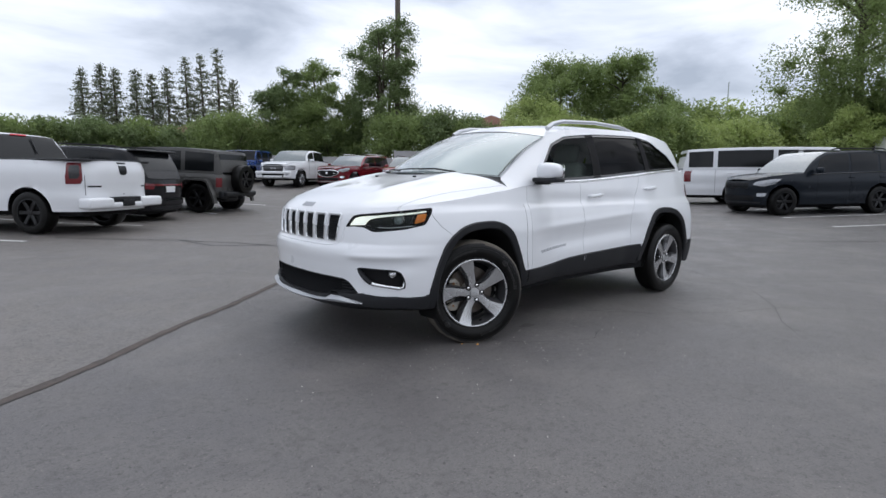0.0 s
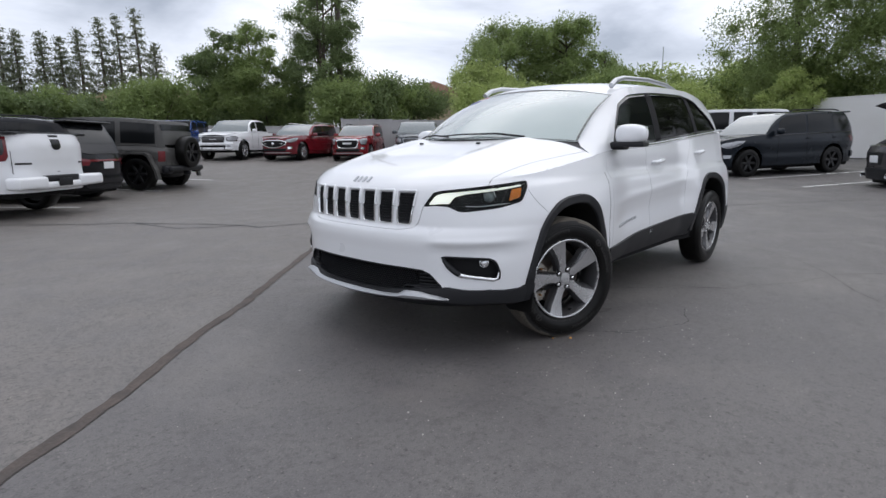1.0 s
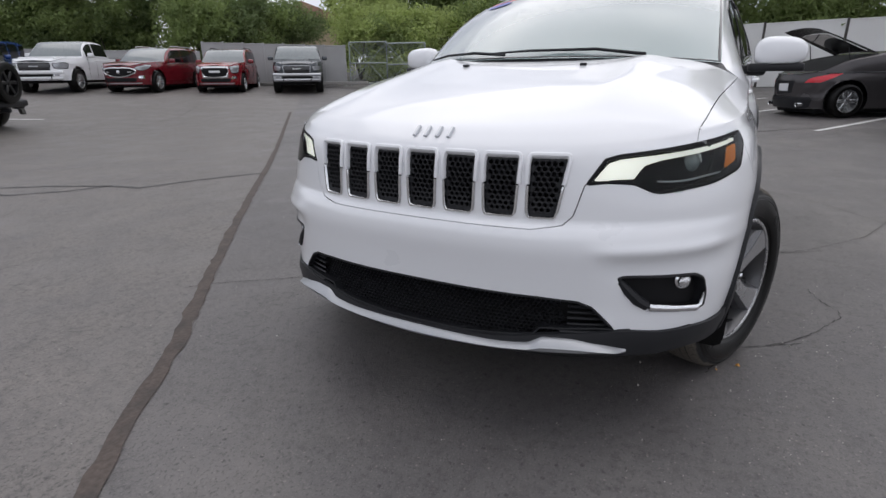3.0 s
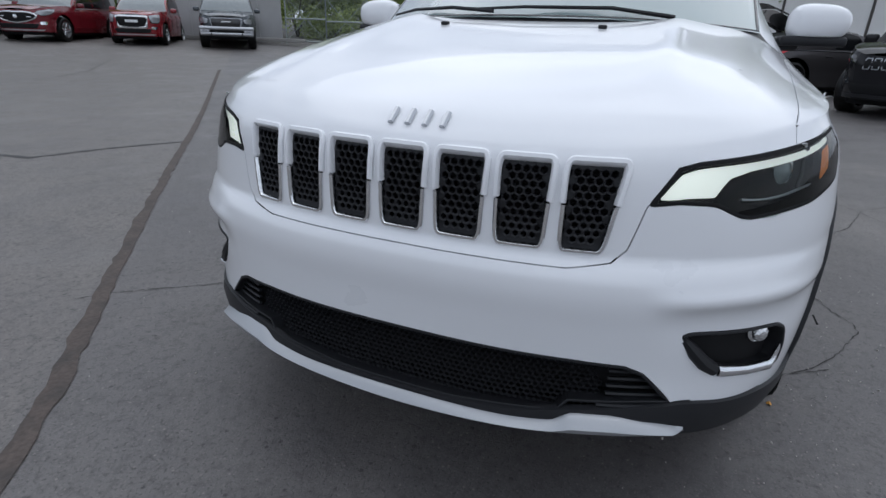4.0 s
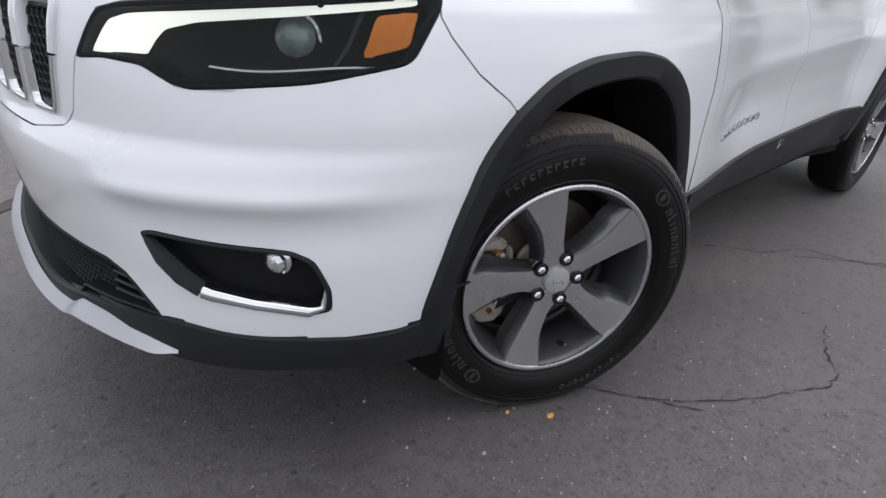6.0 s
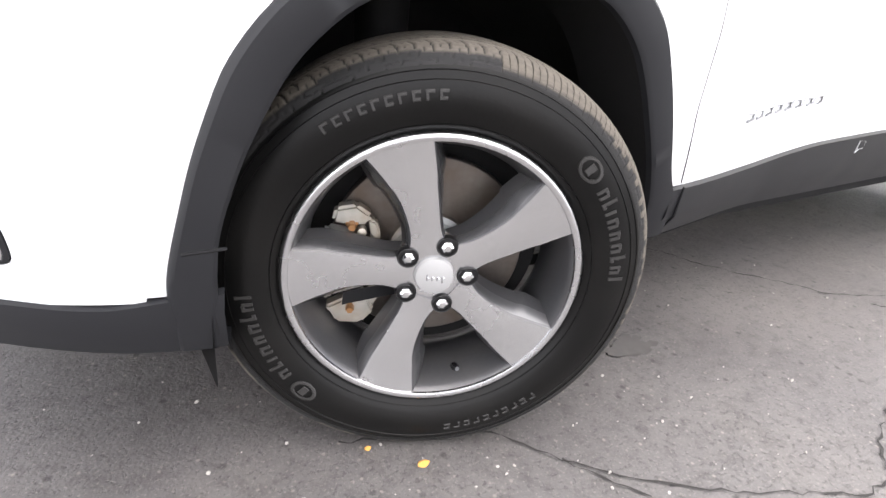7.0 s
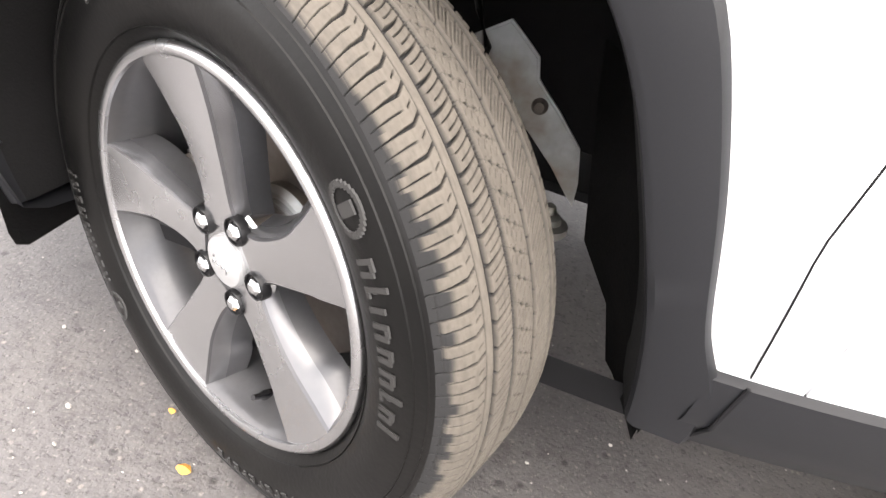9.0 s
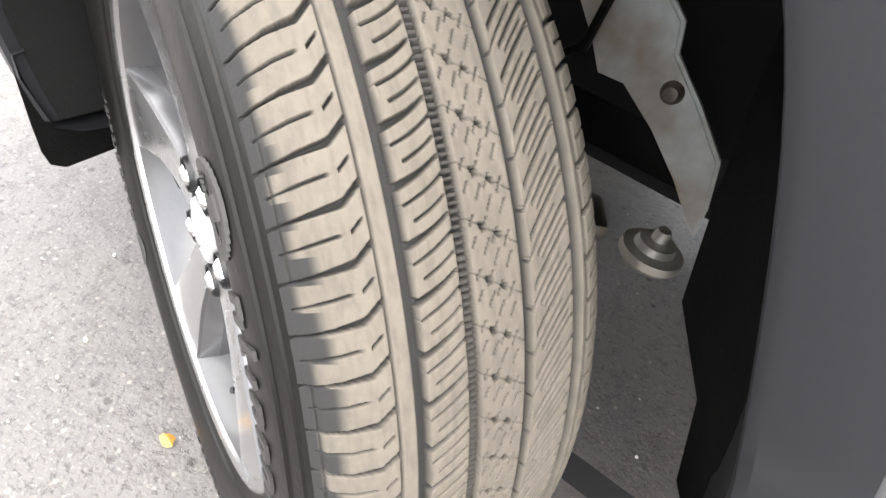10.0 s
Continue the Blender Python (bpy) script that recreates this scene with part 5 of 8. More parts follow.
def tread_mesh(name, parent, cols=180):
    """Tread blocks with grooves, sipes and a toothed groove, as relief; dust lies on the blocks' faces."""
    wide, step = 0.19, 2 * math.pi / 95
    grooves = ((0.284, 0.320), (0.447, 0.483), (0.640, 0.672), (0.852, 0.882))
    u = np.linspace(0, 1, cols)
    for a, b in grooves:           # lines of the grid on groove edges
        for e in (a, b):
            u[np.argmin(abs(u - e))] = e
    arc = np.concatenate([np.arange(1.75, 3.55, 0.0011), np.arange(3.55, 1.75 + 2 * math.pi, 0.007)])
    rows = len(arc)
    U, A = np.meshgrid(u, arc)
    depth = np.zeros_like(U)

    def cut(zone, gap, width, d):
        """Lower the relief along lines: gap is the distance to the line, in metres."""
        np.maximum(depth, np.where(zone, d * np.clip((width / 2 - gap) / 0.0005 + 0.5, 0, 1), 0), out=depth)

    def line(at, every=step):
        """Distance along the tread to repeated lines at angle at(u)."""
        f = np.mod(A - at, every)
        return np.minimum(f, every - f) * R_TYRE

    def within(a, b):
        return (U > a) & (U < b)

    for k, (a, b) in enumerate(grooves):
        cut(np.ones_like(U, bool), np.maximum(a - U, U - b) * wide + 0.0004, 0.0012, 0.0065)
    tooth = within(*grooves[1])
    depth[tooth] -= 0.0045 * (np.mod(A[tooth], 0.0095) < 0.0048)
    # shoulder blocks: bent cuts, broken half cuts, a fine line at their inner end
    cut(U < 0.3, abs(U - 0.2255) * wide, 0.0015, 0.0022)
    bend = np.where(U > 0.138, 2.447 + 0.020 * (0.224 - U) / 0.086, 2.467 + 0.016 * (0.138 - U) / 0.138)
    soft = bend
    cut(U < 0.224, line(soft), 0.0012 + 0.0022 * np.clip((U - 0.06) / 0.08, 0, 1), 0.0050)
    half = line(soft + step * 0.48)
    cut(within(0.02, 0.062), half, 0.0009, 0.0028)
    cut(within(0.062, 0.128), half, 0.0013, 0.0032)
    cut(within(0.150, 0.205), line(soft + step * 0.52), 0.0016, 0.0036)
    cut(within(0.030, 0.036) & (np.mod(np.floor((A - soft) / step), 5) > 1), 0 * U, 0.001, 0.0022)
    # second rib: a broad cut and two fine ones, sweeping
    w2 = np.clip((U - 0.322) / 0.125, 0, 1)
    s2 = 2.461 - 0.020 * w2 - 0.010 * w2 ** 3
    cut(within(0.32, 0.437), line(s2), 0.0036 - 0.0022 * w2, 0.0048)
    cut(within(0.328, 0.446), line(s2 + step * 0.34), 0.0010 + 0.0007 * w2, 0.0032)
    cut(within(0.350, 0.440), line(s2 + step * 0.68), 0.0013, 0.0032)
    # middle rib: dotted slants and crossed hair cuts
    w3 = (U - 0.483) / 0.157
    s3 = 2.445 + 0.045 * w3
    cut(within(0.483, 0.640), line(s3), 0.0007, 0.0012)
    for a, b in ((0.25, 0.38), (0.56, 0.68)):
        cut((w3 > a) & (w3 < b), line(s3), 0.0030, 0.0044)
    for k, a in enumerate((0.06, 0.27, 0.48, 0.70)):
        for q in (0.2, 0.6):
            cut((w3 > a) & (w3 < a + 0.13 + 0.03 * (k % 2)), line(2.445 - 0.020 * (w3 - a) / 0.15 + step * (q + 0.17 * k)), 0.0015, 0.0026)
    # fourth rib: steep sweeping cuts
    w4 = np.clip((U - 0.672) / 0.180, 0, 1)
    s4 = 2.437 - 0.090 * w4 ** 0.85
    cut(within(0.690, 0.846), line(s4), 0.0034 - 0.0012 * w4, 0.0046)
    cut(within(0.674, 0.800), line(s4 + step * 0.30), 0.0016, 0.0032)
    cut(within(0.710, 0.850), line(s4 + step * 0.55), 0.0024, 0.0036)
    cut(within(0.730, 0.830), line(s4 + step * 0.78), 0.0014, 0.0030)
    # inner shoulder
    w5 = np.clip((U - 0.905) / 0.095, 0, 1)
    cut(U > 0.9, abs(U - 0.905) * wide, 0.0012, 0.0020)
    cut(U > 0.905, line(2.416 - 0.035 * w5 ** 0.8), 0.0032, 0.0046)
    cut(U > 0.92, line(2.416 - 0.035 * w5 ** 0.8 + step * 0.5), 0.0015, 0.0030)
    # section of the tread: nearly flat, then rounded down on to the sidewalls
    grid_u = [0.0, 0.045, 0.09, 0.138, 0.224, 0.302, 0.465, 0.656, 0.867, 0.93, 0.965, 1.0]
    crown = np.interp(U, grid_u, [0.3405, 0.3510, 0.3595, 0.3655, 0.3682, 0.3700, 0.3714, R_TYRE, 0.3702, 0.3665, 0.3610, 0.3510])
    out = np.interp(U, grid_u, [0.0920, 0.0868, 0.0788, 0.0675, 0.0600, 0.0488, 0.0200, -0.0135, -0.0485, -0.0660, -0.0755, -0.0830])
    rad = crown - depth
    X, Y, Z = rad * np.cos(A), MID + out, rad * np.sin(A)
    Z = np.maximum(Z, -R_TYRE + SQUASH)     # contact patch
    co = np.stack([X, Y, Z], -1).reshape(-1, 3)
    idx = np.arange(rows * cols).reshape(rows, cols)
    nxt = np.roll(idx, -1, 0)
    q = np.stack([idx[:, :-1], idx[:, 1:], nxt[:, 1:], nxt[:, :-1]], -1).reshape(-1, 4)
    me = bpy.data.meshes.new(name)
    me.vertices.add(len(co))
    me.vertices.foreach_set("co", co.ravel())
    me.loops.add(q.size)
    me.loops.foreach_set("vertex_index", q.ravel().astype(np.int32))
    me.polygons.add(len(q))
    me.polygons.foreach_set("loop_start", np.arange(len(q), dtype=np.int32) * 4)
    # dust thins out unevenly at the shoulders and in the cuts
    rng = np.random.default_rng(5)
    patch = np.repeat(rng.uniform(-0.02, 0.035, 80), rows // 80 + 1)[:rows][:, None]
    edge = 0.012 + 0.030 * np.clip((A - 2.0) / 0.5, 0, 1) + patch * np.clip((A - 2.1) / 0.3, 0, 1)
    dust = np.clip((U - edge) / 0.020, 0, 1) * np.clip((0.985 - U) / 0.02, 0, 1)
    dust = dust * (1 - 0.97 * np.clip(depth / 0.0024, 0, 1))
    at = me.attributes.new("dust", "FLOAT", "POINT")
    at.data.foreach_set("value", dust.reshape(-1).astype(np.float32))
    me.update(calc_edges=True)
    me.materials.append(M["tread"])
    ob = new(name, me)
    ob.parent = parent
    return tagged(ob, "dusty brown tread with grooves and sipes")


def spoke_mesh(turn):
    """One broad spoke: bright turned face, dark flanks with a step."""
    bm, rows = bmesh.new(), []
    n = 16
    for k in range(n):
        t = k / (n - 1)
        r = blend(0.045, R_LIP - 0.006, t)
        half = curve([0, 0.2, 0.45, 0.75, 1.0], [0.033, 0.0255, 0.029, 0.041, 0.0535], t)
        y = curve([0, 0.12, 0.5, 0.8, 1.0], [-0.006, -0.005, 0.002, 0.0095, 0.0165], t)
        side = curve([0, 0.3, 0.7, 0.92, 1.0], [0.008, 0.018, 0.030, 0.022, 0.012], t)
        skew = 0.010 * math.sin(t * math.pi)
        q = [(-half - side * 0.9, y - 0.050), (-half - side * 0.55, y - 0.022), (-half - 0.002, y - 0.003), (-half + 0.001, y), (-half * 0.4, y + 0.0008), (half * 0.4, y + 0.0008), (half - 0.001, y), (half + 0.002, y - 0.003), (half + side * 0.35, y - 0.022), (half + side * 0.6, y - 0.050)]
        rows.append([bm.verts.new((math.sqrt(max(r * r - (w * 0.98) ** 2, 1e-6)) if t > 0.6 else r, yy, w + skew)) for w, yy in q])
    for p, q in zip(rows, rows[1:]):
        for j in range(9):
            f = bm.faces.new((p[j], q[j], q[j + 1], p[j + 1]))
            # upper flank facets get the lighter grey, as if catching the sky
            f.material_index = 0 if 3 <= j <= 5 else 2 if j in (1, 7) else 1
    for r in (rows[0], rows[-1]):
        bm.faces.new(r).material_index = 1
    bmesh.ops.recalc_face_normals(bm, faces=bm.faces)
    bmesh.ops.transform(bm, matrix=Matrix.Rotation(-turn, 4, "Y"), verts=bm.verts)
    return bm


def make_wheel(parent, m, detail):
    wheel = new("wheel")
    wheel.parent = parent
    wheel.matrix_basis = m
    tyre = part("tyre", tyre_body(detail), "rubber", wheel, "black all-season tyre with dusty shoulders")
    if detail:
        tread_mesh("tread", tyre)
        # raised marks on the sidewall, as plain strokes
        bm = bmesh.new()

        def mark(a0, a1, r0, r1, lift=0.0016):
            n = max(int(abs(a1 - a0) / 0.02), 2)
            rows = []
            for k in range(n + 1):
                a = blend(a0, a1, k / n)
                row = []
                for r, l in ((r0, 0), (r0 + 0.001, lift), (r1 - 0.001, lift), (r1, 0)):
                    y = sidewall_y(r)
                    row.append(bm.verts.new((r * math.cos(a), y + l + 0.0004, r * math.sin(a))))
                rows.append(row)
            for p, q in zip(rows, rows[1:]):
                for j in range(3):
                    bm.faces.new((p[j], p[j + 1], q[j + 1], q[j]))
            for p in (rows[0], rows[-1]):
                bm.faces.new(p)

        for start in (math.pi * 0.755, math.pi * 1.755):
            a = start
            # round initial, then upright strokes
            for k in range(28):
                b = a + 0.070 * math.cos(k / 28 * 2 * math.pi)
                rr = 0.298 + 0.015 * math.sin(k / 28 * 2 * math.pi)
                mark(b - 0.010, b + 0.010, rr - 0.0025, rr + 0.0025)
            mark(a - 0.02, a + 0.02, 0.289, 0.307)
            a += 0.135
            for wdt, tall in ((0.05, 0), (0.03, 1), (0.018, 0), (0.05, 0), (0.045, 0), (0.05, 0), (0.03, 1), (0.045, 0), (0.018, 1)):
                top = 0.313 if tall else 0.306
                mark(a, a + 0.017, 0.287, top)
                if wdt > 0.028:
                    mark(a + 0.017, a + wdt - 0.012, 0.300 if not tall else 0.296, 0.306 if not tall else 0.302)
                    mark(a + wdt - 0.014, a + wdt + 0.004, 0.287, 0.304 if not tall else 0.293)
                a += wdt + 0.030
        for start, cnt in ((math.pi * 0.30, 10), (math.pi * 1.27, 10)):
            a = start
            for k in range(cnt):
                mark(a, a + 0.012, 0.296, 0.311)
                mark(a + 0.012, a + 0.040, 0.306, 0.311)
                if k % 2:
                    mark(a + 0.012, a + 0.036, 0.296, 0.301)
                a += 0.062
        bmesh.ops.recalc_face_normals(bm, faces=bm.faces)
        tagged(part("sidewall_mark", bm, "letter", tyre), "raised grey strokes on the sidewall", kind="stuff")
        bm = bmesh.new()
        for r0 in (0.259, 0.322, 0.334):
            part("sidewall_ridge", spin([(r, sidewall_y(r) + d) for r, d in ((r0, -0.001), (r0 + 0.0012, 0.0014), (r0 + 0.0024, -0.001))], 128), "rubber", tyre)
    rim = part("rim", spin([(0.236, -0.15), (0.228, -0.14), (0.212, -0.10), (0.215, -0.05), (0.2205, -0.022), (0.2280, 0.002), (0.2328, 0.0135), (0.2343, 0.0150)], 96), "wheel_grey", wheel, "two-tone alloy rim")
    part("rim_lip", spin([(0.2335, 0.0135), (0.2345, 0.0185), (0.2400, 0.0212), (0.2445, 0.0203), (R_LIP, 0.0165), (R_LIP + 0.001, 0.010), (0.244, 0.0), (0.242, -0.02)], 128), "machined", rim)
    for k in range(5):
        a = radians(72 + 72 * k)
        part("spoke", spoke_mesh(a), "machined", rim, "machined broad spoke with dark flanks", extra=("wheel_grey", "spoke_side"))
    part("hub", spin([(0.050, -0.12), (0.066, -0.05), (0.070, -0.022), (0.062, -0.010), (0.034, -0.007), (0.031, -0.008)], 48), "machined", rim)
    cap = part("centre_cap", spin([(0.0335, -0.012), (0.0335, -0.003), (0.0315, 0.0), (0.018, 0.0032), (0.0, 0.0040)], 40), "cap", rim)
    if detail:
        bm = bmesh.new()
        for k in range(4):
            x = 0.013 - 0.0085 * k
            tube(bm, [(x, 0.0040, 0.006 if k == 0 else 0.002), (x, 0.0042, -0.005 if k < 3 else -0.009)], 0.0014, 5)
            tube(bm, [(x, 0.0042, 0.002), (x - 0.004, 0.0042, -0.001)], 0.0012, 5)
        part("cap_mark", bm, "machined", cap)
    for k in range(5):
        a = radians(72 + 36 + 72 * k)
        c = Vector((0.0567 * math.cos(a), 0, 0.0567 * math.sin(a)))
        hole = part("lug_hole", spin([(0.0, -0.0045), (0.0155, -0.0045), (0.0160, -0.0015), (0.0170, -0.0008), (0.0180, -0.003), (0.019, -0.012)], 24, Matrix.Translation(c)), "black_rim", rim)
        nut = part("lug_nut", spin([(0.0, 0.0035), (0.006, 0.003), (0.0105, -0.0005), (0.0118, -0.0035), (0.0118, -0.012)], 6, Matrix.Translation(c)), "chrome", rim, "chrome lug nut", smooth=False)
    a = radians(72 + 180 + 2)
    part("valve", spin([(0.0, 0.016), (0.004, 0.016), (0.0045, 0.002), (0.007, -0.002), (0.008, -0.016)], 14, Matrix.Translation((0.2135 * math.cos(a), -0.018, 0.2135 * math.sin(a))) @ Matrix.Rotation(0.5, 4, "X")), "gloss_black", rim)
    disc = part("brake_disc", spin([(0.0, -0.085), (0.070, -0.085), (0.074, -0.088), (0.074, -0.102), (0.173, -0.102), (0.175, -0.104), (0.175, -0.122), (0.173, -0.124), (0.074, -0.124)], 72), "iron", wheel, "brown-grey brake disc")
    part("dust_shield", spin([(0.05, -0.132), (0.205, -0.132), (0.212, -0.128), (0.214, -0.140), (0.05, -0.142)], 48), "liner", wheel)
    part("disc_hat", spin([(0.0, -0.080), (0.066, -0.080), (0.0735, -0.0865), (0.0735, -0.102)], 48), "bare", disc)
    return wheel


hub_m = pose(0.0531, 0.9163, R_TYRE - SQUASH, 0, 0, STEER)
front_left = make_wheel(car, hub_m, True)
make_wheel(car, pose(-2.755, 0.885, R_TYRE - SQUASH, 0, 0, 0) @ Matrix.Rotation(0.5, 4, "Y"), False)
make_wheel(car, pose(0.048, -0.885, R_TYRE - SQUASH, 0, 0, 180 + STEER), False)
make_wheel(car, pose(-2.755, -0.885, R_TYRE - SQUASH, 0, 0, 180), False)

# brake caliper on the front left upright
def slab(poly, y0, y1, bevel=0.004):
    """A bevelled plate of that outline, in x and z, between two depths."""
    bm = bmesh.new()
    a, b = [[bm.verts.new((x, y, z)) for x, z in poly] for y in (y0, y1)]
    bm.faces.new(a)
    bm.faces.new(b[::-1])
    for k in range(len(poly)):
        n = (k + 1) % len(poly)
        bm.faces.new((a[k], b[k], b[n], a[n]))
    bmesh.ops.recalc_face_normals(bm, faces=bm.faces)
    bmesh.ops.bevel(bm, geom=bm.edges[:], offset=bevel, segments=2, affect="EDGES", clamp_overlap=True)
    return bm


cal = part("brake_caliper", joined(
    slab([(0.171, 0.064), (0.165, 0.090), (0.129, 0.097), (0.101, 0.077), (0.109, 0.060), (0.145, 0.060)], -0.066, -0.096, 0.006),
    slab([(0.186, -0.104), (0.149, -0.084), (0.112, -0.070), (0.095, -0.112), (0.119, -0.139), (0.164, -0.137), (0.177, -0.110)], -0.066, -0.096, 0.006),
    slab([(0.109, 0.072), (0.096, 0.070), (0.089, 0.048), (0.090, -0.080), (0.100, -0.100), (0.107, -0.080), (0.105, 0.040)], -0.062, -0.086, 0.004)), "caliper", front_left, "stained silver brake caliper")
for poly in ([(0.187, 0.042), (0.179, 0.052), (0.140, 0.046), (0.111, 0.039), (0.118, 0.024), (0.155, 0.016), (0.182, 0.022)],
             [(0.184, -0.086), (0.176, -0.076), (0.140, -0.064), (0.112, -0.056), (0.116, -0.044), (0.160, -0.050), (0.184, -0.066)]):
    part("caliper_finger", slab(poly, -0.060, -0.098, 0.007), "bare", cal, "pale zinc caliper finger")
for bx, bz in ((0.137, 0.062), (0.139, -0.100)):
    part("caliper_bolt", spin([(0.0, -0.050), (0.006, -0.050), (0.0075, -0.053), (0.0075, -0.066), (0.011, -0.067), (0.011, -0.072)], 6, Matrix.Translation((bx, 0, bz))), "bronze", cal, "bronze caliper bolt", smooth=False)
for bx, bz in ((0.120, 0.050), (0.121, -0.080)):
    part("guide_pin", spin([(0.0, -0.056), (0.004, -0.056), (0.008, -0.058), (0.008, -0.075)], 12, Matrix.Translation((bx, 0, bz))), "caliper", cal)
part("brake_pad", slab([(0.165, 0.030), (0.115, 0.034), (0.112, -0.060), (0.165, -0.070)], -0.088, -0.101, 0.002), "iron", cal, "rusty brake pad")

# suspension behind the front left wheel
hang = part("suspension_bracket", bmesh.new(), "bare", car, "grey steel suspension bracket with rust stains")
bm = bmesh.new()
plate = [(-0.08, 0.590), (-0.12, 0.546), (-0.142, 0.515), (-0.175, 0.516), (-0.227, 0.483), (-0.279, 0.440), (-0.321, 0.397), (-0.336, 0.384), (-0.331, 0.425), (-0.313, 0.483), (-0.263, 0.530), (-0.216, 0.568), (-0.206, 0.600), (-0.179, 0.620), (-0.15, 0.640)]
near_v, far_v = [[bm.verts.new((x, y, z)) for x, z in plate] for y in (0.517, 0.502)]
bm.faces.new(near_v)
bm.faces.new(far_v[::-1])
for k in range(len(plate)):
    n = (k + 1) % len(plate)
    bm.faces.new((near_v[k], far_v[k], far_v[n], near_v[n]))
bmesh.ops.recalc_face_normals(bm, faces=bm.faces)
bmesh.ops.bevel(bm, geom=[e for e in bm.edges if abs(e.verts[0].co.y - e.verts[1].co.y) < 0.015], offset=0.004, segments=2, affect="EDGES")
bm.to_mesh(hang.data)
bm.free()
part("bracket_bolt", spin([(0.0, 0.012), (0.010, 0.010), (0.012, 0.004), (0.0165, 0.001), (0.0175, -0.006)], 20, pose(-0.2295, 0.518, 0.531) @ Matrix.Scale(0.8, 4)), "iron", hang)
part("ball_joint", joined(spin([(0.0, 0.034), (0.010, 0.034), (0.012, 0.018), (0.026, 0.014), (0.030, 0.004), (0.044, 0.0), (0.046, -0.012), (0.040, -0.02), (0.0, -0.02)], 28, pose(-0.304, 0.50, 0.335, 90, 0, 0) @ Matrix.Scale(0.95, 4))), "caliper", car, "pale rubber-booted ball joint")
part("control_arm", joined(blk((0.30, 0.10, 0.035), pose(-0.08, 0.42, 0.235, 0, 4, 28), 0.012)), "iron", car)
bm = bmesh.new()
tube(bm, [(-0.06, 0.50, 0.72), (-0.10, 0.52, 0.64), (-0.13, 0.545, 0.60), (-0.12, 0.53, 0.54), (-0.07, 0.52, 0.50)], 0.006, 8)
part("brake_hose", bm, "rubber", car)
part("strut", spin([(0.03, 0.0), (0.05, 0.1), (0.055, 0.35), (0.03, 0.5)], 24, pose(0.0, 0.54, 0.45, 90, 0, 0)), "liner", car)
# added black tray, stands in for shade by hiding lit ground behind the bracket
part("shade_tray", blk((1.15, 0.62, 0.03), pose(0.08, -0.17, 0.235), 0.01), "void", car)
# joints in the cladding, fore and aft of the arch
for line in ([(-0.512, side_y(-0.51, 0.468) + 0.0115, 0.468), (-0.510, side_y(-0.51, 0.45) + 0.0125, 0.436), (-0.508, side_y(-0.51, 0.45) + 0.0125, 0.404), (-0.506, side_y(-0.51, 0.42) + 0.0005, 0.374), (-0.504, side_y(-0.51, 0.40) - 0.0125, 0.346)], [(x, side_y(x, 0.48) + 0.014, 0.48) for x in span(0.372, 0.424, 5)]):
    bm = bmesh.new()
    tube(bm, line, 0.0024, 6)
    part("cladding_joint", bm, "void", car)
for sgn in (1, -1):
    bm = bmesh.new()
    tube(bm, [(-0.512 + 0.17 * (min(z, 0.62) - 0.474), sgn * (side_y(-0.5, z) + 0.0008), z) for z in span(0.474, 0.98, 24)], 0.0011, 5)
    part("door_gap", bm, "void", car)
# splash flaps at both ends of the arch
bm = bmesh.new()
rows = []
for z, yi, yo in ((0.46, 0.72, 0.905), (0.38, 0.72, 0.907), (0.30, 0.72, 0.906), (0.255, 0.725, 0.904), (0.232, 0.735, 0.898), (0.220, 0.755, 0.880)):
    rows.append([bm.verts.new((0.404 + 0.02 * (0.46 - z) - 0.01 * t, blend(yi, yo, t), z)) for t in span(0, 1, 6)])
for p, q in zip(rows, rows[1:]):
    for j in range(5):
        bm.faces.new((p[j], p[j + 1], q[j + 1], q[j]))
bmesh.ops.solidify(bm, geom=bm.faces[:], thickness=0.008)
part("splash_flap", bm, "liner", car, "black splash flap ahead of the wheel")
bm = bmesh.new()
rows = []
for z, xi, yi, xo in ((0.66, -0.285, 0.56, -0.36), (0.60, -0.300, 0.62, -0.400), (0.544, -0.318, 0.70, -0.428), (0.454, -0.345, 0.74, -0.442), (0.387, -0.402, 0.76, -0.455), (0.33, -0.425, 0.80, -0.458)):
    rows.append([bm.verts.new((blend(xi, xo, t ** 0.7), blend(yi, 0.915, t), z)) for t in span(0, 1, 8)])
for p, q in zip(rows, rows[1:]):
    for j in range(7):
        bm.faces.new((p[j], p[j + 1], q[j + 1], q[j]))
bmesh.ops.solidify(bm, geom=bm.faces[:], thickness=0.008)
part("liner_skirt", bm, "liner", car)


# ---- ground ----
xs_g = sorted(set([-900, -300, -120, -70, -50, -40, -34, -30] + span(-26, 8, 35) + [10, 14, 20, 30, 60, 200, 900]))
ys_g = sorted(set([-900, -300, -120, -80, -60, -50, -44, -40, -36, -32] + span(-28, 8, 37) + [12, 16, 24, 40, 100, 300, 900]))
gb = bmesh.new()
gv = [[gb.verts.new((x, y, terrain(max(x, -40), max(y, -45)))) for y in ys_g] for x in xs_g]
for i in range(len(xs_g) - 1):
    for j in range(len(ys_g) - 1):
        gb.faces.new((gv[i][j], gv[i + 1][j], gv[i + 1][j + 1], gv[i][j + 1]))
alone("ground", gb, "asphalt", "grey weathered asphalt car park with cracks and sealed seams", "ground", "structure")
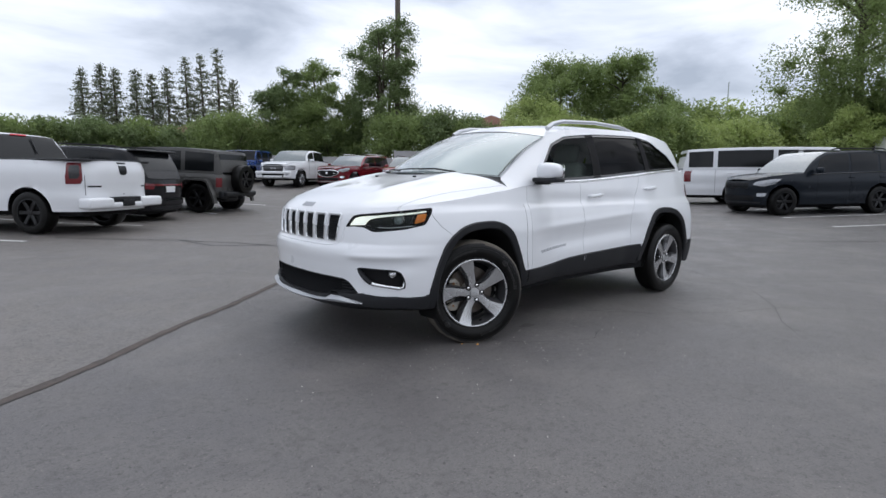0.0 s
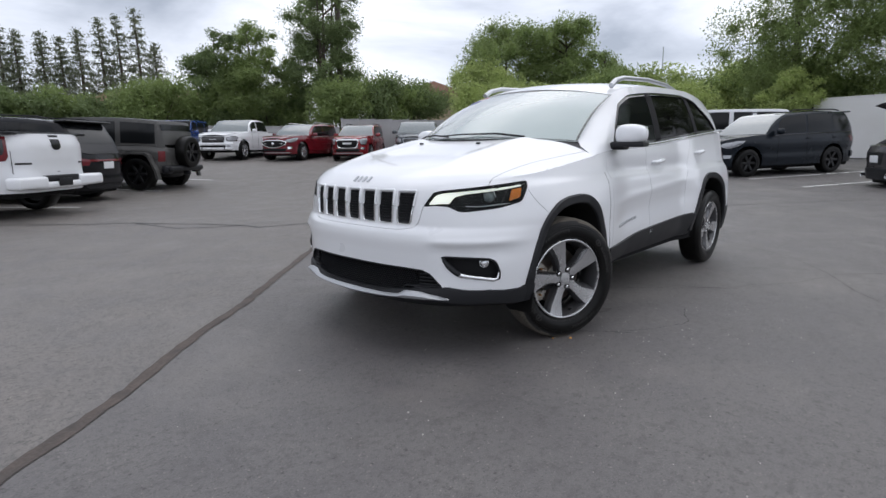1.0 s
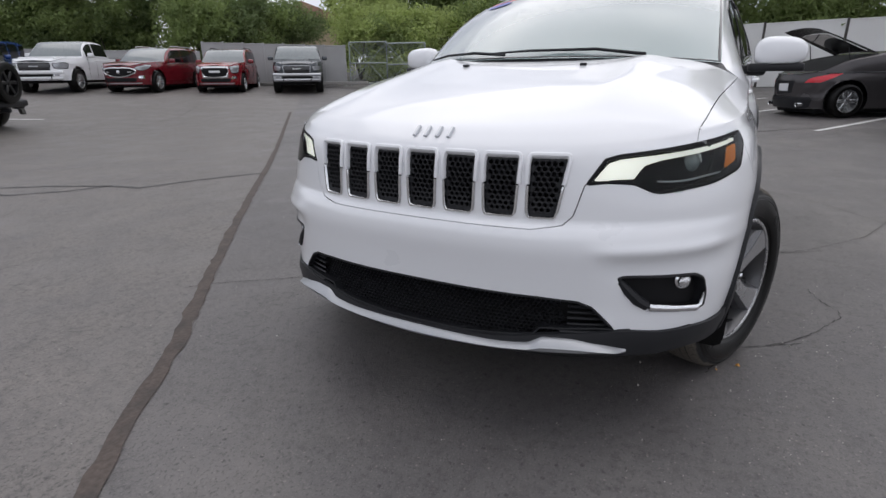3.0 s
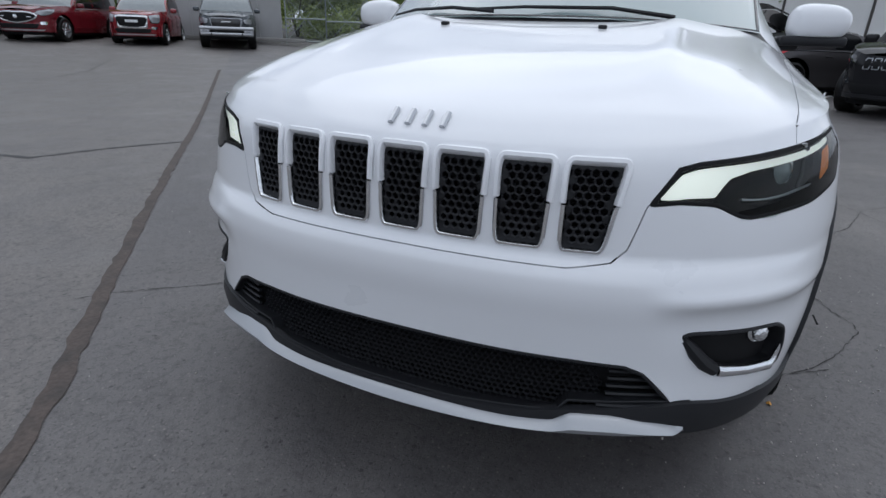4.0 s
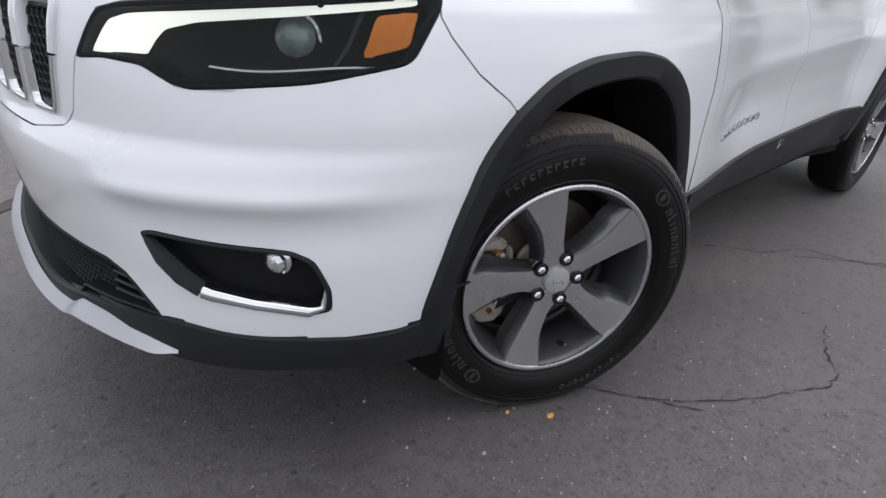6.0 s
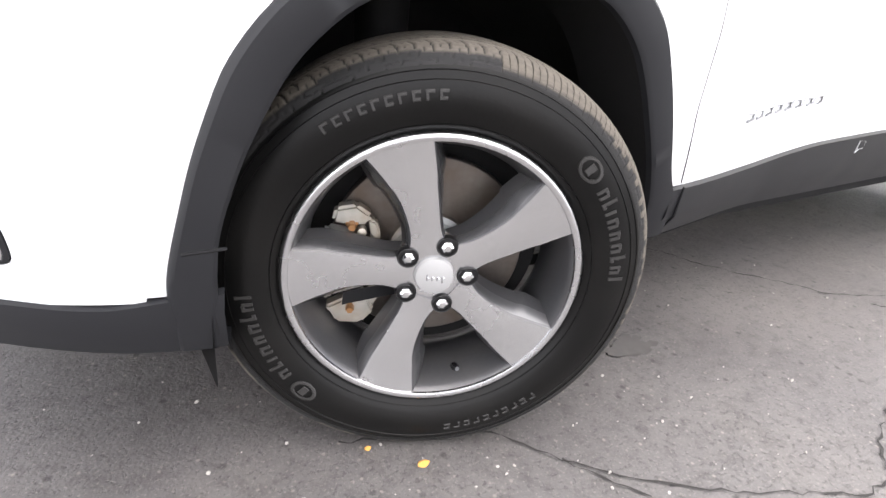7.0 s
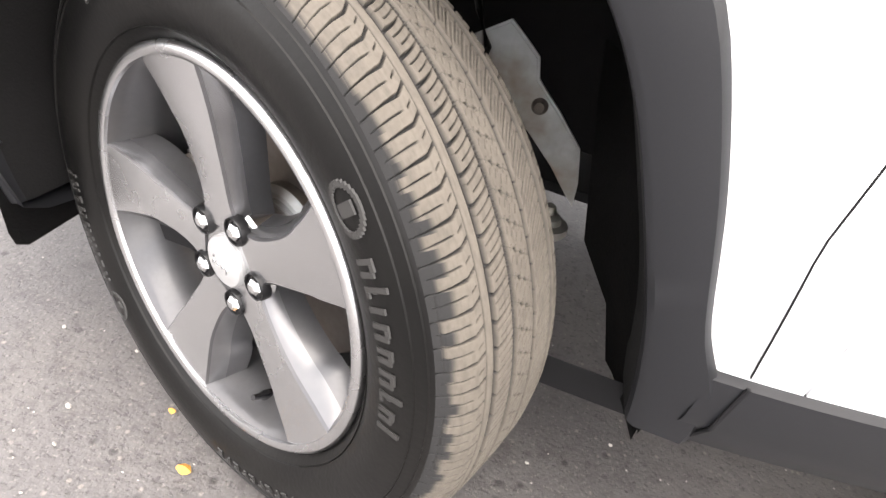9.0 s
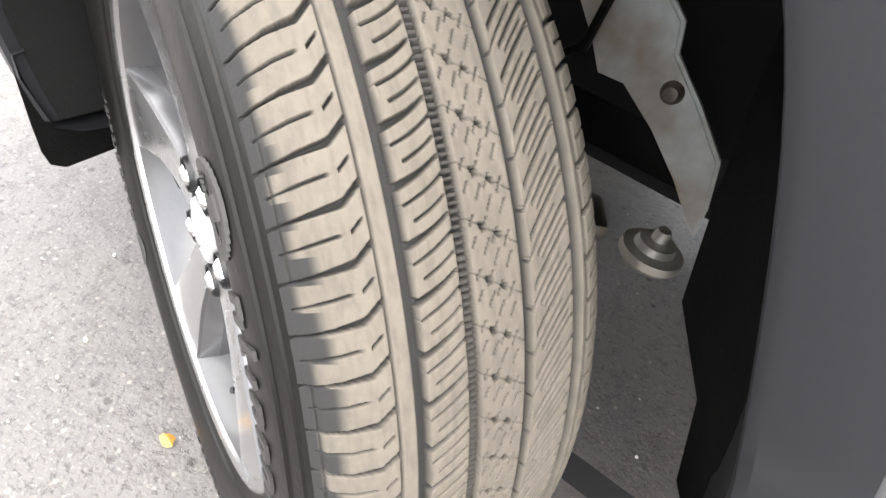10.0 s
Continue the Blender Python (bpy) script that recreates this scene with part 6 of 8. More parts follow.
alone("seam", ribbon([(16.0, 11.9), (5.9, 3.0), (2.67, 0.15), (2.13, -0.27), (1.94, -0.47), (1.50, -0.87), (1.08, -1.20), (0.42, -1.81), (-0.18, -2.36), (-1.37, -3.43), (-2.74, -4.63), (-5.3, -6.95), (-9.3, -10.6)], 0.072, 0.004, 0.007, None, (0.8, 1.15)), "band", "long worn dark seam across the asphalt", "seam", "structure")
LEFT_AX = Vector((0.63, -0.777, 0))
ROW_AX = Vector((-0.777, -0.63, 0))
RIGHT_AX = Vector((-0.885, 0.465, 0))
for e in ((4.45, -5.8), (2.16, -7.92), (-0.05, -10.03), (-2.54, -12.60), (-4.76, -14.45)):
    a = Vector((*e, 0))
    alone("parking_line", ribbon([a, a + LEFT_AX * 5.2], 0.10, 0.005), "line_paint", "worn white parking line on asphalt", "parking line", "structure", "parking lines")
for e, L in (((-12.95, -1.15), 5.2), ((-11.39, 0.32), 5.2), ((-9.24, 1.95), 5.2), ((-14.9, -2.7), 5.2), ((-7.4, 3.6), 5.2)):
    a = Vector((*e, 0))
    alone("parking_line", ribbon([a, a + RIGHT_AX * L], 0.10, 0.005), "line_paint", "worn white parking line on asphalt", "parking line", "structure", "parking lines")
CRACKS = [
    [(1.7, -8.3), (0.58, -7.12), (0.03, -6.7), (-0.25, -6.2), (-0.62, -5.75), (-0.95, -5.1), (-1.02, -4.75), (-1.5, -4.62), (-1.92, -4.45), (-2.29, -4.25)],
    [(0.03, -6.6), (-0.17, -5.6), (-0.55, -5.3), (-0.96, -5.14)],
    [(-4.3, -12.6), (-4.97, -12.16), (-5.75, -11.81), (-7.14, -12.52), (-9.03, -14.24)], [(-6.88, -0.68), (-8.1, 0.4), (-9.3, 1.5), (-9.9, 2.4)],
    [(-1.52, 1.03), (-1.85, 1.37), (-2.38, 1.74), (-2.94, 1.95), (-3.61, 2.6), (-6.0, 4.4)], [(-4.3, 0.45), (-4.15, 0.65), (-3.92, 1.05), (-3.52, 1.52), (-2.93, 1.9), (-2.38, 2.13), (-2.1, 2.31)],
    [(0.201, 0.867), (0.089, 0.896), (0.00, 0.905), (-0.082, 0.966), (-0.122, 1.024), (-0.171, 1.081), (-0.226, 1.147), (-0.318, 1.22), (-0.40, 1.27), (-0.5, 1.32), (-0.65, 1.40), (-0.75, 1.40), (-0.84, 1.34), (-1.01, 1.29)],
    [(-0.171, 1.081), (-0.21, 1.15), (-0.265, 1.22)],
    [(-0.95, 0.35), (-1.14, 0.5), (-1.19, 0.62), (-1.27, 0.72), (-1.36, 0.82), (-1.45, 0.94), (-1.63, 1.02), (-1.71, 1.25), (-1.84, 1.42)],
    [(0.60, -1.80), (0.48, -1.69), (0.36, -1.56), (0.22, -1.38), (0.05, -1.2)], [(-15.2, -14.6), (-14.6, -13.2), (-14.9, -12.4)],
]
for k, c in enumerate(CRACKS):
    wide = 0.055 if k < 2 else 0.020 if k < 4 else 0.004
    alone("crack", ribbon(c, wide, 0.003, 0.012) if k < 4 else ribbon(c, wide, 0.003, 0.006, None, (0.2, 1.7), 0.02), "tar" if k < 4 else "crack", "thin dark crack in the asphalt", "crack", "structure")
bm = bmesh.new()
for k in range(26):
    a, r = random.uniform(0, 2 * math.pi), abs(random.gauss(0, 1))
    cx, cy, w = -0.580 + 0.042 * r * math.cos(a), 0.874 + 0.024 * r * math.sin(a), random.uniform(0.006, 0.030) / (0.6 + r * 0.5)
    bm.faces.new([bm.verts.new((cx + w * (1 + 0.25 * math.sin(3 * t + k)) * math.cos(t), cy + w * 0.8 * math.sin(t), 0.003 + 0.0001 * k)) for t in span(0, 2 * math.pi, 18)[:-1]])
alone("oil_stain", bm, "oil", "small dark oil stain on asphalt", "stain", "structure")
# loose grit
grit = bmesh.new()
for k in range(520):
    if k < 260:
        x, y = random.gauss(-0.1, 0.7), random.gauss(1.15, 0.45)
    else:
        x, y = random.uniform(-3, 3.2), random.uniform(-3.0, 3.6)
    s = random.choice((0.003, 0.004, 0.004, 0.006, 0.008)) * random.uniform(0.4, 0.75)
    got = bmesh.ops.create_icosphere(grit, subdivisions=1, radius=s, matrix=Matrix.Translation((x, y, s * 0.35)) @ Euler((random.random() * 6, random.random() * 6, 0)).to_matrix().to_4x4() @ Matrix.Diagonal((1, random.uniform(0.5, 1), 0.6, 1)))
alone("grit", grit, "gravel", "scattered pale grit on the asphalt", "grit", "stuff", smooth=False)
for x, y in ((0.078, 0.978), (0.157, 0.903)):
    bm = bmesh.new()
    s = 0.011 if x < 0.09 else 0.006
    v = [bm.verts.new((x + s * math.cos(t) * (1 + 0.3 * math.sin(3 * t)), y + s * 0.8 * math.sin(t), 0.004 + 0.003 * math.cos(2 * t))) for t in span(0, 2 * math.pi, 12)[:-1]]
    c = bm.verts.new((x, y, 0.010))
    for a, b in zip(v, v[1:] + v[:1]):
        bm.faces.new((a, b, c))
    alone("dry_leaf", bm, "leaf_orange", "small orange dry leaf on the asphalt", "leaf")


# ---- parked vehicles round the lot: x ahead of the front axle, z up from the ground ----
WHEELS = {}


def plain_wheel(parent, x, y, r, style, side):
    """A road wheel: tyre and spoked rim, meshes shared between alike ones."""
    key = (round(r, 3), style)
    if key not in WHEELS:
        wd = 0.235 if r < 0.37 else 0.28
        t = r * 0.66
        tyre = spin([(t, -wd * 0.75), (t + 0.01, -wd * 0.98), (r * 0.86, -wd * 1.02), (r * 0.97, -wd * 0.94), (r, -wd * 0.80), (r, -wd * 0.2), (r * 0.97, -0.005), (r * 0.86, 0.018), (t + 0.01, 0.008), (t, -0.01)], 40)
        rim = spin([(t + 0.004, 0.006), (t - 0.012, 0.008), (t - 0.02, -0.03), (t - 0.03, -wd * 0.7), (0.05, -wd * 0.72)], 36)
        n = 6 if style != "steel" else 8
        sp = bmesh.new()
        for k in range(n):
            a = 2 * math.pi * k / n
            box(sp, (t - 0.05, 0.05, 0.075 if style != "steel" else 0.12), Matrix.Rotation(a, 4, "Y") @ pose(t * 0.52, -0.035, 0, 0, 0, 4), 0.012, 1)
        hub = spin([(0.0, 0.0), (0.045, -0.004), (0.065, -0.03), (0.07, -0.07)], 20)
        WHEELS[key] = []
        for nm, b, mt in (("tyre", tyre, "rubber"), ("rim", rim, "black_rim" if style == "black" else "alloy"), ("spokes", joined(sp, hub), "black_rim" if style == "black" else "alloy")):
            me = bpy.data.meshes.new(nm)
            b.to_mesh(me)
            b.free()
            me.materials.append(M[mt])
            me.polygons.foreach_set("use_smooth", [True] * len(me.polygons))
            me.set_sharp_from_angle(angle=radians(40))
            WHEELS[key].append((nm, me))
    w = new("wheel")
    w.parent = parent
    w.matrix_basis = pose(x, y, r - 0.01, 0, 0, 0 if side > 0 else 180)
    for nm, me in WHEELS[key]:
        o = new(nm, me)
        o.parent = w
    return w


def quad(pts, lift=(0, 0, 0), thick=0.012):
    bm = bmesh.new()
    d = Vector(lift)
    f = bm.faces.new([bm.verts.new(Vector(p) + d) for p in pts])
    bmesh.ops.solidify(bm, geom=[f], thickness=thick)
    bmesh.ops.recalc_face_normals(bm, faces=bm.faces)
    return bm


def vehicle(name, label, m, paint, wb, fo, ro, wide, high, hood, belt, cowl, roof_f, roof_r, tail, wheel_r, style="black", clear=0.30,
            kind="suv", trim="black_plastic", grille="wide", glass_f="pale_glass", skirt_mat=None, tail_mat="red_lens"):
    """A parked vehicle with body, cabin, glass, wheels, lamps, grille, mirrors."""
    v = thing(name, label, "car" if kind not in ("pickup", "van") else ("pickup truck" if kind == "pickup" else "van"), "parked vehicles", m)
    xf, xr, W = fo, -wb - ro, wide / 2
    xm, L = (xf + xr) / 2, (xf - xr) / 2
    n = 7.0 if kind in ("van", "wrangler") else 3.2 if kind == "coupe" else 5.0 if kind == "pickup" else 3.9

    def half(x):
        X = min(abs((x - xm) / L), 1)
        return W * (1 - X ** n) ** (1 / n) if X < 1 else 0.0

    def top(x):
        if kind == "pickup":
            return curve([xr, tail, cowl - 0.05, cowl + 0.1, xf - 0.25, xf], [belt, belt, belt, hood + 0.06, hood, hood - 0.10], x)
        return curve([xr, tail, cowl - 0.15, cowl + 0.1, xf - 0.3, xf], [belt - 0.03, belt, belt - 0.04, hood + 0.05, hood - 0.03, hood - (0.14 if kind != "wrangler" else 0.02)], x)

    def skin(u, t):
        a = u * math.pi
        c, s = math.cos(a), math.sin(a)
        x = xm + L * math.copysign(abs(c) ** (2 / n), c)
        z1 = top(x)
        z = clear + (z1 - clear) * t
        tuck = 0.035 * (1 - ease(0, 0.35, t)) + 0.045 * ease(0.80, 1.0, t) + 0.018 * math.exp(-((t - 0.42) / 0.12) ** 2)
        y = W * abs(s) ** (2 / n)
        k = 1 - tuck / W
        return Vector((xm + (x - xm) * (1 - tuck / L), y * k, z))

    def skin_at(x, t):
        """The left side's point at x."""
        X = min(max((x - xm) / L, -0.999), 0.999)
        return skin(math.acos(math.copysign(abs(X) ** (n / 2), X)) / math.pi, t)

    # distance round each end from the middle line
    tables = []
    for end in (0, 1):
        us = [abs(end - 0.5 * k / 400) for k in range(401)]
        ps = [skin(u, 0.6) for u in us]
        run = [0.0]
        for p, q in zip(ps, ps[1:]):
            run.append(run[-1] + math.hypot(q.x - p.x, q.y - p.y))
        tables.append((run, us))

    def around(rear):
        def fn(w, z):
            run, us = tables[rear]
            u = float(np.interp(abs(w), run, us))
            x = skin(u, 0.6).x
            p = skin(u, (z - clear) / (top(x) - clear))
            return Vector((p.x, math.copysign(p.y, w), p.z))
        return fn

    def patch(name, rear, poly, material, lift=0.006, sides=(1, -1), soft=0.14, parent=None, label=""):
        """A lens or panel set into the body's front or rear, following its curve; poly in distance from the middle and height."""
        out = []
        for sg in sides:
            g = filled(around(rear), rounded(poly, soft), 0.0, 0.03)
            outward(g, (xm, 0, clear))
            g.normal_update()
            for vert in g.verts:
                vert.co += vert.normal * lift
            bmesh.ops.solidify(g, geom=g.faces[:], thickness=0.012)
            out.append(part(name, g if sg > 0 else mirrored(g), material, parent or v, label))
        return out

    def edging(name, rear, poly, width, material, lift=0.012, soft=0.14, sides=(1, )):
        for sg in sides:
            g = ring(around(rear), rounded(poly, soft), width, -lift if rear else lift, 0.0)
            part(name, g if sg > 0 else mirrored(g), material, v)

    def line_on(name, rear, pts, sides=(1, -1), r=0.004):
        for sg in sides:
            g = bmesh.new()
            tube(g, [around(rear)(*p) for p in pts], r, 4)
            part(name, g if sg > 0 else mirrored(g), "void", v)

    us_v = [k / 90 for k in range(91)]
    bm = bmesh.new()
    nv = 12
    rows = [[bm.verts.new(skin(u, j / (nv - 1))) for j in range(nv)] for u in us_v]
    for p, q in zip(rows, rows[1:]):
        for j in range(nv - 1):
            bm.faces.new((p[j], p[j + 1], q[j + 1], q[j]))
    for ax in (0.0, -wb):       # round the arches into the sides
        R = wheel_r + (0.075 if kind != "wrangler" else 0.10)
        c = Vector((ax, 0, wheel_r))
        for vert in bm.verts:
            if abs(vert.co.y) > W * 0.75:
                d = Vector((vert.co.x - ax, 0, vert.co.z - wheel_r))
                if 0.6 * R < d.length < R:
                    d = d.normalized() * R
                    vert.co.x, vert.co.z = ax + d.x, wheel_r + d.z
        gone = [f for f in bm.faces if abs(f.calc_center_median().y) > W * 0.75 and (Vector((f.calc_center_median().x, 0, f.calc_center_median().z)) - c).length < R * 0.985]
        bmesh.ops.delete(bm, geom=gone, context="FACES")
    deck = bmesh.new()
    dx = [xr + 0.05 + (xf - xr - 0.10) * k / 50 for k in range(51)]
    rows = []
    for x in dx:
        h = max(half(x) - 0.045, 0.02)
        rows.append([deck.verts.new((x, h * e, top(x) - 0.001 + (0.035 if x > cowl - 0.1 else 0.0) * (1 - e * e))) for e in span(0, 1, 6)])
    for p, q in zip(rows, rows[1:]):
        for j in range(5):
            deck.faces.new((p[j], p[j + 1], q[j + 1], q[j]))
    whole = both(joined(bm, deck))
    bmesh.ops.recalc_face_normals(whole, faces=whole.faces)
    part("body", whole, paint, v)
    # oversized black slab, added to block light and darken the ground below
    part("underbody", blk((xf - xr - 0.60, wide - 0.60, 0.34), pose(xm, 0, clear + 0.07), 0.04), "void", v)
    for ax in (0.0, -wb):
        # black block stands in for shade behind the tyre
        part("wheel_well", blk((wheel_r * 2.25, wide - 0.60, wheel_r * 1.25), pose(ax, 0, wheel_r * 1.42), 0.08), "void", v)
    # cabin: sections along the car, rounded into the roof
    tum = 0.42 if kind in ("van", "wrangler") else 1.0
    section = [(1.0, 0.0), (0.985, 0.25), (0.955, 0.52), (0.92, 0.76), (0.895, 0.87), (0.865, 0.935), (0.81, 0.972), (0.72, 0.986), (0.42, 0.996), (0.0, 1.0)]
    mid_f, mid_r = (cowl + roof_f) / 2, (tail + roof_r) / 2
    steep = kind in ("wrangler", "van", "pickup")
    knots = [tail, mid_r, roof_r, (roof_f + roof_r) / 2, roof_f, mid_f, cowl]
    rises = [belt - 0.02, blend(belt, high, 0.60 if not steep else 0.55), high - 0.055, high, high - 0.045, blend(belt, high, 0.57), belt - 0.06]

    def cab(x, j):
        """Point of the cabin's left half: j runs from the waist (0) over the side and roof edge to the roof's middle (9)."""
        j = min(max(j, 0.0), 9.0)
        k = min(int(j), 8)
        fy, fz = (blend(section[k][q], section[k + 1][q], j - k) for q in (0, 1))
        z0 = top(x) - 0.03
        up = max(curve(knots, rises, x) - z0, 0.0)
        lean = (1 - fy) * tum * min(up / 0.45, 1.0) if fz < 0.98 else (1 - fy) if up > 0.45 else (1 - fy) * blend(tum * up / 0.45, 1.0, min((1 - fy) * 1.3, 1))
        return Vector((x, max(half(x) - 0.05, 0.05) * (1 - lean), z0 + up * fz))

    xs_v = span(tail + 0.01, cowl - 0.01, 44)
    shell = bmesh.new()
    rows = [[shell.verts.new(cab(x, j)) for j in (0, 1, 2, 3, 4, 5, 6, 7, 8, 9)] for x in xs_v]
    for p, q in zip(rows, rows[1:]):
        for j in range(9):
            shell.faces.new((p[j], p[j + 1], q[j + 1], q[j]))
    shell = both(shell)
    bmesh.ops.remove_doubles(shell, verts=shell.verts, dist=0.001)
    bmesh.ops.recalc_face_normals(shell, faces=shell.faces)
    part("cabin", shell, paint, v)

    def pane(name, fn, poly, material, sg=1, lift=-0.006):
        g = filled(fn, rounded(poly, 0.14), lift, 0.12, 1.0, 0.12)
        outward(g, (xm, 0, belt))
        if sg < 0:
            g = mirrored(g)
        part(name, g, material, v)

    def over(x, e):
        p = cab(x, 9 - 3.5 * abs(e))
        return Vector((p.x, math.copysign(p.y, e), p.z))

    # on the coupe a black sheet stands in for the shaded hatch opening
    for nm, x0, x1, mt in (("windscreen", cowl - 0.07, roof_f + 0.05, glass_f), ("rear_glass", roof_r - (0.06 if kind != "pickup" else 0.02), tail + (0.10 if kind != "pickup" else 0.02), "dark_glass" if kind != "coupe" else "void")):
        g = sheet(lambda x, e: over(x, e), span(x0, x1, 10), span(-0.97, 0.97, 15), [], lambda x, e: "a")["a"]
        bmesh.ops.recalc_face_normals(g, faces=g.faces)
        outward(g, (xm, 0, belt - 0.3))
        g.normal_update()
        for vert in g.verts:
            vert.co += vert.normal * 0.006
        part(nm, g, mt, v)
    lo_j, hi_j = 0.55, 3.85
    a_x, d_x = cowl - (0.42 if not steep else 0.30), tail + (0.30 if not steep else 0.12)
    stops = {"pickup": (a_x, -1.38, d_x - 0.02), "coupe": (a_x - 0.05, -1.75), "van": (0.05, -0.78, -1.60, -2.33, -4.15, -5.04), "wrangler": (a_x, -1.55, -2.52, d_x)}.get(kind, (a_x, blend(a_x, d_x, 0.38), blend(a_x, d_x, 0.72), d_x))
    for sg in (1, -1):
        for n_p, (x0, x1) in enumerate(zip(stops, stops[1:])):
            gap = 0.035 if kind not in ("van", "wrangler") else 0.07
            last = n_p == len(stops) - 2 and not steep
            f0 = 0.10 if n_p == 0 and not steep else 0.0
            poly = [(x0 - gap, lo_j), (x1 + gap, lo_j + (0.35 if last else 0)), (x1 + gap + (0.16 if last else 0), hi_j), (x0 - gap - f0, hi_j)]
            pane("side_window", cab, poly, "dark_glass", sg)
        bm = bmesh.new()
        tube(bm, [Vector((x, sg * (cab(x, 0.3).y + 0.012), cab(x, 0.3).z)) for x in span(cowl - 0.25, tail + 0.15, 14)], 0.014, 6)
        part("waist_strip", bm, paint if kind in ("van", "wrangler", "pickup") else "gloss_black", v)
        # shut lines of the doors
        for x in stops[1:-1] + ((stops[0] - 0.02, ) if kind != "van" else ()):
            bm = bmesh.new()
            tube(bm, [skin_at(x, t) + Vector((0, 0.0015, 0)) for t in span(0.12, 0.97, 8)], 0.004, 4)
            part("shut_line", bm if sg > 0 else mirrored(bm), "void", v)
        mr = part("door_mirror", blk((0.12, 0.22, 0.16), pose(cowl - 0.38, sg * (W + 0.10), belt + 0.07), 0.05, 3), paint if paint != "car_white" or kind != "van" else "black_plastic", v)
        for hx in (0.42, 0.74) if kind not in ("coupe",) else (0.5,):
            x = blend(cowl - 0.2, tail + 0.2, hx)
            part("door_handle", blk((0.17, 0.035, 0.03), pose(x, sg * (half(x) + 0.0), belt - 0.13), 0.01), paint, v)
        for ax in (0.0, -wb):
            plain_wheel(v, ax, sg * (W - 0.035), wheel_r, style, sg)
        if skirt_mat and kind != "wrangler":
            for ax in (0.0, -wb):
                bm = bmesh.new()
                R = wheel_r + (0.085 if kind != "wrangler" else 0.12)
                tube(bm, [(ax + R * math.cos(a), sg * (W - 0.005), wheel_r + R * math.sin(a)) for a in span(-0.1, math.pi + 0.1, 16)], 0.045 if kind == "wrangler" else 0.03, 6)
                part("arch_trim", bm, skirt_mat, v)
            part("sill", blk((wb - wheel_r * 2.4, 0.10, 0.13), pose(-wb / 2, sg * (W - 0.06), clear + 0.05), 0.03), skirt_mat, v)
    # front
    if kind == "pickup":
        top_z, low_z = hood - 0.15, hood - 0.44
        patch("grille", 0, [(-0.52, top_z), (0.52, top_z), (0.46, low_z), (-0.46, low_z)], "gloss_black", 0.010, (1, ))
        edging("grille_frame", 0, [(-0.56, top_z + 0.03), (0.56, top_z + 0.03), (0.49, low_z - 0.03), (-0.49, low_z - 0.03)], 0.035, "gloss_black" if paint == "car_white" else "satin", 0.03)
        for k in range(3):
            part("grille_bar", blk((0.05, 0.96 - 0.02 * k, 0.026), pose(xf - 0.035, 0, top_z - 0.06 - 0.085 * k), 0.008), "satin" if paint != "car_white" else "black_rim", v)
        part("grille_mark", blk((0.03, 0.34, 0.05), pose(xf - 0.005, 0, top_z - 0.10), 0.01), "plate" if paint != "car_white" else "satin", v)
        patch("headlight", 0, [(0.60, top_z - 0.01), (W + 0.02, top_z + 0.02), (W + 0.16, top_z - 0.02), (W + 0.10, top_z - 0.16), (0.63, top_z - 0.15)], "headlamp")
        patch("headlight_frame", 0, [(0.58, top_z + 0.01), (W + 0.04, top_z + 0.04), (W + 0.19, top_z), (W + 0.12, top_z - 0.18), (0.61, top_z - 0.17)], "gloss_black", 0.002)
        part("front_bumper", joined(blk((0.16, wide - 0.14, 0.13), pose(xf - 0.03, 0, 0.69), 0.05, 3), blk((0.14, wide - 0.18, 0.12), pose(xf - 0.04, 0, 0.50), 0.05, 3), blk((0.14, 0.36, 0.24), pose(xf - 0.045, W - 0.26, 0.60), 0.05, 3), blk((0.14, 0.36, 0.24), pose(xf - 0.045, -W + 0.26, 0.60), 0.05, 3)), paint if paint == "car_white" else "satin", v)
        # black block stands in for the shade between the bumper bars
        part("bumper_gap", blk((0.10, 1.30, 0.12), pose(xf - 0.03, 0, 0.595), 0.02), "void", v)
        for sg in (1, -1):
            part("fog_lamp", blk((0.05, 0.17, 0.06), pose(xf + 0.02, sg * (W - 0.27), 0.60), 0.02, 3), "headlamp", v)
            part("tow_hook", blk((0.06, 0.05, 0.07), pose(xf + 0.015, sg * 0.52, 0.50), 0.015), "gloss_black", v)
        for sg in (1, -1):
            bm = bmesh.new()
            tube(bm, [(x, sg * (0.60 - 0.12 * (xf - x) / 1.4), top(x) + 0.012 + 0.035 * (1 - 0.35)) for x in span(cowl + 0.1, xf - 0.25, 8)], 0.02, 6)
            part("bonnet_crease", bm, paint, v)
    elif kind == "suv":
        gz = hood - 0.33
        if grille == "bar":
            shape = [(-0.50, gz + 0.17), (0.50, gz + 0.17), (0.44, gz - 0.19), (-0.44, gz - 0.19)]
            patch("grille", 0, shape, "void", 0.006, (1, ))
            edging("grille_frame", 0, [(-0.54, gz + 0.21), (0.54, gz + 0.21), (0.47, gz - 0.23), (-0.47, gz - 0.23)], 0.075, "chrome", 0.03)
            part("grille_mark", blk((0.03, 0.40, 0.085), pose(xf + 0.005, 0, gz + 0.01), 0.015), "plate", v)
        elif grille == "slots":
            for k in range(7):
                y0 = -0.39 + 0.13 * k
                shape = [(y0 - 0.05, gz + 0.16), (y0 + 0.05, gz + 0.16), (y0 + 0.05, gz - 0.01), (y0 - 0.05, gz - 0.01)]
                patch("grille_slot", 0, shape, "void", 0.004, (1, ))
